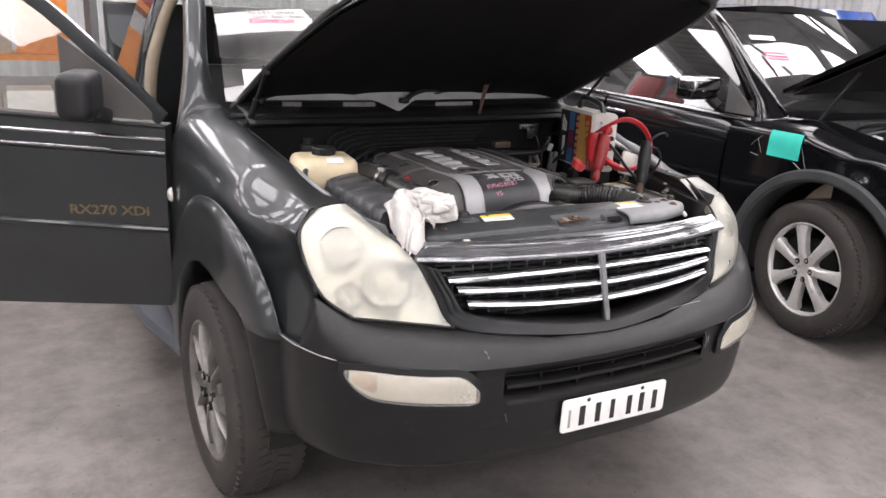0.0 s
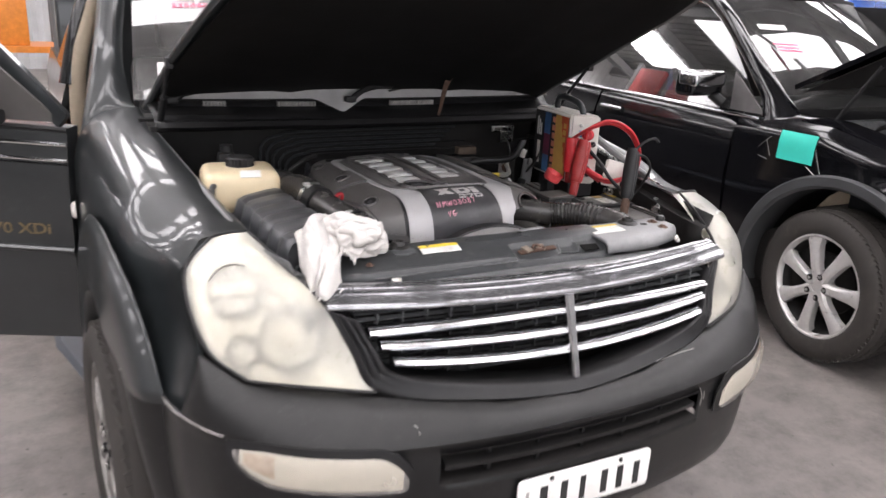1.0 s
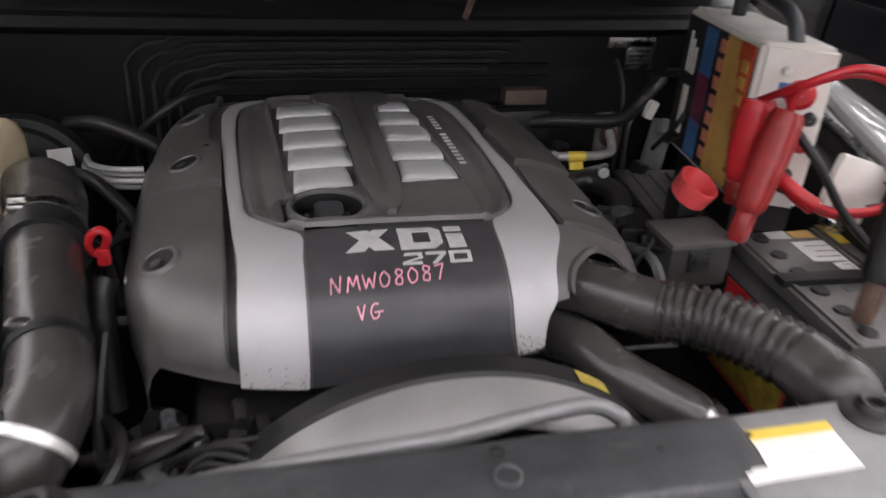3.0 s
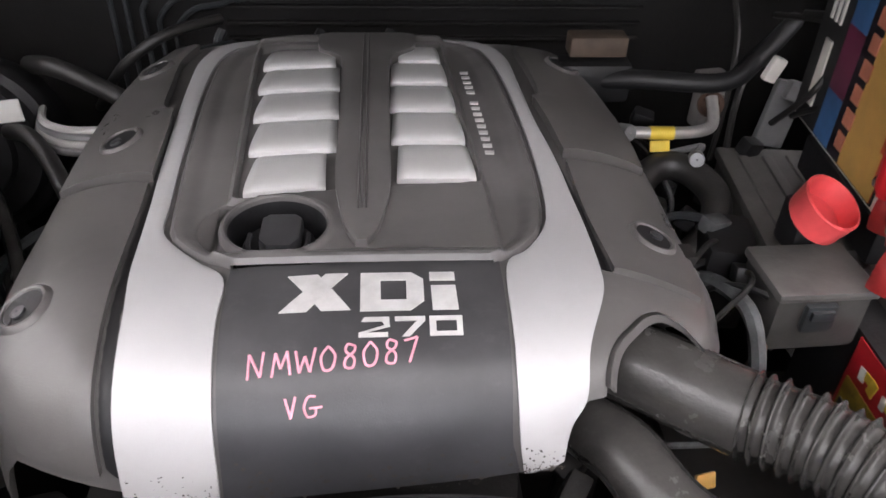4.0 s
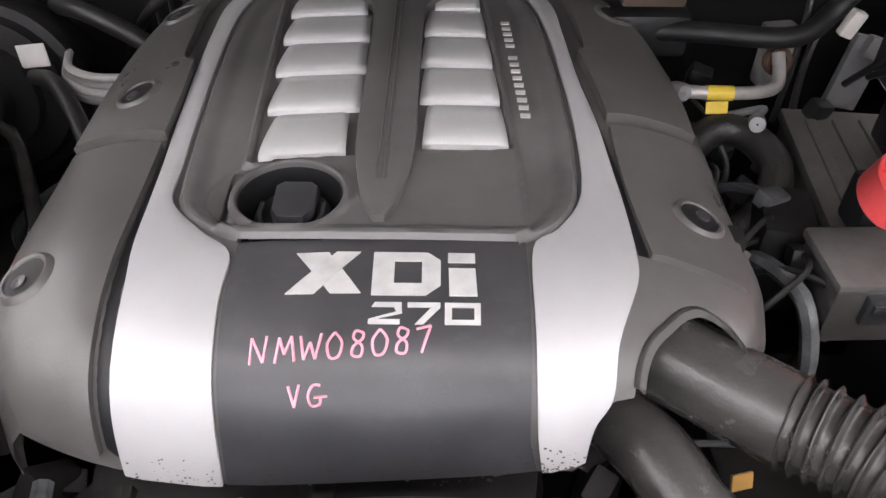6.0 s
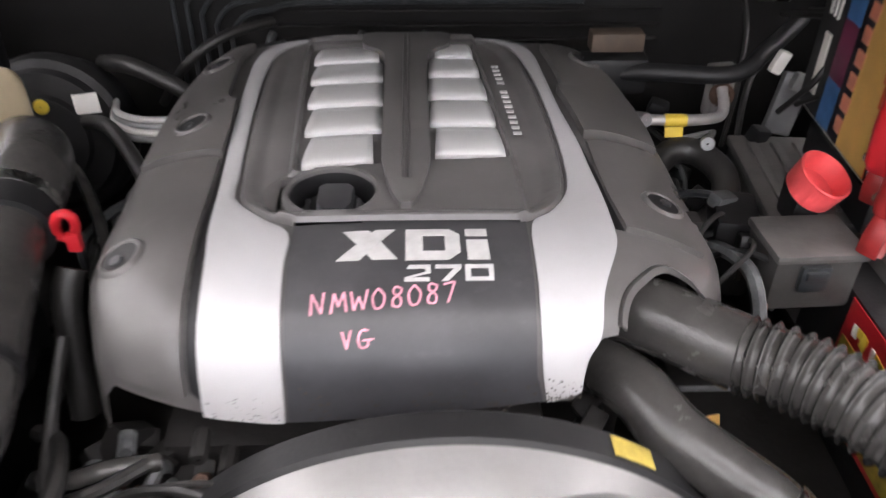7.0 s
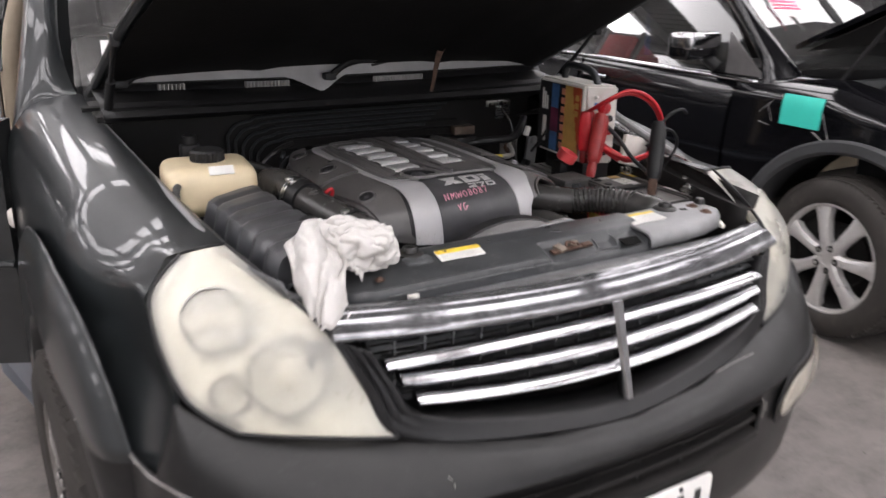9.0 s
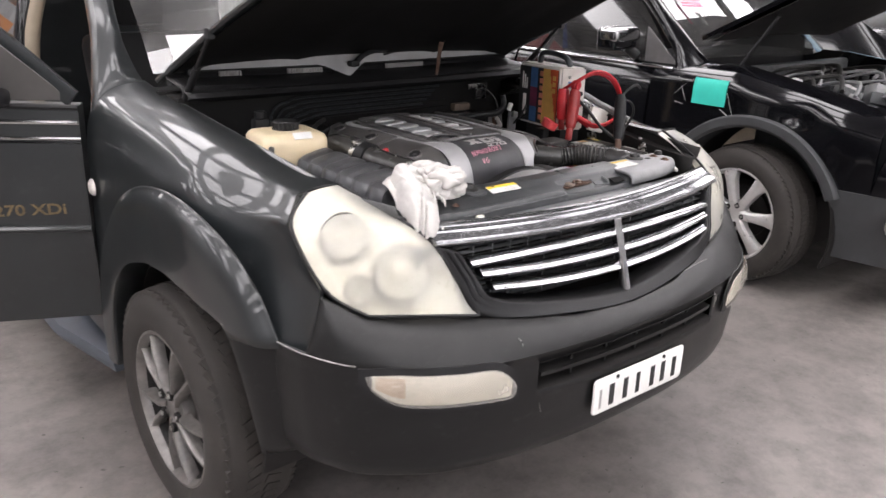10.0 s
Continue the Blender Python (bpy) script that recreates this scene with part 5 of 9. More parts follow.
rubber_mount((-0.325, 0.222, 1.086), sup)
bm = BM()
prism(bm, [(-0.027, 0.013), (-0.029, -0.002), (-0.025, -0.014), (0.0, -0.016), (0.025, -0.014), (0.029, -0.002), (0.027, 0.013)], -0.004, 0.0018, Matrix.Translation((-0.326, 0.190, 1.0858)) @ pose(0, 0, 0, 10, 0, 0), 0.001)
part("mount_pad", bm, WORNP, sup, "worn grey pad")
rubber_mount((0.356, 0.230, 1.0815), sup2)
for c, r, m_ in (((0.431, 0.216, 1.0822), 0.014, RUST), ((0.426, 0.170, 1.0815), 0.014, RUST), ((-0.424, 0.150, 1.078), 0.009, RUST)):
    bm = BM()
    lathe(bm, ((r, 0), (r, 0.0015), (r * 0.62, 0.002), (r * 0.45, 0.006), (0.001, 0.006)), Matrix.Translation(c), 14)
    part("bolt", bm, m_, sup)
# black patch painting the dark of a square slot; nothing is cut
bm = BM()
prism(bm, [(-0.009, -0.006), (0.008, -0.007), (0.010, 0.006), (-0.008, 0.007)], 0.0, 0.0008, pose(0.391, 0.206, 1.0825, 0, 0, -20))
part("square_slot_shade", bm, LINER, sup2)
bm = BM()
lathe(bm, ((0.0125, 0), (0.0125, 0.010), (0.009, 0.015), (0.001, 0.016)), Matrix.Translation((0.468, 0.226, 1.080)), 16)
part("bump_stop", bm, RUBBER, sup2)
# worn pale edge along the panel's front lip
bm = BM()
tube(bm, [(-0.42 + 0.36 * k / 12, 0.1225 + 0.0008 * math.sin(5 * k), sup_z(0.1235) + 0.0012) for k in range(13)], 0.0022, 6)
part("worn_edge", bm, WORNP, sup, "pale worn edge of the panel")
# hood latch in its pocket
bm = BM()
box(bm, (-0.026, 0.150, 1.0655), (0.030, 0.014, 0.004), 0.001, rot(14, 0, 4))
box(bm, (0.014, 0.152, 1.0658), (0.056, 0.010, 0.004), 0.001, rot(14, 0, 4))
box(bm, (0.054, 0.154, 1.067), (0.026, 0.013, 0.004), 0.001, rot(14, 0, 4))
latch = part("hood_latch", bm, RUST, sup, "rusty hood latch")
bm = BM()
box(bm, (-0.014, 0.156, 1.069), (0.022, 0.024, 0.007), 0.002, rot(14, 0, 18))
box(bm, (0.026, 0.159, 1.070), (0.020, 0.022, 0.007), 0.002, rot(14, 0, -14))
part("latch_plate", bm, mat("worn_bare_latch_metal", (0.26, 0.21, 0.17), 0.5, 0.5, 0.4, 60), latch)
bm = BM()
tube(bm, [(0.002, 0.148, 1.072), (0.006, 0.139, 1.073), (0.016, 0.136, 1.073), (0.025, 0.142, 1.074), (0.027, 0.152, 1.073)], 0.0024, 8)
tube(bm, [(0.002, 0.158, 1.070), (0.008, 0.163, 1.075), (0.018, 0.162, 1.075), (0.024, 0.154, 1.071)], 0.0032, 8)
part("latch_hook", bm, RUST, latch)
# folded rim of the latch plate and other marks on the panel
for pts in (((-0.056, 0.180), (0.070, 0.176), (0.058, 0.128), (-0.066, 0.132), (-0.056, 0.180)), ((0.076, 0.172), (0.128, 0.170), (0.124, 0.134), (0.072, 0.138))):
    bm = BM()
    tube(bm, [(x, y, sup_z(y) - 0.0078) for x, y in pts], 0.0016, 6, 3)
    part("plate_rim", bm, WORNP, sup)
# the small ink rings paint the dark of punched holes
for c, r in (((0.012, 0.205, 1.0888), 0.012), ((-0.235, 0.142, 1.066), 0.004), ((0.03, 0.13, 1.054), 0.004), ((0.010, 0.230, 1.0890), 0.0065), ((0.142, 0.214, 1.0885), 0.003), ((-0.150, 0.215, 1.0885), 0.003), ((-0.10, 0.125, 1.058), 0.004)):
    bm = BM()
    lathe(bm, ((r, -0.001), (r, 0.0008), (r * 0.8, 0.0012), (r * 0.75, 0.0)), Matrix.Translation(c), 18)
    part("hole_mark", bm, WORNP if r > 0.01 else INK, sup)
# raised black patch in place of the latch slot's inner shade
bm = BM()
prism(bm, [(-0.024, -0.010), (0.018, -0.011), (0.026, 0.007), (-0.020, 0.010)], 0, 0.002, pose(0.158, 0.135, 1.0635, 14, 0, 4) @ Matrix.Diagonal((1.1, 1.35, 1, 1)))
part("slot_shade_patch", bm, LINER, sup, "black patch for the shade in an oblong slot")
for x in (-0.375, 0.47):
    bm = BM()
    box(bm, (x, 0.116 + (0.05 if x > 0 else 0), 1.050), (0.020, 0.012, 0.008), 0.002)
    lathe(bm, ((0.006, 0), (0.006, 0.008), (0.001, 0.009)), pose(x, 0.108 + (0.05 if x > 0 else 0), 1.046, 90, 0, 0), 10)
    part("trim_clip", bm, CREAM, sup)

# ---- engine ----
engine = thing("engine", (0, 0.7, 0.60), "diesel engine with hoses and pipes in the engine bay", "engine")
bm = BM()
box(bm, (-0.02, 0.765, 0.86), (0.46, 0.45, 0.42), 0.03)
box(bm, (-0.07, 0.50, 0.81), (0.36, 0.12, 0.32), 0.03)
for k in range(26):
    box(bm, (-0.30 + 0.5 * random.random(), 0.40 + 0.10 * random.random(), 0.84 + 0.13 * random.random()), (0.02 + 0.04 * random.random(), 0.02, 0.015 + 0.03 * random.random()), 0.004, rot(40 * random.random(), 60 * random.random(), 90 * random.random()))
part("engine_block", bm, DEEP, engine, "grimy black engine block")
for k in range(10):
    bm = BM()
    c = Vector((-0.30 + 0.13 * random.random(), 0.40 + 0.06 * random.random(), 0.90 + 0.10 * random.random()))
    lathe(bm, ((0.001, 0.012), (0.006, 0.012), (0.008, 0.007), (0.008, -0.02)), Matrix.Translation(c) @ pose(0, 0, 0, 60 + 40 * random.random(), 0, 80 * random.random()), 8)
    part("bolt", bm, DEEP if k % 2 else WORNP, engine)
GRIME = mat("oily_brown_grime", (0.075, 0.058, 0.048), 0.6, 0.2, 0.5, 70, 0.5, 160)
for k in range(34):
    c = Vector((-0.30 + 0.27 * random.random(), 0.375 + 0.045 * random.random(), 0.925 + 0.055 * random.random()))
    bm = BM()
    if k % 3 == 0:
        tube(bm, [c, c + Vector((0.03 * (random.random() - 0.5), 0.02, 0.012)), c + Vector((0.06 * (random.random() - 0.3), 0.03, -0.01))], 0.003 + 0.004 * random.random(), 7)
    elif k % 3 == 1:
        lathe(bm, ((0.001, 0.010), (0.006, 0.010), (0.0075, 0.006), (0.0075, -0.012)), Matrix.Translation(c) @ pose(0, 0, 0, 50 * random.random(), 50 * random.random() - 25, 0), 10)
    else:
        box(bm, c, (0.012 + 0.02 * random.random(), 0.014, 0.006 + 0.012 * random.random()), 0.003, rot(40 * random.random(), 40 * random.random() - 20, 90 * random.random()))
    part("grimy_fitting", bm, (GRIME, WORNP, RUST, PLATEG, GRIME)[k % 5], engine)
bm = BM()
tube(bm, [(-0.345, 0.42, 0.955), (-0.31, 0.40, 0.975), (-0.27, 0.405, 0.985), (-0.235, 0.42, 0.975)], 0.009, 10)
part("small_hose", bm, HOSE, engine)
# fan shroud
bm = BM()
FM = pose(0.012, 0.355, 0.785, 90, 0, 0)
lathe(bm, ((0.266, 0.055), (0.270, 0.05), (0.277, 0.02), (0.281, 0.0), (0.277, 0.0), (0.272, 0.02), (0.264, 0.055), (0.266, 0.055)), FM, 64, 20, 160)
shroud = part("fan_shroud", bm, SHROUD, engine, "grey plastic fan shroud ring")
bm = BM()
lathe(bm, ((0.281, 0.001), (0.285, -0.003), (0.286, -0.028), (0.280, -0.034), (0.22, -0.036), (0.22, -0.03), (0.272, -0.026), (0.276, 0.001)), FM, 64, 18, 162)
part("shroud_lip", bm, BLACK, shroud)
bm = BM()
lathe(bm, ((0.2868, -0.006), (0.2872, -0.008), (0.2872, -0.024), (0.2868, -0.026)), FM, 4, 56, 64)
part("yellow_sticker", bm, FADEDY, shroud, "small yellow sticker")
# tube along the shroud's front edge
bm = BM()
tube(bm, [(-0.235, 0.268, 1.045), (-0.215, 0.266, 1.058), (-0.12, 0.272, 1.063), (-0.02, 0.277, 1.066), (0.04, 0.288, 1.066), (0.10, 0.297, 1.067), (0.125, 0.298, 1.065), (0.143, 0.293, 1.058), (0.152, 0.287, 1.048), (0.155, 0.285, 1.01)], 0.0082, 12)
part("coolant_pipe", bm, PLATEL, engine, "grey pipe along the shroud")

# air duct with bellows to the air filter
D0, D1, D2, D3 = Vector((0.190, 0.510, 1.061)), Vector((0.268, 0.456, 1.054)), Vector((0.362, 0.336, 1.064)), Vector((0.380, 0.278, 1.055))
bm = BM()
tube(bm, [D0 + Vector((-0.05, 0.035, -0.005)), D0, D0.lerp(D1, 0.6), D1], 0.0342, 26)
part("air_duct", bm, HOSE, engine, "thick grey rubber air duct")
bm = BM()
NB = 14
tube(bm, [D1, D1.lerp(D2, 0.33) + Vector((0.004, 0.008, 0.004)), D1.lerp(D2, 0.66) + Vector((0.004, 0.008, 0.004)), D2], lambda t: 0.0312 + 0.0052 * (0.5 + 0.5 * math.cos(2 * math.pi * NB * t + math.pi)) ** 3.6, 28, 64)
part("bellows", bm, HOSE, engine, "ribbed grey bellows hose")
bm = BM()
tube(bm, [D2, D2.lerp(D3, 0.5), D3, D3 + Vector((0.01, -0.03, -0.06))], 0.036, 20)
part("air_duct", bm, HOSE, engine)
bm = BM()
tube(bm, [(0.132, 0.548, 0.985), (0.146, 0.520, 1.001), (0.1587, 0.493, 1.0093), (0.1817, 0.4526, 1.0161), (0.2031, 0.4111, 1.0082), (0.236, 0.3803, 0.9981), (0.2698, 0.3505, 0.9866), (0.292, 0.328, 0.968), (0.312, 0.306, 0.92)], 0.0282, 24)
part("coolant_hose", bm, HOSE, engine, "thick black coolant hose")
bm = BM()
tube(bm, [(0.271, 0.3494, 0.986), (0.281, 0.3395, 0.979)], 0.0305, 22, 1, False)
part("hose_clamp", bm, STEEL, engine)
# rail, rusty stay and a paper tag seen between hose and duct
bm = BM()
tube(bm, [(0.205, 0.486, 0.985), (0.24, 0.487, 0.982), (0.30, 0.490, 0.978), (0.33, 0.50, 0.97)], 0.0028, 8)
part("wire_rail", bm, WORNP, engine)
bm = BM()
box(bm, (0.268, 0.475, 0.948), (0.022, 0.003, 0.014), 0.0008, rot(-30, 12, 20))
part("paper_tag", bm, GOLD, engine, "small yellowed tag")
bm = BM()
tube(bm, [(0.325, 0.565, 0.95), (0.336, 0.572, 0.985), (0.344, 0.577, 1.004), (0.346, 0.588, 1.012)], 0.0052, 7)
part("rusty_stay", bm, RUST, engine, "rusty steel stay")
# intake pipe on the other side
P = [(-0.47, 0.745, 1.075), (-0.425, 0.725, 1.112), (-0.401, 0.67, 1.118), (-0.393, 0.60, 1.110), (-0.370, 0.49, 1.098), (-0.350, 0.405, 1.090), (-0.343, 0.355, 1.082), (-0.353, 0.312, 1.068), (-0.367, 0.294, 1.045), (-0.385, 0.285, 0.99)]
bm = BM()
tube(bm, P, lambda t: 0.041 if t < 0.31 else 0.036, 22)
part("intake_pipe", bm, HOSE, engine, "bent grey rubber intake pipe")
PP = smooth_path(P, 12)
for f, wd, r, m_ in ((0.335, 3, 0.0425, BLACK), (0.32, 1, 0.0435, STEEL), (0.555, 1, 0.0376, BLACK), (0.775, 1, 0.0380, WHITEM)):
    k = int(f * (len(PP) - 1))
    bm = BM()
    tube(bm, PP[k - wd:k + wd + 1], r, 26, 1, False)
    cl = part("pipe_clamp", bm, m_, engine, "bright steel hose clamp" if m_ in (STEEL, WHITEM) else "dark hose clamp")
    bm = BM()
    box(bm, PP[k] + Vector((-0.02, 0, r - 0.004)), (0.018, 0.012, 0.010), 0.003)
    part("clamp_screw", bm, STEEL, cl)
bm = BM()
tube(bm, [(-0.32, 0.33, 0.98), (-0.30, 0.37, 1.0), (-0.32, 0.43, 0.99), (-0.36, 0.47, 0.96)], 0.008, 8)
tube(bm, [(-0.24, 0.41, 0.985), (-0.28, 0.38, 0.985), (-0.32, 0.39, 0.97), (-0.33, 0.45, 1.0), (-0.325, 0.5, 1.05)], 0.006, 8)
tube(bm, [(-0.33, 0.5, 0.95), (-0.335, 0.54, 1.05), (-0.33, 0.56, 1.08)], 0.014, 10)
part("wiring", bm, RUBBER, engine, "black wiring and small hoses")
# dipstick ring
bm = BM()
c = Vector((-0.337, 0.585, 1.105))
ring = [c + Vector((0.0095 * math.cos(a) + 0.005 * math.sin(a), -0.005 * math.sin(a), 0.0165 * math.sin(a) + 0.006)) for a in (2 * math.pi * k / 20 for k in range(21))]
tube(bm, ring, 0.0048, 8, 1, False)
box(bm, c + Vector((0.004, 0, -0.012)), (0.014, 0.01, 0.02), 0.003)
part("dipstick", bm, RED, engine, "red oil dipstick ring")
bm = BM()
box(bm, (-0.305, 0.565, 1.072), (0.014, 0.012, 0.008), 0.002)
part("pipe_clip", bm, CREAM, engine)

# pipes, wiring and fittings between cover and battery
bm = BM()
tube(bm, [(0.276, 0.862, 1.08), (0.32, 0.858, 1.08), (0.365, 0.862, 1.08), (0.386, 0.876, 1.083), (0.388, 0.90, 1.105)], 0.0072, 12)
ac = part("refrigerant_pipe", bm, ALLOYG, engine, "bent aluminium pipe with a yellow tag")
bm = BM()
tube(bm, [(0.305, 0.859, 1.08), (0.333, 0.858, 1.08)], 0.0082, 14, 1, False)
box(bm, (0.316, 0.847, 1.069), (0.024, 0.002, 0.013), 0.0008, rot(-25, 0, 4))
part("yellow_tag", bm, YELLOW, ac)
bm = BM()
lathe(bm, ((0.001, 0.01), (0.008, 0.01), (0.010, 0.007), (0.010, -0.01)), pose(0.276, 0.857, 1.082, 70, 0, 20), 16)
part("pipe_cap", bm, PLATEL, ac)
bm = BM()
lathe(bm, ((0.001, 0.01), (0.008, 0.01), (0.009, 0.007), (0.009, -0.01)), pose(0.352, 0.822, 1.066, 70, 0, -20), 16)
tube(bm, [(0.352, 0.83, 1.066), (0.366, 0.845, 1.068), (0.36, 0.852, 1.064), (0.32, 0.846, 1.058)], 0.004, 8)
part("pipe_cap", bm, PLATEL, ac)
bm = BM()
tube(bm, [(0.27, 0.80, 1.02), (0.310, 0.835, 1.045), (0.345, 0.83, 1.048), (0.366, 0.785, 1.040), (0.352, 0.745, 1.02), (0.315, 0.725, 0.99)], 0.017, 12)
part("heater_hose", bm, RUBBER, engine, "black heater hose")
bm = BM()
tube(bm, [(0.255, 0.70, 1.02), (0.28, 0.73, 1.025), (0.30, 0.69, 1.02)], 0.014, 12)
part("heater_hose", bm, HOSE, engine)
bm = BM()
tube(bm, [(0.20, 0.98, 1.09), (0.30, 0.93, 1.115), (0.40, 0.905, 1.122), (0.45, 0.93, 1.145), (0.53, 1.02, 1.155)], 0.0115, 12)
part("wiring_loom", bm, BLACK, engine, "thick taped wiring loom")
bm = BM()
box(bm, (0.255, 0.955, 1.105), (0.09, 0.04, 0.05), 0.008)
part("connector", bm, BLACK, engine)
bm = BM()
box(bm, (0.255, 0.955, 1.15), (0.07, 0.03, 0.025), 0.004)
part("bracket", bm, mat("dull_brown_bracket", (0.06, 0.042, 0.03), 0.7, 0, 0.3, 40), engine, "dull brown bracket")
bm = BM()
box(bm, (0.455, 0.90, 1.14), (0.016, 0.012, 0.03), 0.003, rot(0, 20, 0))
part("cable_clip", bm, CREAM, engine)
for pts in (((0.47, 0.86, 1.10), (0.50, 0.80, 1.16), (0.53, 0.82, 1.22), (0.50, 0.95, 1.19)), ((0.46, 0.88, 1.08), (0.48, 0.84, 1.15), (0.52, 0.9, 1.19), (0.49, 1.0, 1.17))):
    bm = BM()
    tube(bm, pts, 0.004, 7)
    part("cable", bm, RUBBER, engine)
for k in range(5):
    bm = BM()
    z = 1.190 - 0.016 * k
    x0 = -0.385 + 0.021 * k
    tube(bm, [(x0, 1.190, 0.9), (x0, 1.190, z - 0.08), (x0 + 0.003, 1.190, z - 0.045), (x0 + 0.03, 1.190, z - 0.018), (x0 + 0.07, 1.190, z - 0.010), (x0 + 0.12, 1.190, z), (0.1, 1.190, z + 0.002), (0.34 - 0.02 * k, 1.190, z + 0.002)], 0.0042, 7, 3)
    part("brake_line", bm, PLATEG, engine, "thin black brake line")
# hoses and fittings in the dark corner by the brake servo
for pts, r, m_ in ((((-0.46, 1.06, 1.08), (-0.40, 1.0, 1.10), (-0.33, 0.97, 1.08), (-0.29, 0.98, 1.04)), 0.012, RUBBER), (((-0.50, 0.98, 1.02), (-0.42, 0.92, 1.05), (-0.34, 0.80, 1.04), (-0.31, 0.72, 1.02)), 0.010, RUBBER),
                   (((-0.52, 0.90, 1.00), (-0.44, 0.84, 1.03), (-0.36, 0.70, 1.03), (-0.33, 0.62, 1.0)), 0.008, HOSE), (((-0.40, 1.1, 1.0), (-0.34, 1.05, 1.08), (-0.28, 1.06, 1.12), (-0.22, 1.12, 1.12)), 0.007, RUBBER), (((-0.30, 1.08, 1.0), (-0.27, 1.04, 1.09), (-0.23, 1.03, 1.11), (-0.2, 1.08, 1.1)), 0.006, PLATEG)):
    bm = BM()
    tube(bm, pts, r, 10)
    part("small_hose", bm, m_, engine)
# valve block, its rusty ring, a bolted bracket and thin lines behind the pipe
bm = BM()
box(bm, (0.395, 0.925, 1.085), (0.030, 0.026, 0.060), 0.005, rot(0, 0, 10))
box(bm, (0.398, 0.930, 1.118), (0.036, 0.030, 0.010), 0.003, rot(0, 0, 10))
part("valve_block", bm, ALLOYG, engine, "dull aluminium valve block")
bm = BM()
lathe(bm, ((0.008, -0.006), (0.015, -0.006), (0.016, 0.0), (0.015, 0.006), (0.008, 0.006), (0.008, -0.006)), pose(0.393, 0.908, 1.092, 70, 0, 10), 20)
part("fitting_ring", bm, RUST, engine, "rusty pipe fitting")
bm = BM()
box(bm, (0.492, 0.925, 1.070), (0.040, 0.012, 0.085), 0.004, rot(-8, 12, 0))
box(bm, (0.512, 0.918, 1.100), (0.050, 0.014, 0.024), 0.004, rot(-8, 18, 0))
part("bracket", bm, PLATEL, engine, "pale zinc bracket")
bm = BM()
tube(bm, [(0.405, 0.90, 1.02), (0.412, 0.91, 1.10), (0.425, 0.95, 1.16), (0.440, 1.02, 1.19)], 0.0035, 7)
tube(bm, [(0.425, 0.90, 1.02), (0.430, 0.92, 1.09), (0.455, 0.95, 1.12), (0.50, 0.97, 1.12)], 0.0045, 7)
part("thin_line", bm, RUBBER, engine)
for c, a in (((0.445, 0.885, 1.045), 20), ((0.310, 0.905, 1.075), -15), ((0.365, 0.800, 1.030), 40)):
    bm = BM()
    box(bm, c, (0.026, 0.020, 0.022), 0.005, rot(10, 15, a))
    part("connector", bm, BLACK, engine)
for x in (-0.24, -0.10, 0.0):
    bm = BM()
    tube(bm, [(x, 1.17, 1.02), (x + 0.003, 1.16, 1.07), (x + 0.01, 1.17, 1.085)], 0.007, 8)
    part("bracket", bm, PLATEG, engine)

# loose wiring, small hoses and connectors in the gaps beside the cover
for x0, x1, y0, y1, z0, z1, n in ((0.27, 0.36, 0.62, 0.96, 0.95, 1.05, 16), (-0.40, -0.32, 0.72, 0.88, 0.95, 1.02, 8), (-0.30, -0.12, 0.335, 0.40, 0.90, 0.985, 12)):
    for k in range(n):
        a = Vector((x0 + (x1 - x0) * random.random(), y0 + (y1 - y0) * random.random(), z0 + (z1 - z0) * random.random()))
        b = Vector((x0 + (x1 - x0) * random.random(), a.y + (random.random() - 0.5) * 0.2 * (1 if y1 - y0 > 0.1 else 0.3), z0 + (z1 - z0) * random.random()))
        c = a.lerp(b, 0.5) + Vector((0.03 * (random.random() - 0.5), 0.03 * (random.random() - 0.5), 0.03))
        bm = BM()
        tube(bm, [a - Vector((0, 0, 0.05)), a, c, b, b - Vector((0, 0, 0.05))], 0.003 + 0.006 * random.random() ** 2, 7, 5)
        part("wire", bm, (RUBBER, WORNP, PLATEG, RUBBER, BLACK)[k % 5], engine)
        if k % 3 == 0:
            bm = BM()
            box(bm, a, (0.022 + 0.015 * random.random(), 0.02, 0.018), 0.004, rot(40 * random.random(), 40 * random.random(), 90 * random.random()))
            part("connector", bm, (WORNP, BLACK, PLATEG, BLACK)[k // 3 % 4], engine)

# ---- engine cover ----
ecover = thing("engine_cover", (-0.02, 0.70, 1.07), "dark plastic engine cover with silver bands and pink marker writing", "engine cover")
CP = ((0.425, 0.965), (0.428, 1.0), (0.433, 1.035), (0.442, 1.066), (0.455, 1.090), (0.473, 1.107), (0.495, 1.119), (0.52, 1.1255), (0.55, 1.1285), (0.60, 1.1275), (0.66, 1.126), (0.73, 1.1275), (0.80, 1.129), (0.88, 1.1295), (0.96, 1.128), (1.02, 1.123), (1.05, 1.114), (1.062, 1.100))
CP = [Vector((p.x, p.y)) for p in smooth_path([Vector((*p, 0)) for p in CP], 8)]
CS = [0.0]
for a, b in zip(CP[:-1], CP[1:]):
    CS.append(CS[-1] + (b - a).length)
CL = CS[-1]
XC = -0.02


def cov_s(y):
    return lerp(y, [p.x for p in CP], CS)


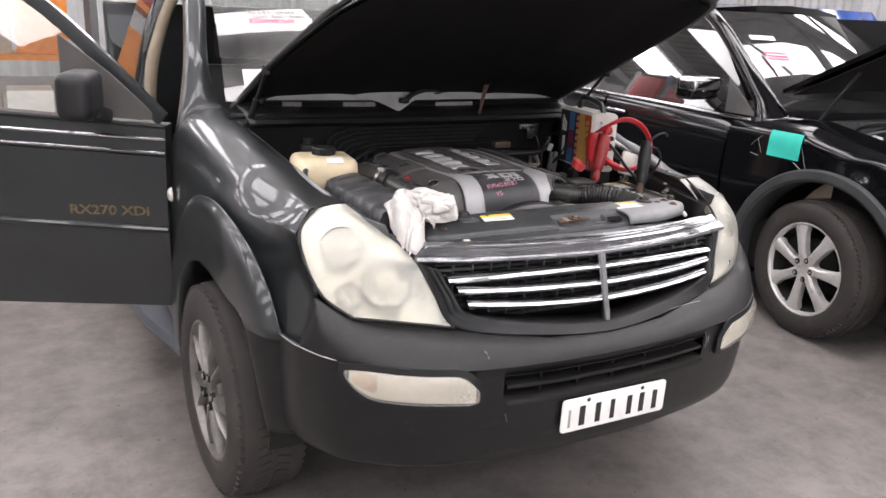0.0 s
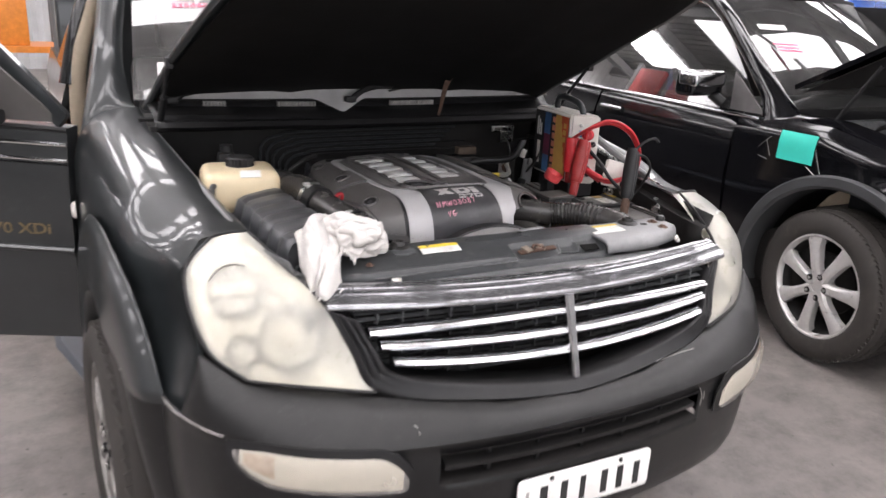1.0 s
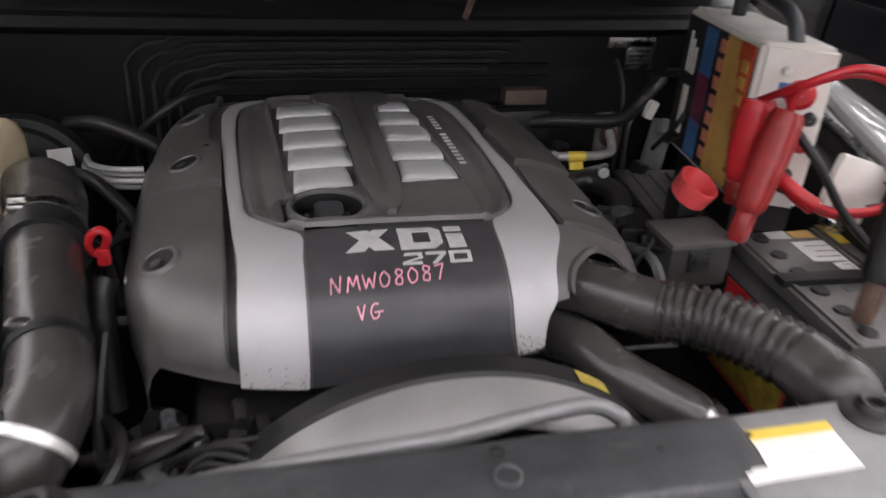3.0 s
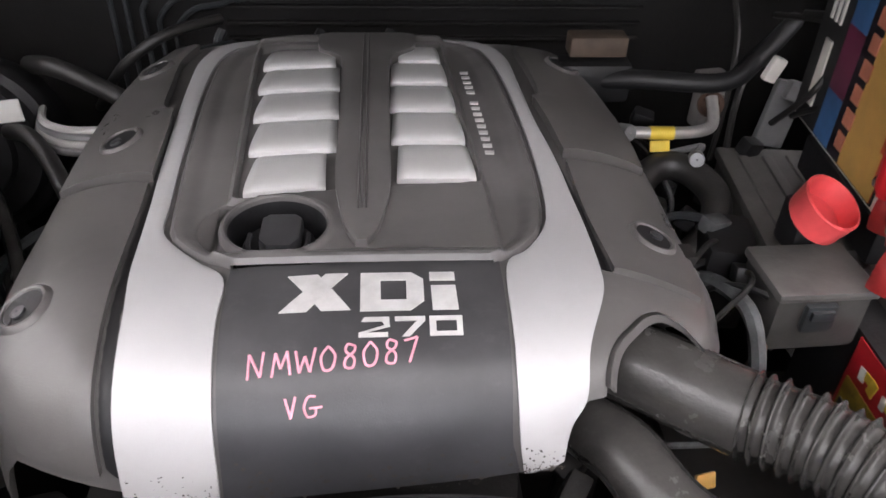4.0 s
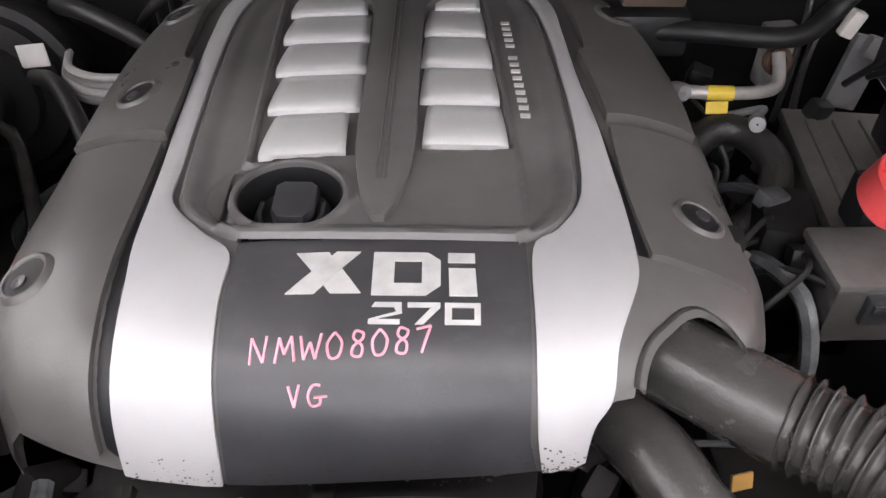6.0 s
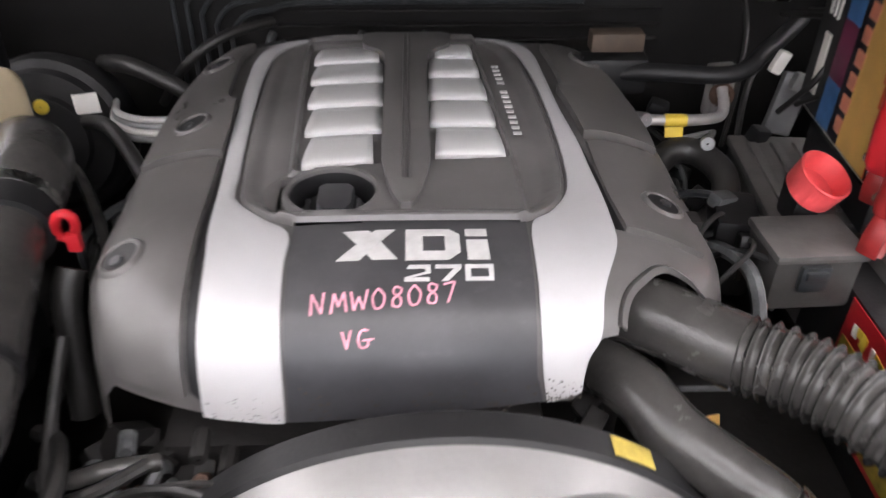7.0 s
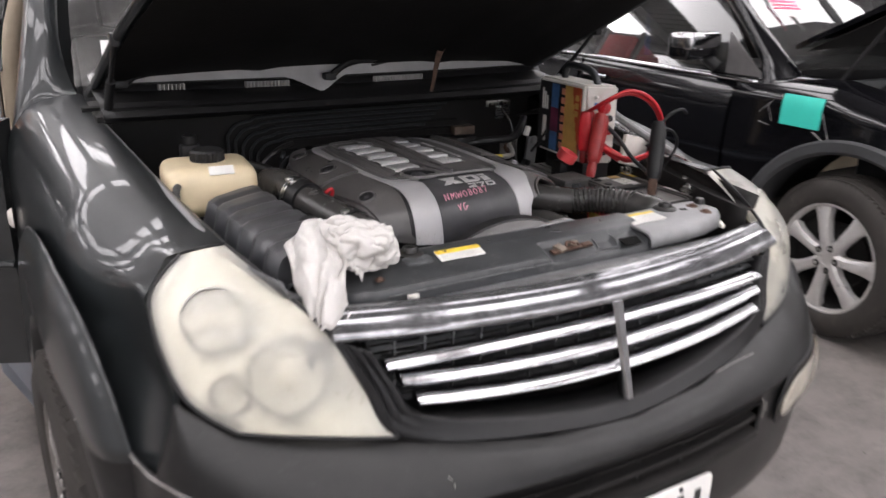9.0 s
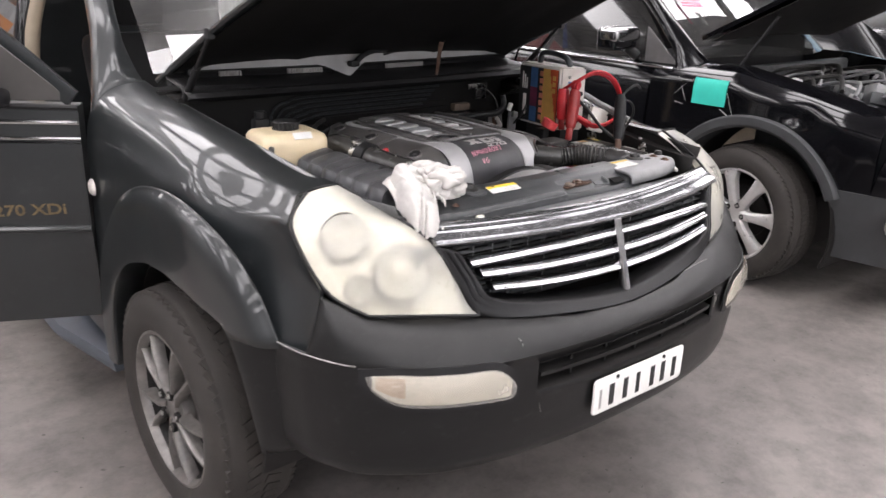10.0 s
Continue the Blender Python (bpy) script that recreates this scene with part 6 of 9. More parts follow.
def cov(x, s, out=0.0):
    """A place on the cover: x across, s along its length from the front edge, out above it."""
    y, z = lerp(s, CS, [p.x for p in CP]), lerp(s, CS, [p.y for p in CP])
    y1, z1 = lerp(s + 0.004, CS, [p.x for p in CP]), lerp(s + 0.004, CS, [p.y for p in CP])
    y0, z0 = lerp(s - 0.004, CS, [p.x for p in CP]), lerp(s - 0.004, CS, [p.y for p in CP])
    d = Vector((0, y1 - y0, z1 - z0)).normalized()
    nrm = Vector((0, -d.z, d.y))
    e = abs(x - XC)
    drop = 0.10 * e * e + 2.2 * max(0.0, e - 0.17) ** 2
    return Vector((x, y, z)) + nrm * (out - drop)


def cover_half(s, sgn):
    """Half the cover's width beside its middle line, each side with its own outline."""
    y = lerp(s, CS, [p.x for p in CP])
    if sgn < 0:
        return lerp(y, (0.42, 0.47, 0.52, 0.60, 0.72, 0.86, 0.95, 1.02, 1.062), (0.248, 0.258, 0.272, 0.284, 0.292, 0.294, 0.278, 0.235, 0.18))
    return lerp(y, (0.42, 0.47, 0.50, 0.57, 0.74, 0.86, 0.95, 1.02, 1.062), (0.248, 0.254, 0.268, 0.284, 0.286, 0.280, 0.268, 0.235, 0.18))


def cut(x):
    """Where the shell starts, so that the duct can leave at its corner."""
    if x < 0.1:
        return lerp(x, (-0.31, -0.25, -0.21, -0.17, -0.125, 0.1), (0.086, 0.070, 0.060, 0.051, 0.045, 0.062))
    return lerp(x, (0.119, 0.1265, 0.130, 0.1408, 0.1555, 0.158, 0.1625, 0.169, 0.1775, 0.19, 0.2034, 0.2172, 0.2291, 0.243, 0.252, 0.262), (0.062, 0.070, 0.099, 0.119, 0.122, 0.1447, 0.158, 0.1675, 0.1755, 0.187, 0.1918, 0.1855, 0.1733, 0.15, 0.13, 0.115))


bm = BM()
rings = []
NS = 120
for j in range(NS + 1):
    s = CL * j / NS
    def side_wall(sgn, seq):
        p = cov(XC + sgn * cover_half(s, sgn), max(s, cut(XC + sgn * cover_half(s, sgn))))
        return [p + Vector((sgn * min(q, 0.02) * 0.75, 0, -q)) for q in seq]
    ring = side_wall(-1, (0.085, 0.055, 0.032, 0.012, 0.004))
    for i in range(65):
        t = -1 + i / 14 if i < 21 else 0.43 + 0.57 * (i - 20) / 44
        x = XC + cover_half(s, t) * t
        ring.append(cov(x, max(s, cut(x))))
    rings.append(ring + side_wall(1, (0.004, 0.012, 0.024, 0.040)))
bridge(bm, rings, False, False)
bmesh.ops.remove_doubles(bm, verts=bm.verts, dist=1e-6)
bmesh.ops.dissolve_degenerate(bm, edges=bm.edges, dist=1e-6)
bmesh.ops.delete(bm, geom=[v for v in bm.verts if math.hypot(v.co.x + 0.090, v.co.y - 0.604) < 0.047 and v.co.z > 1.0], context='VERTS')
shell = part("cover_shell", bm, COVERG, ecover, "grey plastic cover shell")


def cover_patch(name, pairs, out, thick, material, parent, label="", n=6, m=5):
    """A raised patch between two edges, each given as (x, y) on the cover; y below 0.2 counts as a length from the front edge."""
    def conv(p):
        return Vector((p[0], p[1] if p[1] < 0.2 else cov_s(p[1]), 0))
    A = smooth_path([conv(a) for a, b in pairs], n)
    B = smooth_path([conv(b) for a, b in pairs], n)
    bm = BM()
    top, low = [], []
    for a, b in zip(A, B):
        rt = []
        for k in range(m + 1):
            q = a.lerp(b, k / m)
            e = 0.0015 if k in (0, m) else 0.0
            rt.append(cov(q.x, q.y, out + thick - e))
        top.append(rt)
        low.append([cov(a.lerp(b, k / m).x, a.lerp(b, k / m).y, out - 0.004) for k in range(m + 1)])
    va, vb = bridge(bm, top, False, False), bridge(bm, low, False, False)
    for i in range(len(va) - 1):
        for c in (0, m):
            bm.faces.new((va[i][c], va[i + 1][c], vb[i + 1][c], vb[i][c]))
    for j in range(m):
        for r in (0, len(va) - 1):
            bm.faces.new((va[r][j], va[r][j + 1], vb[r][j + 1], vb[r][j]))
    return part(name, bm, material, parent, label)


# outline of the centre tray: its width at each place along the cover
TRAY_Y = (0.553, 0.565, 0.577, 0.591, 0.607, 0.640, 0.700, 0.780, 0.860, 0.930, 0.975, 1.005, 1.025)
TRAY_L = (-0.120, -0.146, -0.160, -0.172, -0.178, -0.182, -0.187, -0.191, -0.194, -0.194, -0.186, -0.166, -0.120)
TRAY_R = (0.082, 0.104, 0.116, 0.125, 0.131, 0.136, 0.139, 0.137, 0.133, 0.128, 0.120, 0.104, 0.070)
band = [((-0.192, 0.054), (-0.125, 0.046)), ((-0.192, 0.074), (-0.124, 0.070)), ((-0.192, 0.11), (-0.124, 0.11)), ((-0.190, 0.50), (-0.124, 0.50)), ((-0.194, 0.54), (-0.124, 0.540)),
        ((-0.196, 0.56), (-0.150, 0.564)), ((-0.199, 0.60), (-0.181, 0.602)), ((-0.203, 0.65), (-0.186, 0.65)), ((-0.207, 0.70), (-0.190, 0.70)), ((-0.213, 0.80), (-0.195, 0.80)),
        ((-0.217, 0.89), (-0.198, 0.89)), ((-0.216, 0.97), (-0.193, 0.965)), ((-0.190, 1.025), (-0.172, 1.005)), ((-0.11, 1.046), (-0.11, 1.030)), ((-0.02, 1.050), (-0.02, 1.034)), ((0.06, 1.046), (0.06, 1.030)),
        ((0.120, 1.025), (0.108, 1.005)), ((0.146, 0.97), (0.125, 0.965)), ((0.151, 0.89), (0.135, 0.89)), ((0.155, 0.80), (0.140, 0.80)), ((0.163, 0.72), (0.142, 0.72)), ((0.166, 0.65), (0.140, 0.65)), ((0.167, 0.60), (0.132, 0.605)),
        ((0.166, 0.55), (0.112, 0.570)), ((0.163, 0.52), (0.092, 0.548)), ((0.1455, 0.16), (0.090, 0.16)), ((0.1408, 0.122), (0.091, 0.12)), ((0.1295, 0.100), (0.093, 0.09)), ((0.126, 0.072), (0.097, 0.063))]
cover_patch("silver_band", band, 0.0, 0.0045, SILVER, ecover, "satin silver band", 5)
cover_patch("front_panel", [((-0.122, 0.046), (0.094, 0.063)), ((-0.121, 0.08), (0.090, 0.08)), ((-0.121, 0.10), (0.087, 0.10)), ((-0.121, 0.50), (0.087, 0.50)), ((-0.120, 0.552), (0.087, 0.556))], 0.0, 0.0028, COVER, ecover, "dark front panel with lettering", 5, 8)
# the tray: a raised rim, a shallow valley inside it, two sunk windows for the louvres and the bowl of the oil cap
CAPX, CAPY = -0.090, 0.604


def tray_height(x, y, xl, xr):
    d = min(x - xl, xr - x, (y - 0.551) * 1.4, (1.030 - y) * 1.2)
    h = 0.0055 * soft_step(d / 0.004) - 0.005 * soft_step((d - 0.008) / 0.016)
    rail_l, rail_r = lerp(y, (0.65, 0.96), (-0.133, -0.150)), lerp(y, (0.65, 0.96), (0.087, 0.069))
    inner = soft_step((x - rail_l) / 0.006 + 1) * soft_step((rail_r - x) / 0.006 + 1)
    h += 0.0058 * inner
    win = soft_step((x - rail_l) / 0.003) * soft_step((rail_r - x) / 0.003) * soft_step((y - lerp(x, (-0.13, 0.08), (0.652, 0.672))) / 0.004) * soft_step((1.0 - y) / 0.02)
    h -= 0.0075 * win
    r = math.hypot(x - CAPX, y - CAPY)
    r2 = math.hypot(x - CAPX + 0.018, y - CAPY - 0.006)
    h -= 0.007 * soft_step((0.049 - r2) / 0.006) * soft_step((CAPX - 0.02 - x) / 0.01)
    h += 0.0025 * math.exp(-((r - 0.0445) / 0.003) ** 2)
    return h


bm = BM()
rows = []
for j in range(211):
    y = 0.551 + 0.479 * j / 210
    xl, xr = lerp(y, TRAY_Y, TRAY_L), lerp(y, TRAY_Y, TRAY_R)
    s = cov_s(y)
    row = []
    for i in range(151):
        x = xl + (xr - xl) * i / 150
        row.append(cov(x, s, tray_height(x, y, xl, xr)))
    rows.append([cov(xl, s, -0.006)] + row + [cov(xr, s, -0.006)])
bridge(bm, rows, False, False)
bmesh.ops.delete(bm, geom=[v for v in bm.verts if math.hypot(v.co.x - CAPX, v.co.y - CAPY) < 0.0400], context='VERTS')
tray = part("centre_tray", bm, COVERT, ecover, "dark raised centre tray")
# side shoulders, raised behind a step, their inner edge set back further on
for pairs in ([((-0.306, 0.712), (-0.211, 0.693)), ((-0.308, 0.76), (-0.213, 0.76)), ((-0.309, 0.80), (-0.216, 0.800)), ((-0.309, 0.824), (-0.218, 0.820)), ((-0.308, 0.836), (-0.230, 0.832)), ((-0.305, 0.89), (-0.234, 0.89)), ((-0.290, 0.96), (-0.237, 0.955)), ((-0.262, 1.01), (-0.226, 1.005))],
              [((0.172, 0.728), (0.258, 0.735)), ((0.168, 0.78), (0.260, 0.78)), ((0.162, 0.828), (0.257, 0.83)), ((0.160, 0.842), (0.256, 0.842)), ((0.168, 0.856), (0.253, 0.856)), ((0.166, 0.92), (0.242, 0.92)), ((0.160, 0.985), (0.216, 0.985))]):
    cover_patch("shoulder_panel", pairs, 0.0, 0.012, COVERG, ecover, "", 5, 6)
# lower side panels, proud of the silver band
cover_patch("side_panel", [((-0.262, 0.09), (-0.204, 0.075)), ((-0.268, 0.12), (-0.2045, 0.12)), ((-0.284, 0.50), (-0.203, 0.50)), ((-0.298, 0.60), (-0.207, 0.60)), ((-0.304, 0.702), (-0.212, 0.683))], 0.0, 0.008, COVERG, ecover, "", 6, 8)
cover_patch("side_panel", [((0.177, 0.545), (0.248, 0.53)), ((0.173, 0.60), (0.260, 0.59)), ((0.172, 0.65), (0.261, 0.65)), ((0.173, 0.715), (0.259, 0.724))], 0.0, 0.007, COVERG, ecover, "", 6, 8)
# black strips painting the shade in the gaps between the silver band and the side panels
cover_patch("groove_shade", [((-0.2035, 0.08), (-0.1905, 0.066)), ((-0.204, 0.12), (-0.191, 0.12)), ((-0.203, 0.50), (-0.189, 0.50)), ((-0.207, 0.60), (-0.198, 0.60)), ((-0.212, 0.69), (-0.205, 0.69)), ((-0.218, 0.80), (-0.212, 0.80))], -0.0005, 0.0012, BLACK, ecover, "", 5, 3)
cover_patch("groove_shade", [((0.166, 0.548), (0.178, 0.545)), ((0.166, 0.60), (0.174, 0.60)), ((0.165, 0.65), (0.173, 0.65)), ((0.162, 0.72), (0.1665, 0.72)), ((0.155, 0.80), (0.158, 0.80))], -0.0005, 0.0012, BLACK, ecover, "", 5, 3)
# louvres: flat slats, each with its front edge over the one before
for col in (-1, 1):
    for r in range(5):
        y0 = (0.659 if col < 0 else 0.678) + 0.0695 * r - 0.0008 * r * r
        if col < 0:
            x0, x1 = (-0.126, -0.130, -0.134, -0.137, -0.139)[r], (-0.054, -0.0465, -0.0475, -0.049, -0.056)[r]
        else:
            x0, x1 = (0.009, 0.005, 0.0045, 0.006, 0.016)[r], (0.082, 0.078, 0.074, 0.070, 0.066)[r]
        bm = BM()
        s0, s1 = cov_s(y0), cov_s(y0 + 0.0685)
        rows = []
        for t, h in ((0.0, -0.003), (0.0, 0.0015), (0.008, 0.0052), (0.04, 0.0070), (0.14, 0.0082), (0.4, 0.0074), (0.75, 0.0042), (1.0, 0.0010)):
            s = s0 + (s1 - s0) * t
            skew = 0.006 if col < 0 else 0.0
            rows.append([cov(x0 + (x1 - x0) * i / 8 + (0.003 * t if i == 0 else (-0.003 * t if i == 8 else 0)), s + skew * i / 8, h - (0.0016 if i in (0, 8) else 0)) for i in range(9)])
        bridge(bm, rows, False, False)
        ob = part("louvre", bm, LOUVRE, tray, "silver louvre")
        md = ob.modifiers.new("thickness", 'SOLIDIFY')
        md.thickness, md.offset = 0.002, -1
# spine with its groove, pointed end and wide head
cover_patch("spine", [((-0.025, 0.570), (-0.016, 0.570)), ((-0.034, 0.592), (-0.007, 0.592)), ((-0.041, 0.63), (0.000, 0.63)), ((-0.046, 0.68), (0.004, 0.68)), ((-0.046, 0.80), (0.004, 0.80)), ((-0.048, 0.915), (0.006, 0.915)), ((-0.054, 0.945), (0.012, 0.945)), ((-0.074, 0.968), (0.032, 0.968)), ((-0.080, 0.99), (0.038, 0.99)), ((-0.080, 1.028), (0.038, 1.028))], 0.004, 0.0095, COVERT, tray, "", 5, 8)
bm = BM()
for side in (-1, 1):
    rows = [[cov(-0.021 + side * w, cov_s(0.615 + 0.40 * j / 12), o) for w, o in ((0.0012, 0.0128), (0.0022, 0.0150), (0.0034, 0.0152), (0.0044, 0.0132))] for j in range(13)]
    bridge(bm, rows, False, False)
part("spine_rib", bm, COVERG, tray)
# oil filler cap in its bowl
OC = cov(CAPX, cov_s(CAPY), -0.014)
# the bowl's deep shadow is put into its black colour
bm = BM()
lathe(bm, ((0.0405, 0.0195), (0.0395, 0.0120), (0.0385, -0.002), (0.0375, -0.012), (0.030, -0.0130)), Matrix.Translation(OC), 44)
part("cap_bowl", bm, BLACK, tray, "deep bowl round the oil cap, blackened for its shadow")
bm = BM()
lathe(bm, ((0.0475, 0.0170), (0.0462, 0.0205), (0.0445, 0.0232), (0.0425, 0.0236), (0.0408, 0.0222), (0.0402, 0.0180)), Matrix.Translation(OC), 48)
part("bowl_rim", bm, COVERT, tray)
bm = BM()
lathe(bm, ((0.031, -0.012), (0.0305, 0.000), (0.0285, 0.0030), (0.022, 0.0035), (0.001, 0.0035)), Matrix.Translation(OC), 36)
cap = part("oil_cap", bm, BLACK, tray, "black oil filler cap")
bm = BM()
prism(bm, [(-0.017, 0.016), (-0.011, 0.022), (0.011, 0.022), (0.017, 0.016), (0.0165, -0.014), (0.010, -0.024), (-0.010, -0.024), (-0.0165, -0.014)], 0.0, 0.013, Matrix.Translation(OC + Vector((0.002, 0.003, 0.003))), 0.004)
part("cap_grip", bm, COVER, cap)
for side in (-1, 1):
    bm = BM()
    tube(bm, [OC + Vector((side * 0.020, -0.020, 0.0075)), OC + Vector((side * 0.024, -0.010, 0.0075)), OC + Vector((side * 0.024, 0.006, 0.0075))], 0.0022, 6)
    part("cap_ridge", bm, COVER, cap)
# screw dimples: a soft lip round a flat black disc, the well's shade painted
for x, y in ((-0.259, 0.768), (-0.268, 0.526), (0.227, 0.602), (-0.265, 0.945), (0.214, 0.945)):
    c = cov(x, cov_s(y), 0.0082 if y < 0.55 else 0.0072 if y < 0.65 else 0.0122)
    bm = BM()
    sd = cov_s(y)
    up = (cov(x + 0.006, sd) - cov(x - 0.006, sd)).cross(cov(x, sd + 0.006) - cov(x, sd - 0.006)).normalized()
    m = Matrix.Translation(c) @ up.to_track_quat('Z', 'Y').to_matrix().to_4x4()
    lathe(bm, ((0.024, -0.003), (0.022, 0.0010), (0.0195, 0.0026), (0.0175, 0.0022), (0.016, -0.0005), (0.015, -0.003)), m, 28)
    dm = part("screw_dimple", bm, COVERG, shell)
    bm = BM()
    lathe(bm, ((0.0165, 0.0008), (0.012, 0.0002), (0.001, 0.0002)), m, 20)
    part("dimple_shade", bm, BLACK, dm)
    bm = BM()
    lathe(bm, ((0.006, 0.0004), (0.006, 0.0022), (0.004, 0.0026), (0.001, 0.0026)), m @ Matrix.Translation((0.003, -0.004, 0)), 12)
    part("dimple_screw", bm, COVER, dm)


def slab(name, polys, out=0.0026, thick=0.001):
    """Raised flat shapes on the cover; each a ring of (x, y) corners, fanned about its middle by quads."""
    for ring in polys:
        bm = BM()
        pts = []
        for (xa, ya), (xb, yb) in zip(ring, ring[1:] + ring[:1]):
            for k in range(4):
                pts.append((xa + (xb - xa) * k / 4, ya + (yb - ya) * k / 4))
        lo = [bm.verts.new(cov(x, y, out)) for x, y in pts]
        hi = [bm.verts.new(cov(x, y, out + thick)) for x, y in pts]
        n = len(pts)
        for k in range(n):
            bm.faces.new((lo[k], lo[(k + 1) % n], hi[(k + 1) % n], hi[k]))
        f = bm.faces.new(hi)
        bmesh.ops.triangulate(bm, faces=[f])
        part(name, bm, LETTER, ecover, "pale silver raised lettering")


B0, T0 = cov_s(0.5045), cov_s(0.5405)
HL = T0 - B0
# the letters X, D, i in heavy upright slabs
slab("letter", [[(-0.0755, T0 - 0.05 * HL), (-0.0490, B0 + 0.03 * HL), (-0.0280, B0 + 0.04 * HL), (-0.0530, T0 - 0.01 * HL)]])
slab("letter", [[(-0.0795, B0), (-0.0600, B0 + 0.01 * HL), (-0.0305, T0), (-0.0470, T0)]], 0.0028)
slab("letter", [[(-0.021, B0), (-0.006, B0), (-0.006, T0), (-0.021, T0)], [(-0.006, B0), (0.016, B0), (0.026, B0 + 0.22 * HL), (0.013, B0 + 0.26 * HL), (-0.006, B0 + 0.26 * HL)],
                [(-0.006, B0 + 0.78 * HL), (0.013, B0 + 0.78 * HL), (0.026, B0 + 0.80 * HL), (0.017, T0), (-0.006, T0)], [(0.013, B0 + 0.26 * HL), (0.026, B0 + 0.22 * HL), (0.026, B0 + 0.80 * HL), (0.013, B0 + 0.78 * HL)]])
slab("letter", [[(0.032, B0), (0.051, B0), (0.050, B0 + 0.62 * HL), (0.0315, B0 + 0.62 * HL)], [(0.031, B0 + 0.76 * HL), (0.050, B0 + 0.76 * HL), (0.050, T0), (0.031, T0)]])
B1, T1 = cov_s(0.4855), cov_s(0.4995)
HN1, q1 = T1 - B1, 0.0034
slab("number", [[(-0.020, T1 - q1), (0.0, T1 - q1), (0.0, T1), (-0.018, T1)], [(-0.003, B1 + 0.5 * HN1), (0.0005, B1 + 0.5 * HN1), (0.0, T1 - q1), (-0.005, T1 - q1)], [(-0.022, B1 + q1), (-0.017, B1 + q1), (0.0005, B1 + 0.5 * HN1), (-0.004, B1 + 0.56 * HN1)], [(-0.022, B1), (-0.001, B1), (-0.001, B1 + q1), (-0.022, B1 + q1)]])
slab("number", [[(0.004, T1 - q1), (0.026, T1 - q1), (0.026, T1), (0.004, T1)], [(0.009, B1), (0.0145, B1), (0.026, T1 - q1), (0.020, T1 - q1)]])
slab("number", [[(0.029, B1), (0.053, B1), (0.050, B1 + q1), (0.033, B1 + q1)], [(0.033, T1 - q1), (0.050, T1 - q1), (0.053, T1), (0.029, T1)], [(0.029, B1), (0.0338, B1 + q1), (0.0338, T1 - q1), (0.029, T1)], [(0.0488, B1 + q1), (0.053, B1), (0.053, T1), (0.0488, T1 - q1)]])


def stroke(pts, x0, s0, h, tilt):
    bm = BM()
    P2 = smooth_path([Vector((x, y, 0)) for x, y in pts], 6) if len(pts) > 2 else [Vector((*p, 0)) for p in pts]
    tube(bm, [cov(x0 + p.x * h, s0 + p.y * h + tilt * (x0 + p.x * h), 0.0030) for p in P2], 0.0010, 5, 1, False)
    return bm


GLY = {
    "N": [[(0, 0), (0.05, 1)], [(0.05, 1), (0.5, 0.05)], [(0.5, 0.05), (0.62, 1.05)]],
    "M": [[(0, 0), (0.15, 0.95)], [(0.15, 0.95), (0.36, 0.3)], [(0.36, 0.3), (0.62, 0.98)], [(0.62, 0.98), (0.75, 0.02)]],
    "W": [[(0, 0.95), (0.15, 0.05)], [(0.15, 0.05), (0.38, 0.7)], [(0.38, 0.7), (0.58, 0.05)], [(0.58, 0.05), (0.8, 1.0)]],
    "0": [[(0.3, 1), (0.02, 0.6), (0.12, 0.08), (0.45, 0.1), (0.58, 0.6), (0.3, 1)]],
    "8": [[(0.5, 0.9), (0.2, 1.0), (0.12, 0.72), (0.45, 0.42), (0.4, 0.05), (0.08, 0.1), (0.12, 0.42), (0.45, 0.68), (0.5, 0.9)]],
    "7": [[(0, 0.9), (0.55, 1.0)], [(0.55, 1.0), (0.2, 0.0)]],
    "V": [[(0, 0.95), (0.25, 0.0)], [(0.25, 0.0), (0.5, 1.0)]],
    "G": [[(0.6, 0.95), (0.25, 0.95), (0.05, 0.5), (0.2, 0.05), (0.55, 0.1), (0.6, 0.42)], [(0.3, 0.42), (0.9, 0.45)]],
}
def write(x, line, s0, h, tilt, label):
    for ch, adv in line:
        bm = BM()
        for st in GLY[ch]:
            b2 = stroke(st, x, s0, h, tilt)
            tmp = bpy.data.meshes.new("stroke")
            b2.to_mesh(tmp)
            bm.from_mesh(tmp)
            bpy.data.meshes.remove(tmp)
            b2.free()
        part("marker_character", bm, PINKW, ecover, label)
        x += adv


write(-0.099, (("N", 0.0165), ("M", 0.0165), ("W", 0.0175), ("0", 0.0155), ("8", 0.0142), ("0", 0.0150), ("8", 0.0142), ("7", 0.0142)), cov_s(0.4625) + 0.009, 0.0172, 0.08, "pink handwritten character")
write(-0.0735, (("V", 0.0125), ("G", 0.012)), cov_s(0.4475) + 0.003, 0.0148, 0.05, "pink handwritten character")
# maker's word as plain bars
for k in range(15):
    if k == 9:
        continue
    y0 = 0.722 + 0.0130 * k
    xa = 0.1035 - 0.0006 * k
    bm = BM()
    rows = [[cov(x, cov_s(y0 + 0.0062 * j / 2 + (0.003 if x > xa else 0.0)), 0.0046) for x in (xa - 0.0085, xa, xa + 0.0005)] for j in range(3)]
    sheet(bm, rows, 0.0010, (0, 0, 1))
    part("badge_bar", bm, LETTER, tray)
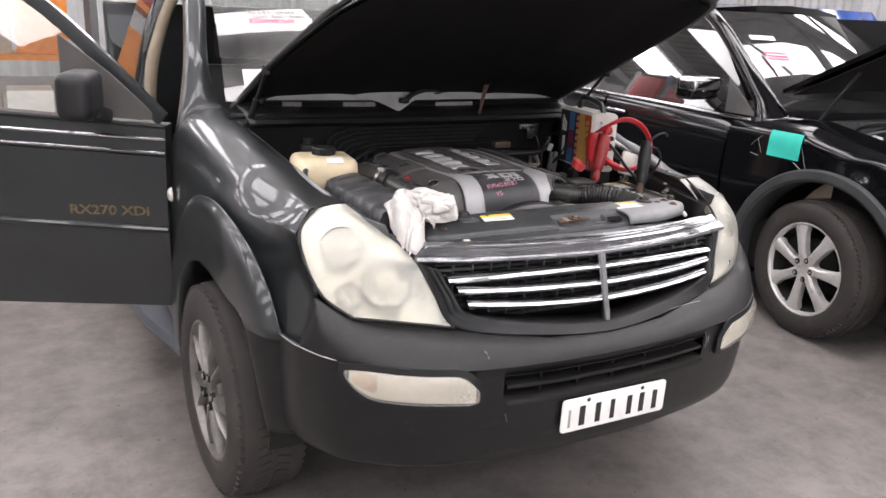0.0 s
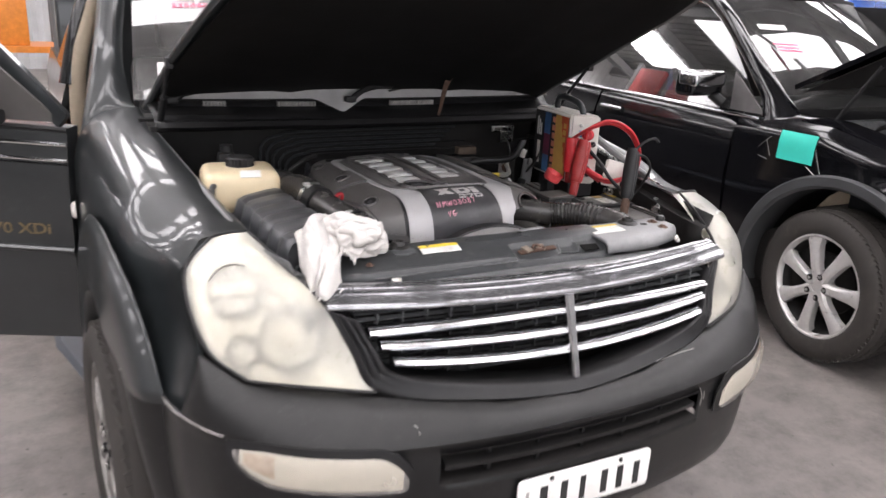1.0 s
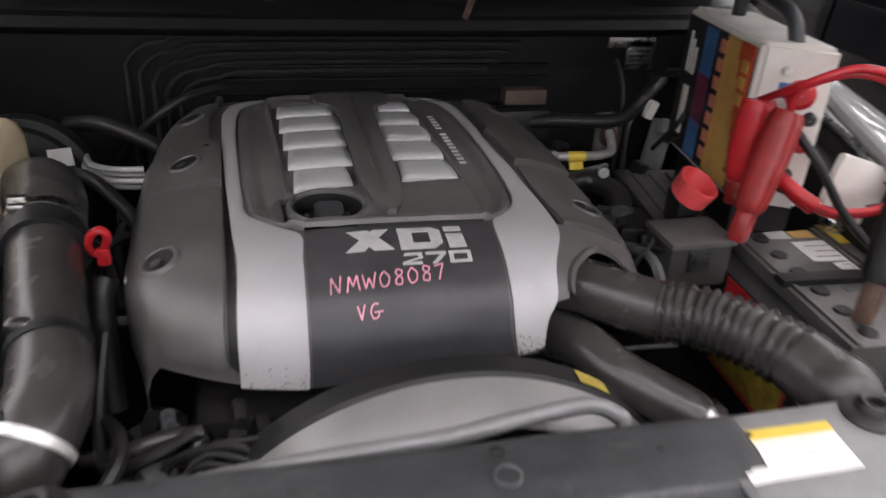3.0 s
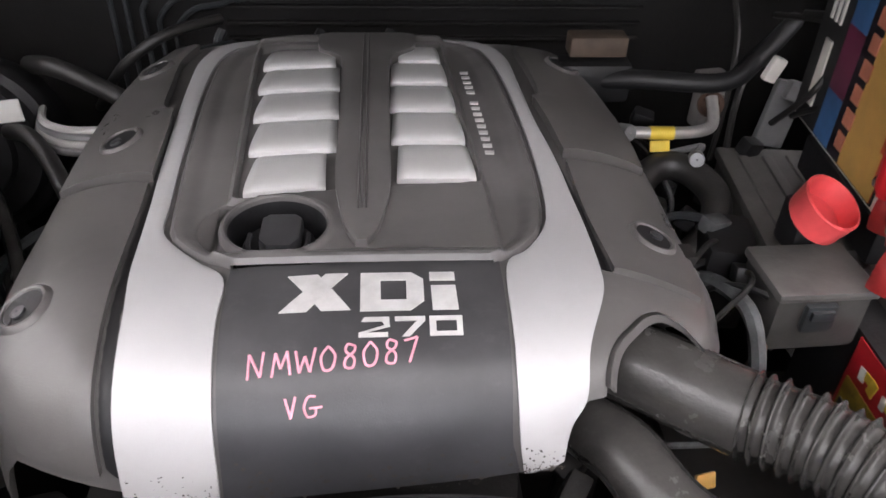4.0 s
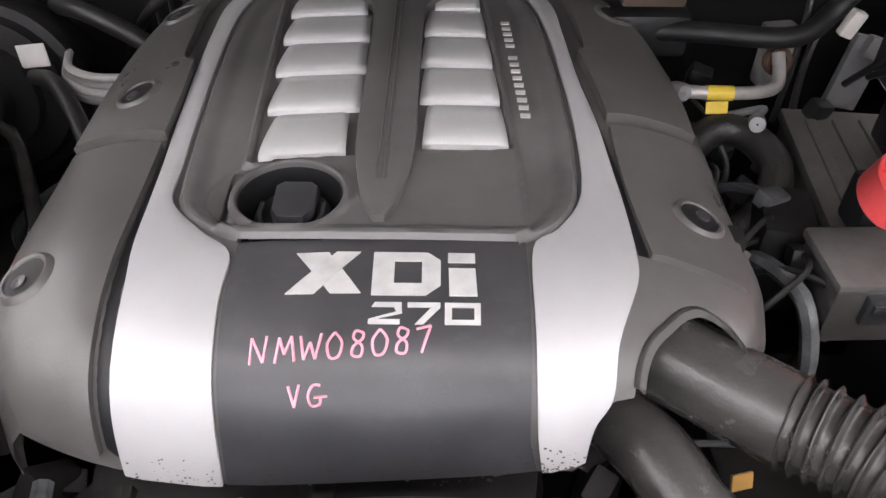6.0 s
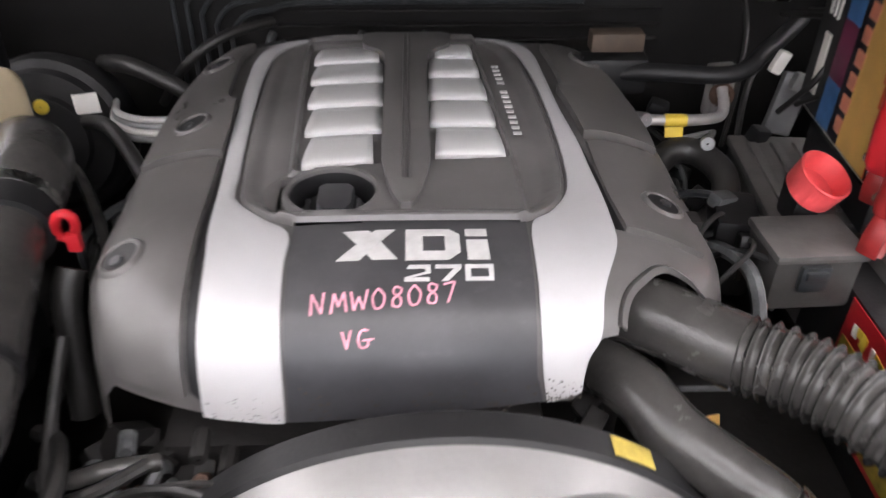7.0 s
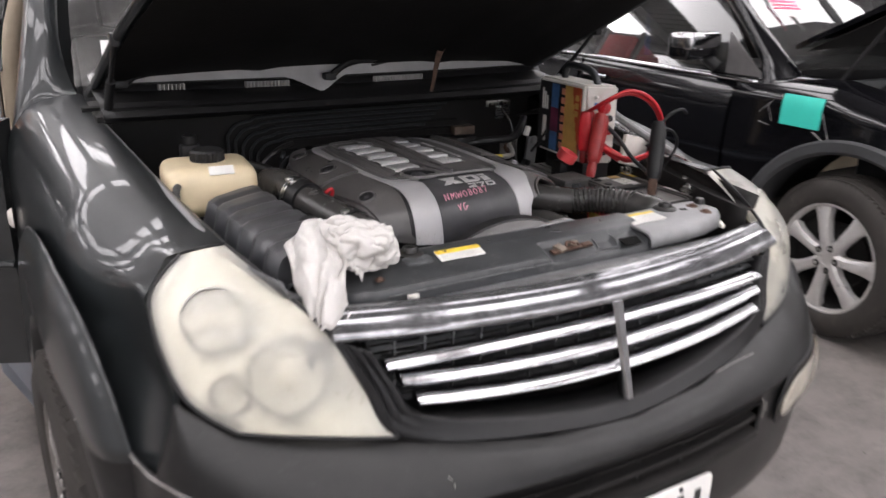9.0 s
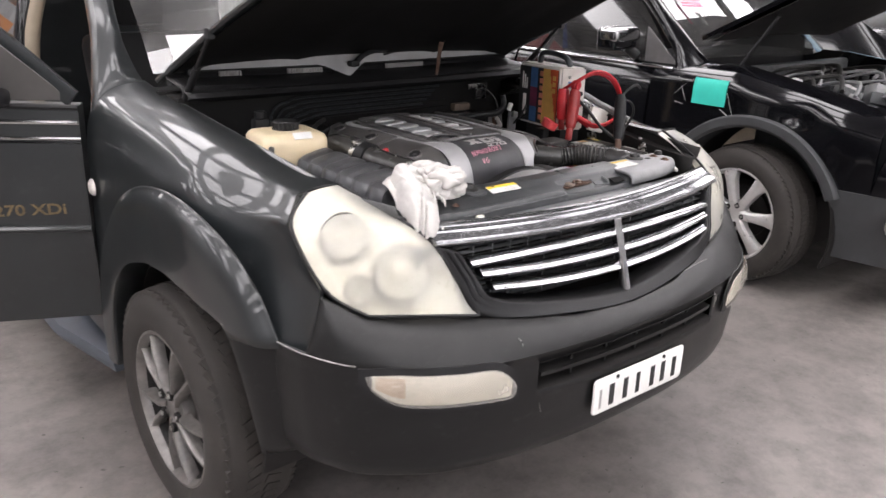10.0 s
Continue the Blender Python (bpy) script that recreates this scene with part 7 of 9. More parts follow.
# rim of the arched opening from which the duct leaves, with a dark box added for the shade inside
arc = [cov(x, cut(x), 0.0) for x in (0.1565, 0.158, 0.1625, 0.169, 0.1775, 0.19, 0.2034, 0.2172, 0.2291, 0.243, 0.252)]
arc = smooth_path(arc, 3)
bm = BM()
rows = [[p + Vector((0.0, -0.001, -0.001)), p + Vector((0.0012, -0.0045, 0.0005)), p + Vector((0.004, -0.0045, -0.0035)), p + Vector((0.007, 0.03, -0.009))] for p in arc]
bridge(bm, rows, False, False)
rim = part("duct_opening_rim", bm, COVERG, ecover)
md = rim.modifiers.new("thickness", 'SOLIDIFY')
md.thickness = 0.002
bm = BM()
box(bm, (0.205, 0.60, 1.062), (0.12, 0.02, 0.08))
part("opening_shade_box", bm, DEEP, ecover)
# oily specks along the lower edge of the silver band and the front panel
random.seed(57)
for x0, x1, name, n, out in ((0.096, 0.127, "grime_specks", 70, 0.0048), (-0.118, 0.088, "grime_specks", 60, 0.0031), (-0.188, -0.128, "grime_specks", 40, 0.0048)):
    bm = BM()
    for k in range(n):
        x, s = random.uniform(x0, x1), lerp(x, (-0.19, -0.125, 0.09, 0.13), (0.056, 0.049, 0.065, 0.068)) + 0.022 * random.random() ** 2.6
        r = random.uniform(0.0003, 0.0012) if out > 0.004 else random.uniform(0.0006, 0.0024)
        ring = [bm.verts.new(cov(x + r * random.uniform(0.6, 1.3) * math.cos(a), s + r * random.uniform(0.5, 1.0) * math.sin(a), out)) for a in (math.pi * 2 * q / 7 for q in range(7))]
        bm.faces.new(ring)
    part(name, bm, SPECK, ecover, "dark oily specks")

# ---- coolant tank ----
bm = BM()
box(bm, (-0.556, 0.755, 1.122), (0.198, 0.17, 0.112), 0.035, rot(0, 0, -6), 4)
tank = part("coolant_tank", bm, TANK, car, "yellowed plastic coolant tank with black cap")
bm = BM()
lathe(bm, ((0.032, 0.0), (0.036, 0.004), (0.036, 0.026), (0.032, 0.031), (0.001, 0.032)), Matrix.Translation((-0.552, 0.765, 1.172)), 40)
for v in bm.verts:
    d = Vector((v.co.x + 0.552, v.co.y - 0.765))
    if d.length > 0.033:
        v.co.x += d.x * 0.06 * math.cos(20 * math.atan2(d.y, d.x))
        v.co.y += d.y * 0.06 * math.cos(20 * math.atan2(d.y, d.x))
part("tank_cap", bm, BLACK, tank, "ribbed black cap")
bm = BM()
box(bm, (-0.545, 0.6780, 1.1725), (0.054, 0.022, 0.003), 0.001, rot(45, 0, -6))
part("paper_label", bm, WHITE, tank, "white label")
bm = BM()
tube(bm, [(-0.635, 0.69, 1.145), (-0.648, 0.665, 1.135), (-0.650, 0.63, 1.075), (-0.640, 0.58, 1.058), (-0.584, 0.367, 1.06), (-0.548, 0.245, 1.05)], 0.0085, 10)
part("overflow_hose", bm, PLATEG, tank)
bm = BM()
box(bm, (-0.552, 0.925, 1.15), (0.05, 0.04, 0.07), 0.012)
lathe(bm, ((0.018, 0), (0.018, 0.02), (0.001, 0.022)), Matrix.Translation((-0.552, 0.925, 1.185)), 14)
part("washer_filler", bm, BLACK, car, "black filler with glossy cap")

# ---- air filter box, its lid moulded in soft steps with a fluted edge ----
bm = BM()
rings = []
NA = 72
for j in range(NA + 1):
    t = j / NA
    fl = 0.5 - 0.5 * math.cos(2 * math.pi * 6 * t)
    step = (6 * t) % 1.0
    y = 0.655 - 0.385 * t
    ring = []
    xl, xr = -0.600 + 0.025 * t, -0.466 + 0.046 * t
    zt = 1.128 - 0.012 * t + 0.007 * soft_step(min(step, 1 - step) * 4) - (0.03 * (1 - soft_step(t * 12)))
    for i, (u, dz) in enumerate(((0.0, -0.26), (0.0, -0.07), (0.0, -0.045), (0.02, -0.024), (0.07, -0.008), (0.16, -0.001), (0.35, 0.0), (0.6, 0.001), (0.85, 0.0), (0.94, -0.004), (0.985, -0.014), (1.0, -0.03), (1.0, -0.26))):
        x = xl + (xr - xl) * u
        if i in (1, 2, 3, 4):
            x -= 0.012 * fl * (1.0 if i < 3 else 0.6)
        ring.append((x, y + 0.06 * u * (1 - t) - 0.02 * (1 - u), zt + dz))
    rings.append(ring)
bridge(bm, rings, True, True)
airbox = part("air_filter_box", bm, AIRBOX, car, "dark grey air filter box with stepped lid")
bm = BM()
box(bm, (-0.452, 0.40, 1.08), (0.04, 0.07, 0.09), 0.012)
part("flow_sensor", bm, BLACK, airbox)
bm = BM()
box(bm, (-0.418, 0.392, 1.09), (0.03, 0.03, 0.05), 0.006)
tube(bm, [(-0.418, 0.39, 1.07), (-0.41, 0.37, 1.03), (-0.40, 0.38, 0.98)], 0.011, 8)
part("sensor_plug", bm, BLACK, airbox)
bm = BM()
box(bm, (-0.418, 0.385, 1.118), (0.007, 0.009, 0.007), 0.002)
part("plug_lock", bm, mat("green_plastic", (0.1, 0.4, 0.3), 0.4), airbox)
# brake servo behind the tank, stepped like a drum lid
SV = pose(-0.520, 0.985, 1.005, 78, 0, 0)
bm = BM()
lathe(bm, ((0.001, 0.064), (0.030, 0.064), (0.036, 0.050), (0.062, 0.046), (0.066, 0.038), (0.092, 0.032), (0.097, 0.020), (0.108, 0.016), (0.113, 0.006), (0.113, -0.010), (0.100, -0.06)), SV, 44)
servo = part("brake_servo", bm, BLACK, car, "round black stepped brake servo")
bm = BM()
lathe(bm, ((0.001, 0.002), (0.010, 0.002), (0.0105, 0.0)), SV @ Matrix.Translation((0.010, 0.050, 0.050)), 16)
part("yellow_dot", bm, YELLOW, servo, "small yellow paint dot sticker")
bm = BM()
box(bm, (0.066, 0.052, 0.040), (0.034, 0.027, 0.002), 0.0006, rot(0, 0, 6))
bm.transform(SV)
part("white_label", bm, WHITE, servo, "small white printed label")
# ribbed heat shield that curves round behind the cover
for k in range(4):
    bm = BM()
    tube(bm, [(-0.425 - 0.004 * k, 0.985 + 0.002 * k, 1.055 - 0.006 * k), (-0.410 - 0.001 * k, 0.945 - 0.004 * k, 1.056 - 0.006 * k), (-0.375, 0.922 - 0.007 * k, 1.057 - 0.006 * k), (-0.335 + 0.002 * k, 0.922 - 0.008 * k, 1.056 - 0.006 * k)], 0.0048, 8)
    part("heat_shield_rib", bm, ALLOY if k % 2 == 0 else PLATEL, engine, "bright ribbed heat shield")

# ---- battery ----
bat = thing("car_battery", (0.50, 0.52, 0.85), "black car battery with labels in the engine bay", "battery")
BMX = pose(0.562, 0.512, 1.005, 0, 0, 88)
bm = BM()
prism(bm, [(-0.14, -0.092), (0.14, -0.092), (0.14, 0.092), (-0.14, 0.092)], -0.15, 0.035, BMX, 0.006)
part("battery_case", bm, FUSEG, bat)
bm = BM()
prism(bm, [(-0.14, 0.088), (0.14, 0.088), (0.14, 0.130), (-0.14, 0.130)], -0.165, 0.018, BMX, 0.006)
part("battery_case", bm, BLACK, bat, "black lower case of the battery")
bm = BM()
box(bm, BMX @ Vector((-0.026, 0.1305, -0.052)), (0.0012, 0.165, 0.134), 0.0005, rot(0, 0, -2))
side = part("side_label", bm, RED, bat, "red and yellow printed battery label")
bm = BM()
box(bm, BMX @ Vector((-0.026, 0.1315, -0.070)), (0.0012, 0.154, 0.082), 0.0005, rot(0, 0, -2))
part("label_panel", bm, mat("dusty_yellow_print", (0.34, 0.25, 0.04), 0.5, 0, 0.6, 40), side)
random.seed(31)
for k in range(16):
    bm = BM()
    u = -0.096 + 0.0092 * k
    box(bm, BMX @ Vector((u, 0.1325, -0.012 + 0.010 * (random.random() - 0.5) - (0.045 if k % 4 == 3 else 0))), (0.0012, 0.006 + 0.005 * random.random(), 0.006 + 0.012 * random.random()), 0.0004, rot(20 * (random.random() - 0.5), 0, -2))
    part("print_bar", bm, (YELLOW, YELLOW, WHITE, INK)[k % 4], side)
bm = BM()
prism(bm, [(-0.145, -0.097), (0.145, -0.097), (0.145, -0.045), (-0.145, -0.045)], 0.02, 0.041, BMX, 0.004)
part("battery_lid", bm, FUSEG, bat)
for x0, x1, y0, y1, m_ in ((0.046, 0.105, -0.042, 0.016, WHITE), (0.014, 0.044, -0.042, -0.008, WHITE), (0.082, 0.140, -0.092, -0.046, YELLOW), (0.113, 0.137, -0.030, 0.004, GOLD), (0.113, 0.137, 0.008, 0.040, FAINT), (-0.09, -0.035, -0.090, -0.050, WHITE), (-0.128, -0.100, -0.088, -0.050, FAINT), (-0.03, -0.012, -0.03, 0.02, WORNP)):
    bm = BM()
    z = 0.0412 if y1 < -0.044 else 0.0352
    prism(bm, [(x0, y0), (x1, y0), (x1 - 0.003, y1), (x0 + 0.002, y1)], z, z + 0.0008, BMX)
    lb = part("battery_label", bm, m_, bat)
    if m_ is WHITE:
        for k in range(3):
            bm = BM()
            xa = x0 + (x1 - x0) * (0.22 + 0.25 * k)
            prism(bm, [(xa, y0 + 0.008), (xa + 0.0014, y0 + 0.008), (xa + 0.0014, y1 - 0.012 - 0.008 * (k % 2)), (xa, y1 - 0.012 - 0.008 * (k % 2))], z + 0.0008, z + 0.0011, BMX)
            part("print_bar", bm, WORNP, lb)
bm = BM()
prism(bm, [(-0.010, -0.094), (0.012, -0.094), (0.012, 0.098), (-0.010, 0.098)], 0.034, 0.044, BMX, 0.003)
part("hold_down_bar", bm, BLACK, bat, "black hold-down bar across the battery")
for k in range(6):
    bm = BM()
    lathe(bm, ((0.001, 0.003), (0.010, 0.003), (0.012, 0.0)), BMX @ Matrix.Translation((-0.115 + 0.046 * k, 0.055, 0.035)), 16)
    part("cell_cap", bm, BLACK, bat)
for y in (-0.041, 0.080):
    bm = BM()
    prism(bm, [(-0.138, y), (0.138, y), (0.138, y + 0.006), (-0.138, y + 0.006)], 0.03, 0.039, BMX, 0.002)
    part("lid_ridge", bm, FUSEG, bat)
for x in (-0.12, 0.12):
    bm = BM()
    lathe(bm, ((0.001, 0.03), (0.009, 0.03), (0.011, 0.0)), BMX @ Matrix.Translation((x, -0.06, 0.040)), 14)
    box(bm, BMX @ Vector((x, -0.06, 0.055)), (0.035, 0.03, 0.016), 0.004)
    part("battery_terminal", bm, STEEL, bat, "grey metal terminal")
bm = BM()
box(bm, (0.50, 0.52, 0.835), (0.42, 0.36, 0.03), 0.01)
part("battery_tray", bm, DEEP, car)
# fuse box
fuse = thing("fuse_box", (0.385, 0.66, 0.98), "black fuse box with red terminal cover", "fuse box")
RF = rot(0, 0, -6)
bm = BM()
box(bm, (0.470, 0.790, 0.985), (0.135, 0.21, 0.08), 0.008, RF)
part("fuse_case", bm, FUSEG, fuse)
bm = BM()
box(bm, (0.470, 0.790, 1.030), (0.142, 0.215, 0.014), 0.005, RF)
lid = part("fuse_lid", bm, FUSEG, fuse, "dusty ribbed lid")
for k in range(4):
    bm = BM()
    box(bm, (0.470 - 0.045 + 0.03 * k, 0.790, 1.038), (0.012, 0.17, 0.005), 0.002, RF)
    part("lid_rib", bm, FUSEG, lid)
# small relay box in front, with its clip
bm = BM()
box(bm, (0.388, 0.612, 1.034), (0.090, 0.070, 0.066), 0.007, rot(0, 0, 2))
part("relay_box", bm, RELAYG, fuse, "small dusty black relay box")
bm = BM()
box(bm, (0.388, 0.611, 1.0665), (0.096, 0.076, 0.010), 0.004, rot(0, 0, 2))
part("relay_lid", bm, FUSEG, fuse)
bm = BM()
box(bm, (0.384, 0.5735, 1.044), (0.030, 0.008, 0.030), 0.003, rot(0, 0, 2))
box(bm, (0.384, 0.5690, 1.050), (0.022, 0.006, 0.010), 0.002, rot(0, 0, 2))
part("lid_latch", bm, PLATEG, fuse)
bm = BM()
box(bm, (0.350, 0.700, 1.0), (0.050, 0.075, 0.10), 0.008, rot(0, 0, -12))
part("terminal_post", bm, BLACK, fuse)
bm = BM()
box(bm, (0.405, 0.675, 1.075), (0.030, 0.04, 0.05), 0.006)
part("terminal_post", bm, BLACK, fuse)
bm = BM()
m = Matrix.Translation((0.388, 0.628, 1.122)) @ Vector((0.35, -0.25, 0.86)).to_track_quat('Z', 'Y').to_matrix().to_4x4() @ Matrix.Diagonal((1.35, 1.0, 1, 1))
lathe(bm, ((0.001, -0.014), (0.022, -0.014), (0.0265, -0.010), (0.0285, 0.014), (0.0265, 0.015), (0.0235, -0.006), (0.001, -0.008)), m, 28)
part("terminal_cover", bm, mat("faded_coral_red_plastic", (0.60, 0.065, 0.07), 0.4, 0, 0.15, 30), fuse, "faded red plastic terminal cover")

# ---- battery charger, standing on the battery ----
chg = thing("battery_charger", (0.50, 0.70, 1.04), "off-white battery charger with orange front panel on the battery", "battery charger")
CA, CB, CC = Vector((0.463, 0.658, 0)), Vector((0.543, 0.612, 0)), Vector((0.486, 0.888, 0))
ux, uy = (CB - CA), (CC - CA)
ZL, ZH = 1.090, 1.308


def chp(a, b, z):
    q = CA + ux * a + uy * b
    return Vector((q.x, q.y, z))


bm = BM()
lo = [chp(a, b, ZL) for a, b in ((0, 0), (1, 0), (1, 1), (0, 1))]
hi = [chp(a, b, ZH) for a, b in ((0, 0), (1, 0), (1, 1), (0, 1))]
vr = bridge(bm, [lo, hi])
bmesh.ops.bevel(bm, geom=list(bm.edges), offset=0.006, segments=2, affect='EDGES')
part("charger_case", bm, CREAM, chg)
bm = BM()
box(bm, chp(0.55, 0.45, ZL - 0.022), (0.09, 0.19, 0.044), 0.004, rot(0, 0, -5))
part("charger_foot", bm, BLACK, chg)
# printed side panel, in bands
fo = -ux.normalized()


def on_side(b0, b1, z0, z1, m_, name, out=0.0015):
    bm = BM()
    rows = [[chp(0, b, z) for b in (b0, b1)] for z in (z0, z1)]
    sheet(bm, rows, out, fo)
    return part(name, bm, m_, chg)


on_side(0.05, 0.985, ZL + 0.008, ZH - 0.012, INK, "side_panel", 0.001)
RORANGE = mat("red_orange_print", (0.55, 0.09, 0.03), 0.4, 0, 0.15, 14)
DREDP = mat("dull_red_print", (0.62, 0.22, 0.14), 0.4, 0, 0.2, 30)
# the gold field turns to red orange towards the top
for k in range(8):
    z0, z1 = ZL + 0.010 + 0.0245 * k, ZL + 0.010 + 0.0245 * (k + 1)
    on_side(0.06, 0.06 + 0.030 * k ** 0.9, z0, z1, RORANGE, "print_band", 0.002)
    on_side(0.06 + 0.030 * k ** 0.9, 0.40, z0, z1, GOLD, "print_band", 0.002)
on_side(0.40, 0.53, ZL + 0.010, ZH - 0.014, mat("dark_print", (0.018, 0.014, 0.02), 0.4, 0, 0.3, 14), "print_band", 0.002)
on_side(0.53, 0.70, ZL + 0.010, ZL + 0.065, BLUE, "print_band", 0.002)
on_side(0.53, 0.70, ZL + 0.065, ZL + 0.135, mat("maroon_print", (0.16, 0.03, 0.07), 0.4, 0, 0.3, 14), "print_band", 0.002)
on_side(0.53, 0.70, ZL + 0.135, ZH - 0.014, BLUE, "print_band", 0.002)
for k in range(7):
    on_side(0.40 - 0.012 * (k % 2), 0.475, ZL + 0.022 + 0.026 * k, ZL + 0.040 + 0.026 * k, DREDP, "print_character", 0.0028)
for k in range(3):
    on_side(0.10, 0.17, ZL + 0.125 + 0.022 * k, ZL + 0.141 + 0.022 * k, GOLD, "print_character", 0.0028)
on_side(0.80, 0.87, ZL + 0.03, ZL + 0.105, CREAM, "print_band", 0.0028)
for k in range(3):
    on_side(0.78 + 0.05 * k, 0.80 + 0.05 * k, ZL + 0.125, ZL + 0.165 + 0.01 * k, FAINT, "print_character", 0.0028)
bm = BM()
tube(bm, [chp(0.55, 0.12, ZH - 0.004), chp(0.5, 0.16, ZH + 0.022), chp(0.45, 0.24, ZH + 0.034), chp(0.45, 0.5, ZH + 0.040), chp(0.45, 0.72, ZH + 0.034), chp(0.5, 0.80, ZH - 0.004)], 0.010, 10)
part("charger_handle", bm, PLATEG, chg, "grey carrying handle")
fr = Vector((ux.y, -ux.x, 0)).normalized()
for a, z, r, m_ in ((0.60, ZL + 0.158, 0.019, RED), (0.80, ZL + 0.128, 0.009, INK), (0.78, ZL + 0.092, 0.010, RED), (0.70, ZL + 0.050, 0.008, INK), (0.70, ZL + 0.032, 0.008, INK), (0.35, ZL + 0.185, 0.006, FAINT)):
    bm = BM()
    lathe(bm, ((r, 0), (r, 0.006), (r * 0.6, 0.012), (0.001, 0.012)), Matrix.Translation(chp(a, 0, z)) @ fr.to_track_quat('Z', 'Y').to_matrix().to_4x4(), 18)
    part("charger_knob", bm, m_, chg)
bm = BM()
rows = [[chp(a, 0, z) for a in (0.3, 0.55)] for z in (ZL + 0.15, ZL + 0.17)]
sheet(bm, rows, 0.001, fr)
part("front_print", bm, BLUE, chg)


def clamp(name, a, b, m_, jaw, label):
    """A long jump-lead clamp from its jaw a to its grip end b: two padded grips, jaws below, a spring between."""
    th = thing(name, a, label, "battery clamp", "charger clamps")
    a, b = Vector(a), Vector(b)
    d = (b - a).normalized()
    s = d.cross(Vector((-0.55, 0.83, 0))).normalized()
    f = s.cross(d)
    for o in (1, -1):
        bm = BM()
        rings = []
        for k in range(15):
            t = k / 14
            c = a.lerp(b, 0.22 + 0.78 * t) + s * (o * (0.0095 + 0.0065 * t))
            w, h = 0.0105 + 0.0015 * math.sin(math.pi * t), 0.0165 + 0.003 * math.sin(math.pi * t)
            if k in (0, 14):
                w, h = w * 0.7, h * 0.8
            rings.append([c + s * (w * math.cos(q)) + f * (h * math.sin(q)) for q in (2 * math.pi * i / 14 for i in range(14))])
        bridge(bm, rings)
        part("grip", bm, m_, th)
        bm = BM()
        rings = []
        for k in range(7):
            t = k / 6
            c = a.lerp(b, -0.02 + 0.30 * t) + s * (o * (0.003 + 0.009 * math.sin(math.pi * (0.15 + 0.75 * t))))
            rings.append([c + s * (0.0042 * math.cos(q)) + f * (0.0105 * math.sin(q)) for q in (2 * math.pi * i / 10 for i in range(10))])
        bridge(bm, rings)
        part("jaw", bm, jaw, th)
    bm = BM()
    c = a.lerp(b, 0.30)
    tube(bm, [c + f * 0.015 - s * 0.012, c + f * 0.018, c + f * 0.015 + s * 0.012], 0.005, 8)
    part("spring", bm, RUST, th)
    return th


clamp("jump_clamp", (0.432, 0.575, 1.075), (0.479, 0.600, 1.236), REDDARK, REDDARK, "worn red charger clamp standing on the battery")
clamp("jump_clamp", (0.455, 0.632, 1.10), (0.466, 0.645, 1.238), RED, REDDARK, "red charger clamp hanging beside the charger front")
clamp("jump_clamp", (0.502, 0.412, 1.05), (0.562, 0.468, 1.228), BLACK, RUST, "black charger clamp standing on the battery")
for off in (0, 1):
    lead = thing("charger_lead", (0.52, 0.60, 1.04), "red charger lead looped between clamps", "cable", "charger leads")
    bm = BM()
    o = Vector((0.004 * off, 0.010 * off, -0.009 * off))
    start = (0.479, 0.600, 1.232) if off else (0.466, 0.645, 1.236)
    tube(bm, [Vector(start), Vector((0.470, 0.575, 1.278)) + o, Vector((0.515, 0.55, 1.303)) + o, Vector((0.565, 0.535, 1.293)) + o, Vector((0.612, 0.53, 1.258)) + o, Vector((0.642, 0.53, 1.205)) + o, Vector((0.640, 0.535, 1.152)) + o, Vector((0.600, 0.545, 1.122)) + o, Vector((0.545, 0.56, 1.116)) + o, Vector((0.505, 0.585, 1.135 + 0.004 * off)), Vector((0.490, 0.620, 1.150 - 0.010 * off))], 0.0052, 10)
    part("lead", bm, RED, lead)
    bm = BM()
    tube(bm, [Vector((0.530, 0.568, 1.120)) + o, Vector((0.508, 0.583, 1.133)) + o * 0.5, Vector((0.492, 0.612, 1.148))], 0.0095, 10)
    part("lead_boot", bm, RED, lead, "thick red rubber boot")
lead = thing("charger_lead", (0.58, 0.58, 1.04), "black charger lead behind the clamps", "cable", "charger leads")
bm = BM()
tube(bm, [chp(0.62, -0.02, ZL + 0.115), (0.535, 0.585, 1.165), (0.56, 0.55, 1.115), (0.60, 0.51, 1.07)], 0.006, 8)
tube(bm, [(0.562, 0.468, 1.222), (0.59, 0.46, 1.250), (0.625, 0.455, 1.262), (0.640, 0.45, 1.25)], 0.004, 8)
tube(bm, [(0.562, 0.468, 1.215), (0.60, 0.455, 1.205), (0.628, 0.46, 1.165), (0.615, 0.48, 1.11), (0.59, 0.49, 1.07)], 0.004, 8)
part("lead", bm, BLACK, lead)
bm = BM()
box(bm, (0.622, 0.612, 1.118), (0.075, 0.02, 0.085), 0.006, rot(-12, 14, -18))
part("white_bracket", bm, CREAM, car, "pale panel beside the charger")
bm = BM()
tube(bm, [(0.66, 1.02, 1.28), (0.64, 0.85, 1.25), (0.655, 0.7, 1.19), (0.66, 0.5, 1.13)], 0.012, 8)
part("wing_rail", bm, PLATEL, car)

# ---- white rag ----
def crease(p, k):
    """Soft folds with sharp valleys."""
    w = p + 0.45 * Vector((noise.noise(p * 1.3 + Vector((k, 0, 0))), noise.noise(p * 1.3 + Vector((0, k, 3))), noise.noise(p * 1.3 + Vector((2, 0, k)))))
    return min(1.0, abs(noise.noise(w + Vector((k, k, 0)))) * 2.6) ** 0.5


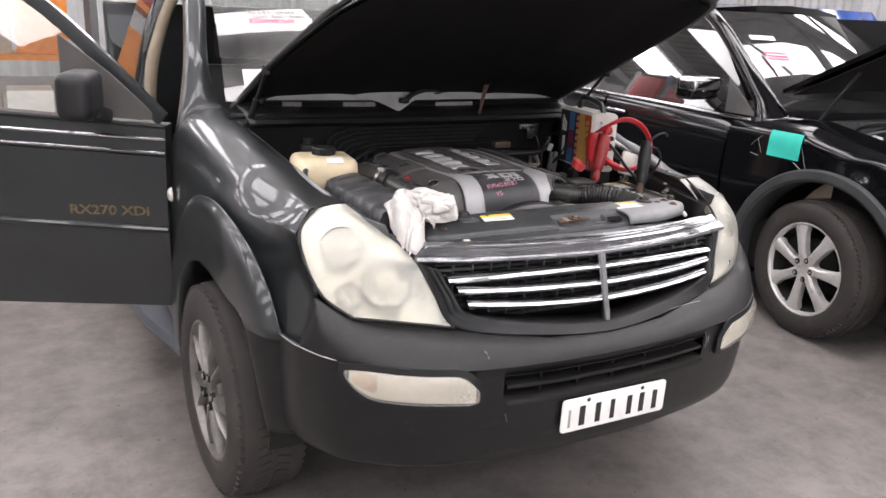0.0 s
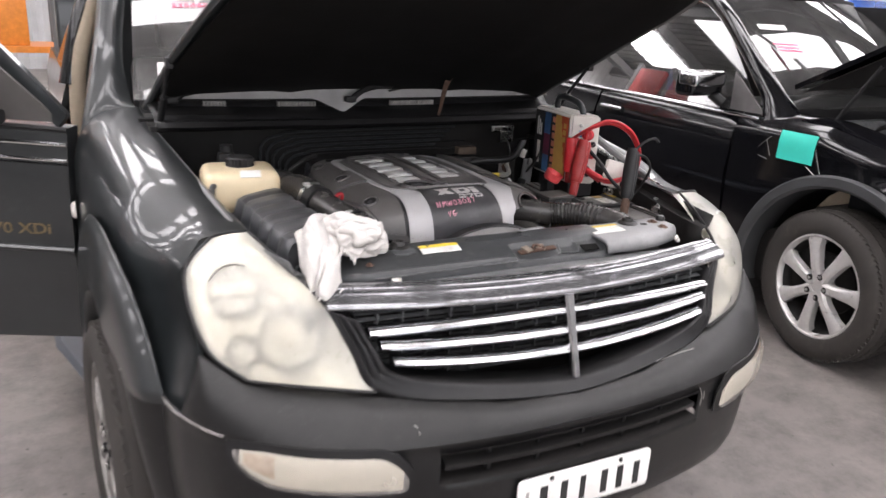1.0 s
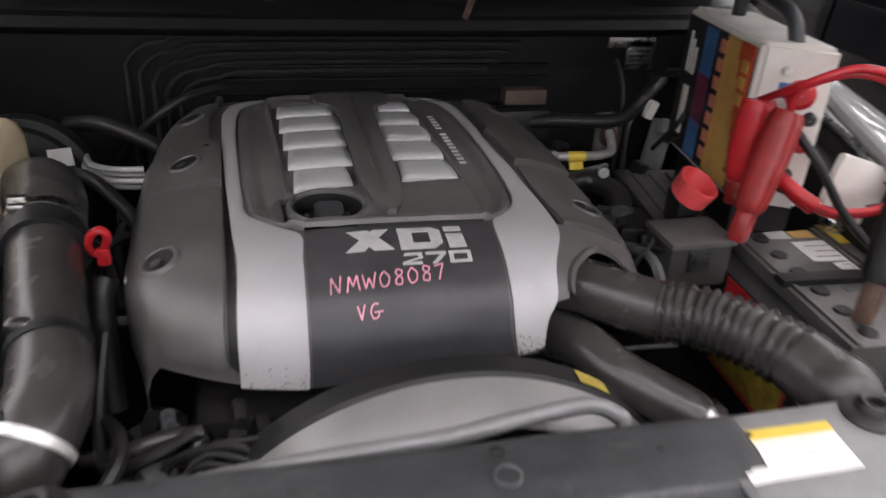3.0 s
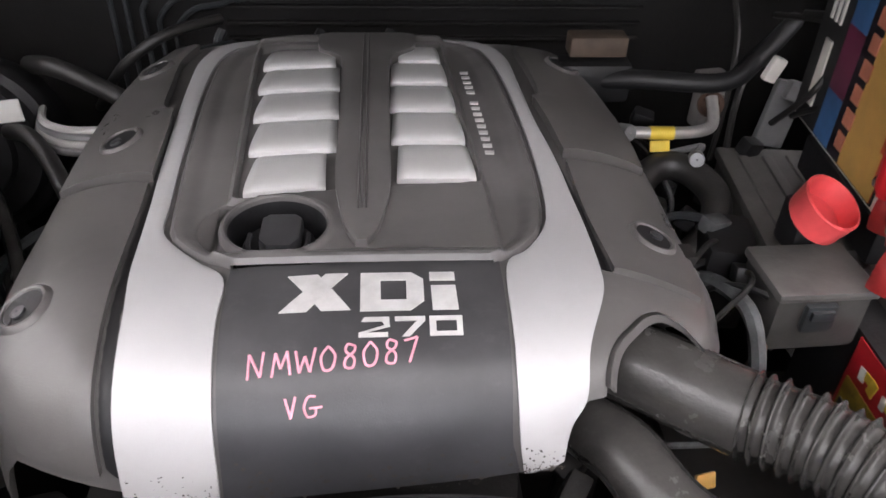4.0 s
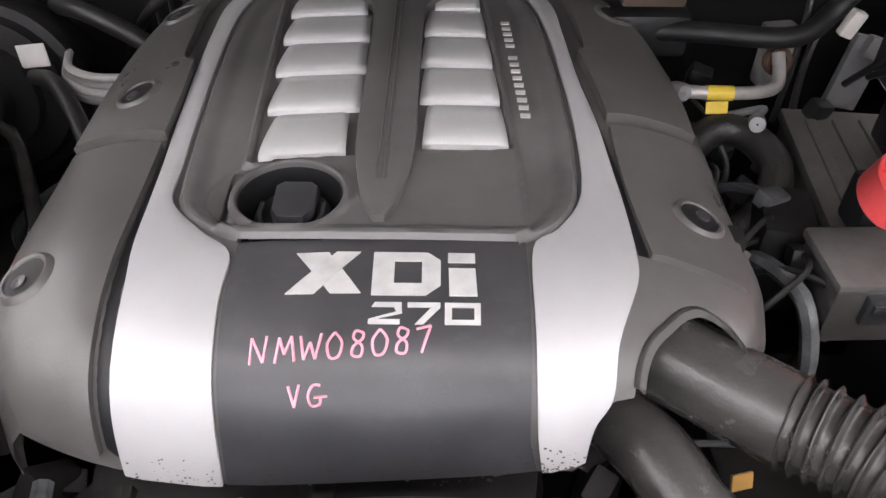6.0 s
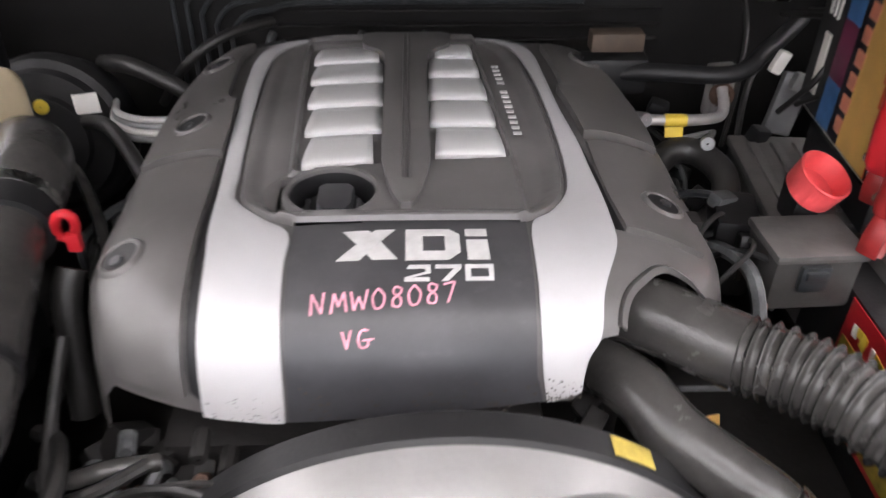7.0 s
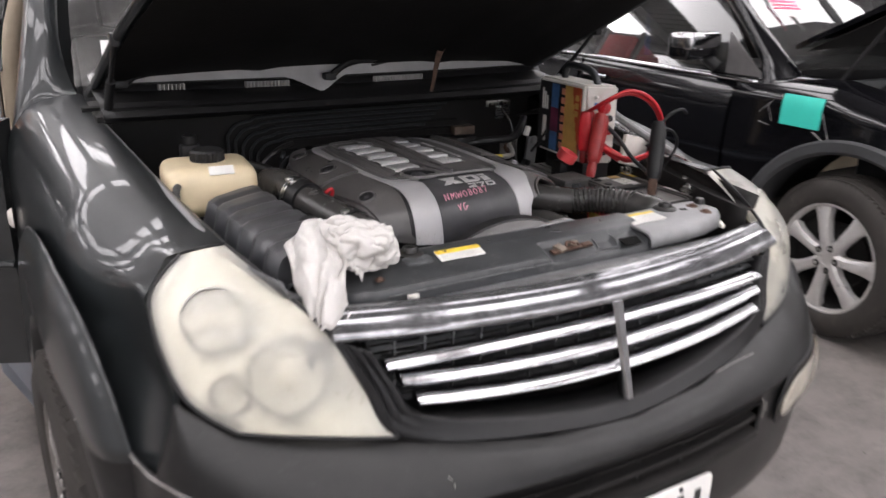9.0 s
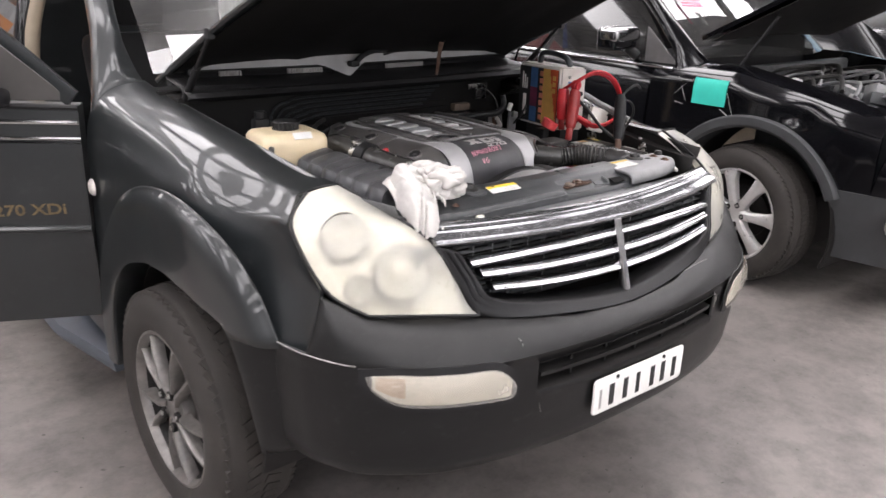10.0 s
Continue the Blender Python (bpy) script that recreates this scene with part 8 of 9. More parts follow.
bm = BM()
bmesh.ops.create_icosphere(bm, subdivisions=6, radius=1.0)
for v in bm.verts:
    d = v.co.normalized()
    along = rot(0, 0, 35) @ d
    f1 = noise.noise(d * 1.5 + Vector((3, 1, 2)))
    f2 = crease(Vector((along.x * 0.8, along.y * 1.7, along.z * 1.2)), 7.0)
    f3 = crease(Vector((along.x * 1.4, along.y * 3.6, along.z * 2.4)), 2.0)
    q = Vector((d.x * 0.047, d.y * 0.060, d.z * 0.045)) * (0.80 + 0.30 * f1 + 0.38 * f2 + 0.20 * f3)
    if q.z < -0.030:
        q.z = -0.030 + 0.15 * (q.z + 0.030)
    v.co = Vector((-0.433, 0.212, 1.124)) + rot(0, 4, 20) @ q
rag = solo("cleaning_rag", bm, CLOTH, "crumpled white cotton rag hanging over the radiator support", "rag")
bm = BM()
rows = []
spine = smooth_path([(-0.462, 0.290, 1.112), (-0.492, 0.285, 1.130), (-0.516, 0.250, 1.138), (-0.528, 0.196, 1.128), (-0.534, 0.146, 1.102), (-0.540, 0.114, 1.060), (-0.538, 0.100, 1.036)], 9)
nu = 44
for j, c in enumerate(spine):
    t = j / (len(spine) - 1)
    d = (spine[min(j + 1, len(spine) - 1)] - spine[max(j - 1, 0)]).normalized()
    side = Vector((0.80, -0.58, 0.0))
    side = (side - d * side.dot(d)).normalized()
    up = side.cross(d) if side.cross(d).z + 0.3 * side.cross(d).dot(Vector((0, -1, 0))) > 0 else d.cross(side)
    w = 0.044 * (0.70 + 0.36 * math.sin(math.pi * min(1.0, 0.55 * t + 0.1 * t * t + 0.1))) * (1 - 0.30 * max(0.0, (t - 0.55) / 0.45))
    row = []
    for i in range(nu + 1):
        u = -1 + 2 * i / nu
        edge = 1 + 0.36 * noise.noise(Vector((2.0 * (1 if u > 0 else -1), t * 3.4, 2.0)))
        fold = 0.022 * crease(Vector((u * 0.9 + 1.4 * t, t * 2.6, 1.0)), 4.0) + 0.007 * crease(Vector((u * 1.6 - 2.0 * t, t * 5.0, 5.0)), 1.0) + 0.006 * math.sin(3.2 * u + 2.5 * t)
        ragged = 0.012 * noise.noise(Vector((u * 2.5, 0.0, 3.0))) * max(0.0, t - 0.8) / 0.2
        row.append(c + side * (u * w * edge) + up * (fold - 0.030 * abs(u) ** 2.4) + d * ragged)
    rows.append(row)
sheet(bm, rows, 0.003, (0, 0.3, -1))
part("rag_tail", bm, CLOTH, rag)
# a fold of the cloth that reaches from the lump across to the hanging part
bm = BM()
rows = []
fold_line = smooth_path([(-0.505, 0.262, 1.150), (-0.470, 0.250, 1.158), (-0.455, 0.215, 1.146), (-0.468, 0.180, 1.126), (-0.480, 0.158, 1.104)], 8)
for j, c in enumerate(fold_line):
    t = j / (len(fold_line) - 1)
    d = (fold_line[min(j + 1, len(fold_line) - 1)] - fold_line[max(j - 1, 0)]).normalized()
    side = d.cross(Vector((0, 0, 1))).normalized()
    row = []
    for i in range(21):
        u = -1 + i / 10
        h = 0.010 * crease(Vector((u * 2.0, t * 2.4, 8.0)), 3.0) - 0.026 * abs(u) ** 2
        row.append(c + side * (u * (0.034 - 0.010 * t)) + Vector((0, 0, h)))
    rows.append(row)
sheet(bm, rows, 0.003, (0, 0.1, -1))
part("rag_fold", bm, CLOTH, rag)

# ---- the black car parked alongside ----
sec = thing("black_suv", (3.2, 2.2, 0), "glossy black sport utility car with raised hood and damaged front corner", "car")
SXX, SY, SZ = 2.28, 0.935, 0.385


def side_x(y, z):
    """The outer face of the second car's side."""
    k = lerp(z, (0.35, 0.55, 0.8, 1.0, 1.12, 1.2), (0.03, 0.005, -0.012, 0.0, 0.035, 0.09))
    return SXX + k + lerp(y, (-0.15, 0.0, 0.2, 0.5, 1.0), (0.32, 0.16, 0.06, 0.012, 0.0))


def top2(y):
    return lerp(y, (-0.1, 0.3, 0.6, 1.1, 1.5, 3.5), (0.95, 1.02, 1.08, 1.17, 1.17, 1.18))


def fend2(y, z, out=0.0):
    """A place on the fender of the second car, out from its rounded shoulder."""
    zs = top2(y) - 0.13
    x = side_x(y, min(z, zs, 1.0))
    if z > zs:
        x += 0.17 * (1 - math.cos(math.asin(min(1.0, (z - zs) / 0.13))))
    d = 0.006 * noise.noise(Vector((y * 3.1, z * 3.7, 4.0))) + 0.022 * math.exp(-((y - 0.72) / 0.09) ** 2 - ((z - 0.97) / 0.06) ** 2)
    return Vector((x + d - out, y, z + 0.5 * out))


bm = BM()
R2 = 0.508
ys = [0.30 + 0.03 * i for i in range(45)]
rows = []
for k in range(29):
    row = []
    for y in ys:
        dy = abs(y - SY)
        low = SZ + math.sqrt(max(0, R2 * R2 - dy * dy)) if dy < R2 else 0.5
        low = max(low, 0.5)
        zs = top2(y) - 0.13
        if k < 15:
            z = low + (zs - low) * k / 14
            x = side_x(y, min(z, 1.0))
        else:
            a = (k - 14) / 14 * math.pi / 2
            z = zs + 0.13 * math.sin(a)
            x = side_x(y, min(zs, 1.0)) + 0.17 * (1 - math.cos(a))
        d = 0.006 * noise.noise(Vector((y * 3.1, z * 3.7, 4.0))) + 0.022 * math.exp(-((y - 0.72) / 0.09) ** 2 - ((z - 0.97) / 0.06) ** 2)
        row.append((x + d, y, z))
    rows.append(row)
sheet(bm, rows, 0.02, (1, 0, 0))
part("fender", bm, PAINT2, sec, "scratched glossy black fender")
bm = BM()
rows = []
for k in range(13):
    z = 0.63 + 0.26 * k / 12
    rows.append([(side_x(y, z) - 0.004 + 0.05 * (k / 12) ** 3, y - 0.05 * k / 12, z) for y in (0.30, 0.25, 0.2, 0.1, 0.0, -0.08)] + [(SXX + 0.6, -0.22, z), (SXX + 1.3, -0.22, z)])
sheet(bm, rows, 0.015, (0.8, 0.6, 0))
part("bumper_skin", bm, PAINT2, sec, "black upper front bumper")
bm = BM()
rings = []
for i in range(41):
    a = radians(-14 + 171 * i / 40)
    c, s = math.cos(a), math.sin(a)
    rings.append([(x, SY + r * c, SZ + r * s) for x, r in ((SXX + 0.16, R2 - 0.02), (SXX - 0.012, R2 - 0.02), (SXX - 0.026, R2 - 0.005), (SXX - 0.026, R2 + 0.036), (SXX - 0.012, R2 + 0.046), (SXX + 0.02, R2 + 0.046))])
bridge(bm, rings)
part("arch_trim", bm, TRIMGREY, sec, "grey plastic wheel arch trim")
bm = BM()
rings = []
for i in range(25):
    a = radians(-20 + 220 * i / 24)
    rings.append([(x, SY + r * math.cos(a), SZ + r * math.sin(a)) for x, r in ((SXX + 0.42, R2 - 0.015), (SXX + 0.02, R2 - 0.015), (SXX + 0.02, R2 - 0.002), (SXX + 0.42, R2 - 0.002))])
bridge(bm, rings)
part("wheel_well", bm, DEEP, sec)
spoke_wheel(sec, Matrix.Translation((SXX + 0.105, SY + 0.02, SZ)) @ pose(0, 0, 0, 0, 0, -8) @ pose(0, 0, 0, 0, -90, 0), 0.385, 0.255, 0.235, False, 7, ALLOY, 84)
bm = BM()
box(bm, (2.42, SY + 0.1, 0.385), (0.06, 0.05, 0.06), 0.01)
part("axle_stub", bm, RUST, sec)
# door and body behind the fender
for y0, y1, nm in ((1.63, 2.78, "front_door"), (2.80, 3.75, "rear_door")):
    bm = BM()
    rows = []
    for k in range(21):
        z = 0.42 + (1.16 - 0.42) * k / 20
        rows.append([(side_x(1.2, z) + 0.012 * math.sin(math.pi * k / 20) * -1, y0 + (y1 - y0) * i / 10, z) for i in range(11)])
    sheet(bm, rows, 0.05, (1, 0, 0))
    dr = part(nm, bm, PAINT2, sec, "glossy black door")
    bm = BM()
    yh = y1 - 0.24
    tube(bm, [(SXX - 0.005, yh, 1.035), (SXX - 0.032, yh + 0.03, 1.04), (SXX - 0.036, yh + 0.1, 1.042), (SXX - 0.03, yh + 0.16, 1.04), (SXX - 0.003, yh + 0.18, 1.038)], 0.012, 10)
    part("door_handle", bm, CHROME, dr, "chrome door handle")
# bright thin line along the waist of the doors
bm = BM()
tube(bm, [(SXX + 0.035, 1.50, 1.125), (SXX + 0.03, 2.2, 1.135), (SXX + 0.035, 3.7, 1.15)], 0.010, 8)
part("belt_line", bm, CHROME, sec)
bm = BM()
rows = [[(SXX + 0.05 + 0.17 * t, 1.50 + 2.2 * s + 0.58 * t * (1 - s) - 0.1 * t * s, 1.14 + 0.57 * t) for s in (0, 0.25, 0.5, 0.75, 1)] for t in (0, 0.33, 0.66, 1)]
bridge(bm, rows, False, False)
gl = part("side_window", bm, GLASSD, sec, "dark side window")
gl.visible_shadow = False
bm = BM()
pil = smooth_path([(SXX + 0.10, 1.34, 1.055), (SXX + 0.105, 1.385, 1.11), (SXX + 0.12, 1.48, 1.215), (SXX + 0.14, 1.68, 1.40), (SXX + 0.165, 1.97, 1.65), (SXX + 0.19, 2.2, 1.735), (SXX + 0.2, 2.8, 1.77), (SXX + 0.2, 3.8, 1.75)], 6)
rings = []
for p in pil:
    w = lerp(p.y, (1.34, 1.385, 1.48, 1.7, 2.0), (0.17, 0.125, 0.08, 0.056, 0.045))
    fwd = Vector((0.5, -0.86, -0.1)).lerp(Vector((1, 0, 0)), lerp(p.y, (1.38, 1.7), (0, 1)))
    rings.append([p + fwd * (w * math.cos(q * math.pi / 9)) + Vector((-0.012 * math.sin(q * math.pi / 9), -0.03 * math.sin(q * math.pi / 9), 0.034 * math.sin(q * math.pi / 9) * (0.86 if q in (4, 5) else 1))) for q in range(18)])
bridge(bm, rings)
part("roof_pillar", bm, PAINT2, sec)
bm = BM()
prism(bm, [(1.48, 1.14), (1.72, 1.145), (1.72, 1.345)], 0, 0.012, Matrix(((0, 0, 1, SXX + 0.052), (1, 0, 0, 0), (0, 1, 0, 0), (0, 0, 0, 1))))
part("mirror_base", bm, COVERT, sec)
bm = BM()
box(bm, (SXX - 0.10, 1.82, 1.275), (0.26, 0.13, 0.13), 0.035, rot(0, 0, 6), 4)
m_ob = part("door_mirror", bm, PAINT2, sec, "chrome capped door mirror")
bm = BM()
box(bm, (SXX - 0.10, 1.80, 1.30), (0.262, 0.13, 0.085), 0.03, rot(0, 0, 6), 4)
part("chrome_cap", bm, CHROME, m_ob)
bm = BM()
tube(bm, [(SXX + 0.0, 1.82, 1.22), (SXX + 0.05, 1.78, 1.17)], 0.03, 10, 2)
part("mirror_arm", bm, BLACK, m_ob)
# windscreen, roof, hood
bm = BM()
rows = [[(SXX + 0.13 + 1.5 * u + (0.13 - 0.26 * u) * t, 1.42 - 0.22 * math.sin(math.pi * u) + 0.72 * t, 1.19 + 0.54 * t + 0.04 * math.sin(math.pi * t)) for u in (0, 0.2, 0.4, 0.6, 0.8, 1)] for t in (0, 0.25, 0.5, 0.75, 1)]
bridge(bm, rows, False, False)
gl = part("windscreen", bm, GLASSW, sec, "windscreen with marker notes and roof reflections")
gl.visible_shadow = False
for x0, t, m_, w in ((2.56, 0.62, WHITE, 0.075), (2.565, 0.475, PINK, 0.05), (2.57, 0.445, PINK, 0.035), (2.562, 0.42, PINK, 0.045), (2.62, 0.36, WHITE, 0.065)):
    bm = BM()
    h = 0.04 if m_ is WHITE else 0.012
    y, z = 1.36 + 0.72 * t, 1.195 + 0.54 * t + 0.04 * math.sin(math.pi * t)
    rows = [[(x0 + w * i / 4, y - 0.03 * i, z) for i in range(5)], [(x0 + w * i / 4 + 0.01, y + h * 0.9 - 0.03 * i, z + h * 0.6) for i in range(5)]]
    sheet(bm, rows, 0.002, (0, -0.5, 0.8))
    part("note", bm, m_, gl)
bm = BM()
rows = [[(SXX + 0.26 + 1.24 * u, 2.14 - 0.1 * math.sin(math.pi * u) + 1.8 * t, 1.745 + 0.04 * math.sin(math.pi * u)) for u in (0, 0.25, 0.5, 0.75, 1)] for t in (0, 0.5, 1)]
sheet(bm, rows, 0.04, (0, 0, -1))
part("roof", bm, PAINT2, sec)
bm = BM()
tube(bm, [(SXX + 0.30, 2.35, 1.77), (SXX + 0.30, 2.45, 1.81), (SXX + 0.30, 3.6, 1.82), (SXX + 0.30, 3.7, 1.77)], 0.016, 8)
part("roof_rail", bm, ALLOY, sec)
bm = BM()
rows = []
for j in range(11):
    d = 1.1 * j / 10
    rows.append([(SXX + 0.14 + 1.44 * i / 10, 1.40 - d * math.cos(radians(27)), 1.285 + d * math.sin(radians(27)) + 0.03 * math.sin(math.pi * i / 10)) for i in range(11)])
sheet(bm, rows, 0.025, (0, 0.3, 0.95))
part("hood", bm, PAINT2, sec, "raised black hood")
bm = BM()
rows = []
for j in range(6):
    d = 0.03 + 1.02 * j / 5
    rows.append([(SXX + 0.17 + 1.38 * i / 8, 1.39 - d * math.cos(radians(27)), 1.272 + d * math.sin(radians(27)) + 0.02 * math.sin(math.pi * i / 8)) for i in range(9)])
sheet(bm, rows, 0.006, (0, 0, -1))
part("hood_liner", bm, DEEP, sec)
bm = BM()
tube(bm, [(SXX + 0.17, 1.17, 1.15), (SXX + 0.17, 0.98, 1.44)], 0.010, 8, 1, False)
part("hood_strut", bm, BLACK, sec)
bm = BM()
box(bm, (SXX + 0.9, 0.55, 0.75), (1.35, 1.0, 0.3), 0.03)
for k in range(40):
    box(bm, (SXX + 0.25 + 1.1 * random.random(), 0.1 + 0.9 * random.random(), 0.92 + 0.14 * random.random()), (0.06 + 0.14 * random.random(), 0.06 + 0.1 * random.random(), 0.05 + 0.06 * random.random()), 0.01, rot(20 * random.random(), 20 * random.random(), 90 * random.random()))
eb = part("engine_bay", bm, PLATEG, sec, "dark cluttered engine bay")
for k in range(16):
    bm = BM()
    box(bm, (SXX + 0.25 + 0.8 * random.random(), 0.15 + 0.8 * random.random(), 1.03 + 0.07 * random.random()), (0.06 + 0.1 * random.random(), 0.05 + 0.08 * random.random(), 0.04 + 0.04 * random.random()), 0.012, rot(30 * random.random(), 30 * random.random(), 90 * random.random()))
    part("engine_part", bm, (PLATEL, WORNP, SHROUD, BLACK)[k % 4], eb)
for k in range(18):
    bm = BM()
    p = Vector((SXX + 0.2 + 1.0 * random.random(), 0.1 + 0.8 * random.random(), 1.04 + 0.08 * random.random()))
    tube(bm, [p, p + Vector((0.1, 0.1 * random.random(), 0.06)), p + Vector((0.2 * random.random(), 0.25, 0.02)), p + Vector((0.1, 0.35, -0.04))], 0.007 + 0.008 * random.random(), 8)
    part("hose", bm, PLATEL if k % 3 == 0 else RUBBER, eb)
bm = BM()
rows = [[(SXX + 1.62 - 0.10 * t * t, y, 0.5 + (top2(y) - 0.48) * t) for y in (0.0, 0.3, 0.6, 0.9, 1.2, 1.5)] for t in (0, 0.3, 0.6, 0.8, 0.92, 1.0)]
sheet(bm, rows, 0.02, (-1, 0, 0))
part("far_fender", bm, PAINT2, sec)
bm = BM()
box(bm, (SXX + 0.9, 1.22, 1.08), (1.4, 0.06, 0.14), 0.02)
part("scuttle_panel", bm, WORNP, sec)
bm = BM()
rows = []
for j in range(9):
    z = 0.28 + 0.36 * j / 8
    rows.append([(side_x(y, z) - 0.012 + 0.03 * (1 - j / 8), y, z) for y in (SY - math.sqrt(R2 * R2 - min(0.25, abs(z - SZ)) ** 2) + 0.01, 0.42, 0.36, 0.3, 0.2, 0.1, 0.0, -0.1)] + [(SXX + 0.8, -0.24, z), (SXX + 1.5, -0.2, z)])
sheet(bm, rows, 0.02, (0.8, 0.6, 0))
part("front_bumper", bm, TRIMGREY, sec, "grey lower front bumper")
bm = BM()
for k in range(7):
    box(bm, (SXX + 0.13 + 0.035 * k + 0.02 * random.random(), 0.24 - 0.045 * k, 0.955 + 0.04 * random.random()), (0.07, 0.06, 0.03 + 0.03 * random.random()), 0.012, rot(60 * random.random(), 50 * random.random(), 90 * random.random()))
for k in range(9):
    a = k * 0.7
    tube(bm, [(SXX + 0.10 + 0.03 * k, 0.22 - 0.03 * k, 0.95 + 0.02 * math.sin(a)), (SXX + 0.14 + 0.03 * k, 0.30 - 0.03 * k, 1.0 + 0.02 * math.cos(a)), (SXX + 0.2 + 0.03 * k, 0.34 - 0.02 * k, 0.97)], 0.018, 8)
part("broken_headlight", bm, CREAM, sec, "broken pale headlight remains")
bm = BM()
lathe(bm, ((0.001, 0.02), (0.05, 0.02), (0.07, 0.01), (0.075, -0.02)), pose(SXX + 0.03, 0.12, 0.52, 0, -80, 20), 24)
part("fog_lamp", bm, ALLOY, sec)
bm = BM()
box(bm, (SXX + 0.8, 2.4, 0.4), (1.4, 3.6, 0.3), 0.05)
part("chassis", bm, DEEP, sec)
bm = BM()
box(bm, (SXX + 0.8, 2.5, 0.8), (1.2, 1.8, 0.5), 0.05)
part("seat_row", bm, BEIGE, sec, "beige front seats")
bm = BM()
box(bm, (SXX + 0.8, 3.75, 1.1), (1.4, 0.05, 1.1), 0.02)
part("tailgate", bm, BLACK, sec)
bm = BM()
box(bm, (SXX + 0.88, 1.75, 1.1), (1.3, 0.5, 0.16), 0.05)
part("dashboard", bm, BLACK, sec)
bm = BM()
rows = [[(SXX + 1.54 - 0.14 * t, 1.5 + 2.2 * s, 1.0 + 0.72 * t) for s in (0, 0.5, 1)] for t in (0, 0.5, 1)]
sheet(bm, rows, 0.02, (1, 0, 0))
part("far_side", bm, BLACK, sec)
bm = BM()
rows = [[fend2(y, z, 0.004) for y in (1.325, 1.27, 1.22, 1.165, 1.115)] for z in (0.955, 0.985, 1.015, 1.045, 1.075, 1.095)]
sheet(bm, rows, 0.0012, (-1, 0, 0.3))
part("paper_note", bm, TEAL, sec, "square turquoise paper note")
for pts, r in ((((1.437, 1.09), (1.40, 1.03), (1.367, 0.96)), 0.0012), (((1.335, 1.09), (1.39, 1.045), (1.444, 0.994)), 0.0008), (((1.113, 1.035), (1.08, 0.96), (1.05, 0.90)), 0.0012), (((1.143, 0.945), (1.10, 0.92), (1.06, 0.90)), 0.0022), (((1.437, 0.95), (1.38, 0.94)), 0.0015)):
    bm = BM()
    tube(bm, [fend2(y, z, 0.0003) for y, z in pts], r, 6, 4)
    part("scrape", bm, RING, sec, "pale scrape in the black paint")
bm = BM()
lathe(bm, ((0.001, -0.1), (0.38, -0.1), (0.385, 0.1), (0.001, 0.1)), pose(SXX + 0.15, 3.6, 0.385, 0, 90, 0), 40)
part("rear_wheel", bm, TYRE, sec)
bm = BM()
lathe(bm, ((0.001, -0.1), (0.38, -0.1), (0.385, 0.1), (0.001, 0.1)), pose(SXX + 1.5, 0.87, 0.385, 0, 90, 0), 40)
part("far_wheel", bm, TYRE, sec)
for sx in (-1, 1):
    bm = BM()
    lathe(bm, ((0.001, -0.1), (0.37, -0.1), (0.372, 0.1), (0.001, 0.1)), pose(sx * 0.8, 3.66, 0.372, 0, 90, 0), 40)
    part("rear_wheel", bm, TYRE, car)

# ---- things further back ----
blue = thing("blue_car", (8.3, 6.4, 0), "glossy blue van parked further back", "car")
bm = BM()
rings = []
for y, zt, w in ((4.1, 0.9, 0.75), (4.3, 1.1, 0.8), (4.8, 1.3, 0.82), (5.3, 1.9, 0.78), (7.4, 1.95, 0.78), (8.4, 1.9, 0.8), (8.5, 1.0, 0.78)):
    rings.append([(8.3 + x * w, y, z) for x, z in ((-1, 0.25), (-1.03, 0.6), (-0.95, zt - 0.12), (-0.7, zt), (0.7, zt), (0.95, zt - 0.12), (1.03, 0.6), (1, 0.25))])
bridge(bm, rings)
part("body", bm, CARBLUE, blue)
for x in (7.6, 9.0):
    for y in (4.8, 7.7):
        bm = BM()
        lathe(bm, ((0.001, -0.1), (0.3, -0.1), (0.31, 0.1), (0.001, 0.1)), pose(x, y, 0.31, 0, 90, 0), 28)
        part("wheel", bm, TYRE, blue)
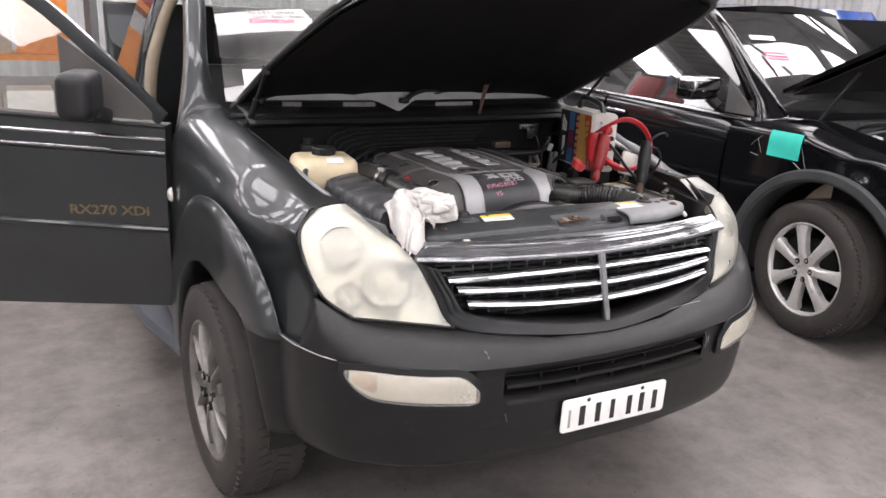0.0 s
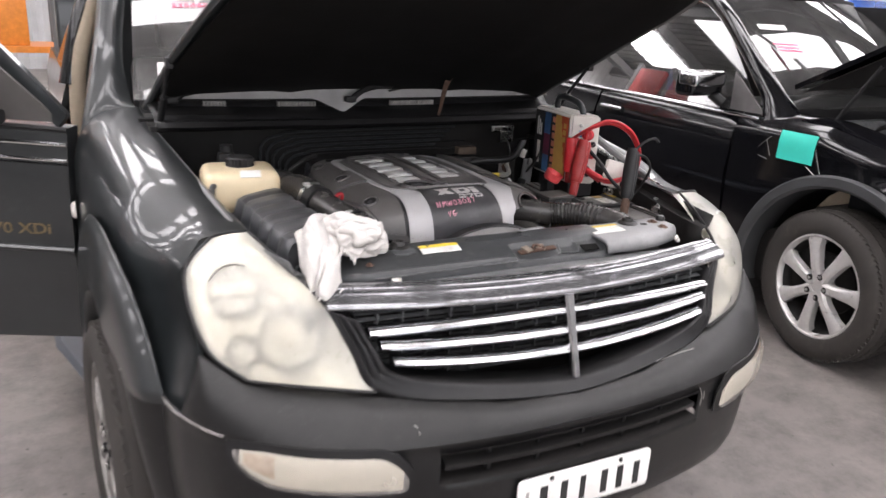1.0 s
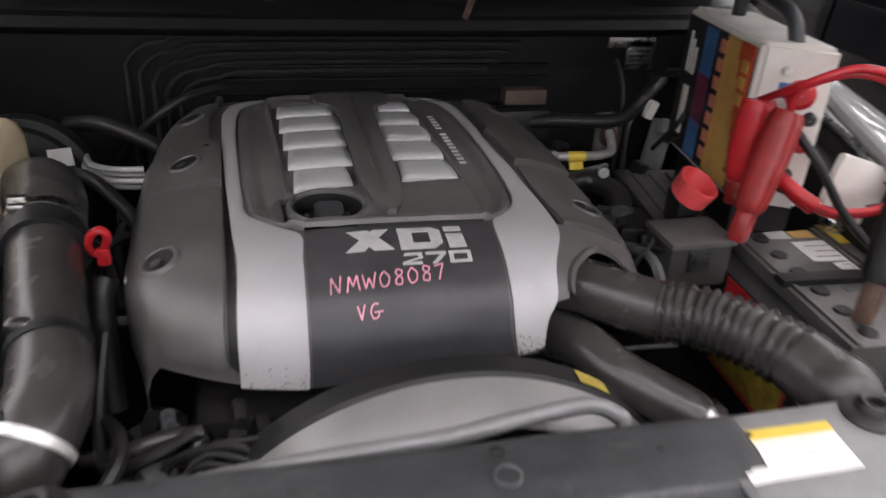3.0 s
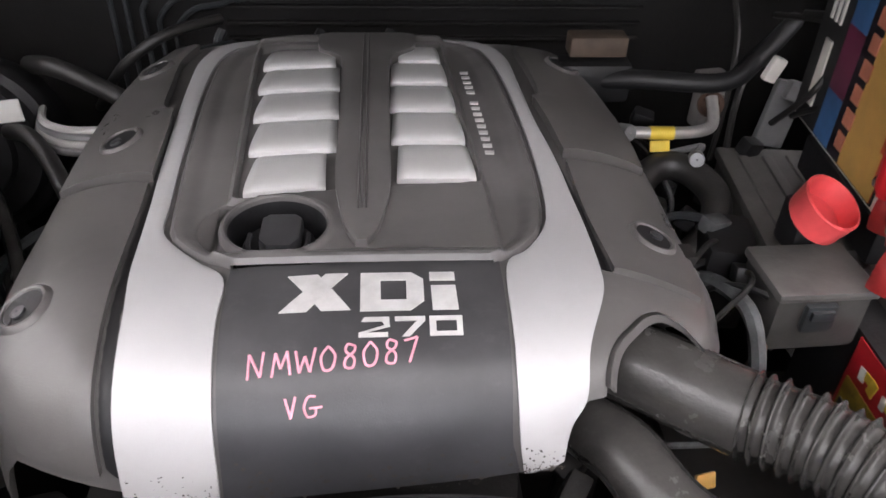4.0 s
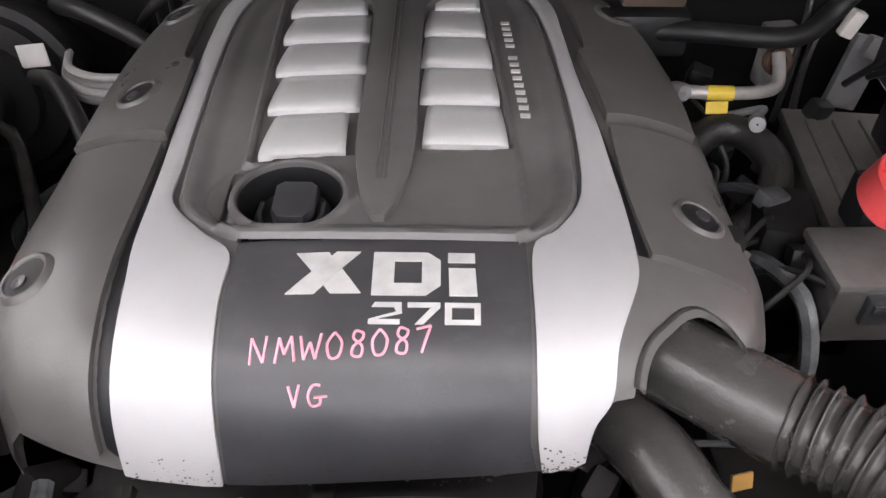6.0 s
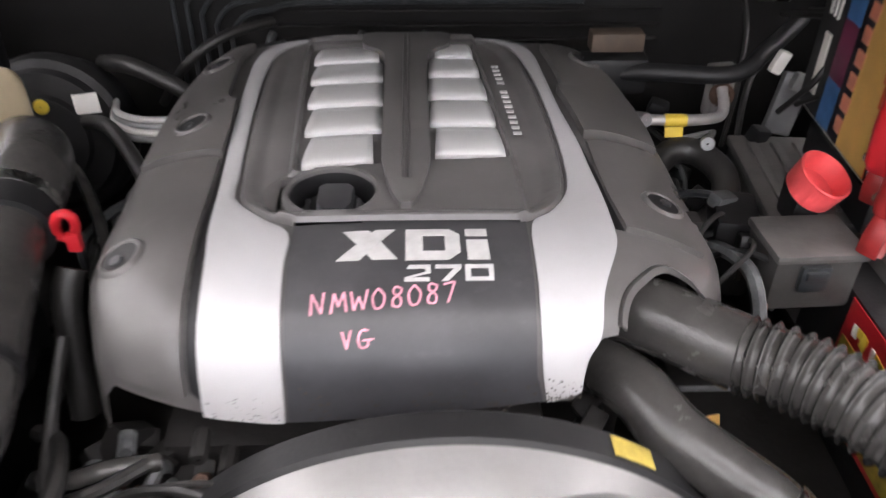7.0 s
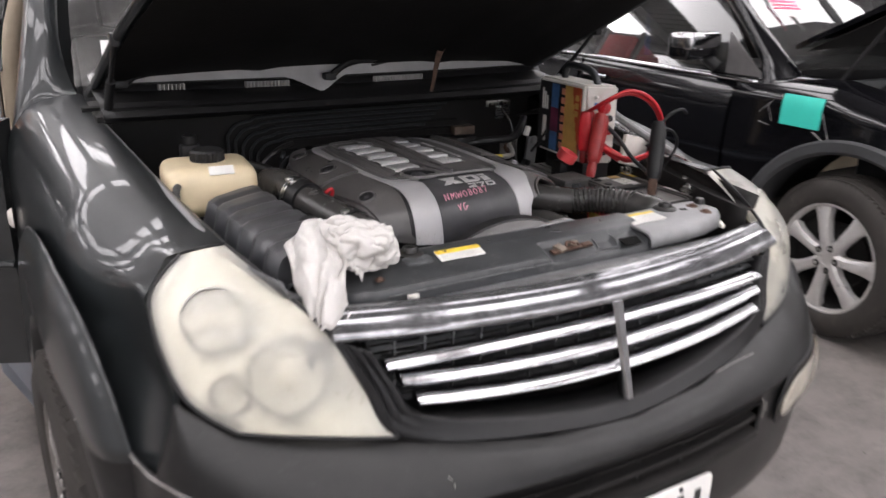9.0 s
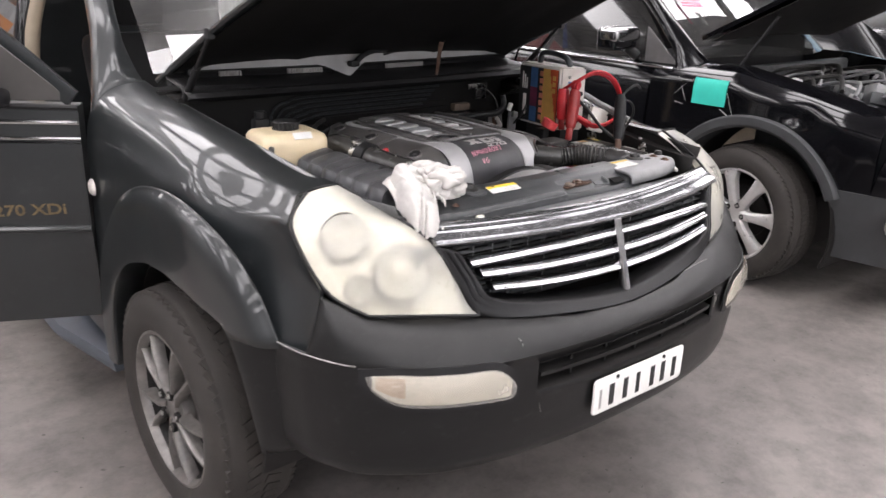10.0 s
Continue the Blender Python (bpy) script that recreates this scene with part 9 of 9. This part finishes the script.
# made-up car shape, added to darken the view past the second car
dark = thing("dark_filler_car", (5.9, 2.2, 0), "added dark car shape that fills the view beyond the black sport utility car", "car")
bm = BM()
rings = []
for y, zt, w in ((0.0, 0.62, 0.72), (0.15, 0.80, 0.80), (0.9, 0.98, 0.86), (1.35, 1.04, 0.86), (2.0, 1.42, 0.72), (3.2, 1.46, 0.70), (3.9, 1.12, 0.80), (4.4, 1.05, 0.82), (4.55, 0.6, 0.78)):
    rings.append([(5.9 + x * w, y, z) for x, z in ((-1, 0.25), (-1.04, 0.55), (-1.0, min(zt, 0.92) - 0.04), (-0.72, zt), (0.72, zt), (1.0, min(zt, 0.92) - 0.04), (1.04, 0.55), (1, 0.25))])
bridge(bm, rings)
part("body", bm, PAINT2, dark)
for x in (5.15, 6.65):
    for y in (0.85, 3.6):
        bm = BM()
        lathe(bm, ((0.001, -0.1), (0.3, -0.1), (0.31, 0.1), (0.001, 0.1)), pose(x, y, 0.31, 0, 90, 0), 28)
        part("wheel", bm, TYRE, dark)
for k, (x, y, ry) in enumerate(((-2.0, 6.2, 0), (-4.6, 6.0, 0), (-7.2, 6.0, 0))):
    rk = thing("shelf_rack", (x, y, 0), "steel shelf rack stacked with car parts and cartons", "shelf", "racks along the back")
    for px in (-1.2, 1.2):
        for py in (-0.3, 0.3):
            bm = BM()
            box(bm, (x + px, y + py, 1.5), (0.06, 0.06, 3.0))
            part("post", bm, TRUSS, rk)
    for z in (0.4, 1.1, 1.8, 2.5):
        bm = BM()
        box(bm, (x, y, z), (2.4, 0.64, 0.05))
        part("shelf", bm, ORANGE if k == 0 else TRUSS, rk)
        xx = x - 1.1
        while xx < x + 0.95:
            w = 0.2 + 0.4 * random.random()
            bm = BM()
            h = 0.2 + 0.3 * random.random()
            box(bm, (xx + w / 2, y - 0.05, z + 0.026 + h / 2), (w * 0.9, 0.45, h), 0.01)
            tagged(part("carton", bm, random.choice((BEIGE, CREAM, REDDARK, PLATEL, WHITE, ORANGE, BEIGE, BLACK)), None), "stored carton on a shelf rack", "box", "cartons on the racks")
            xx += w
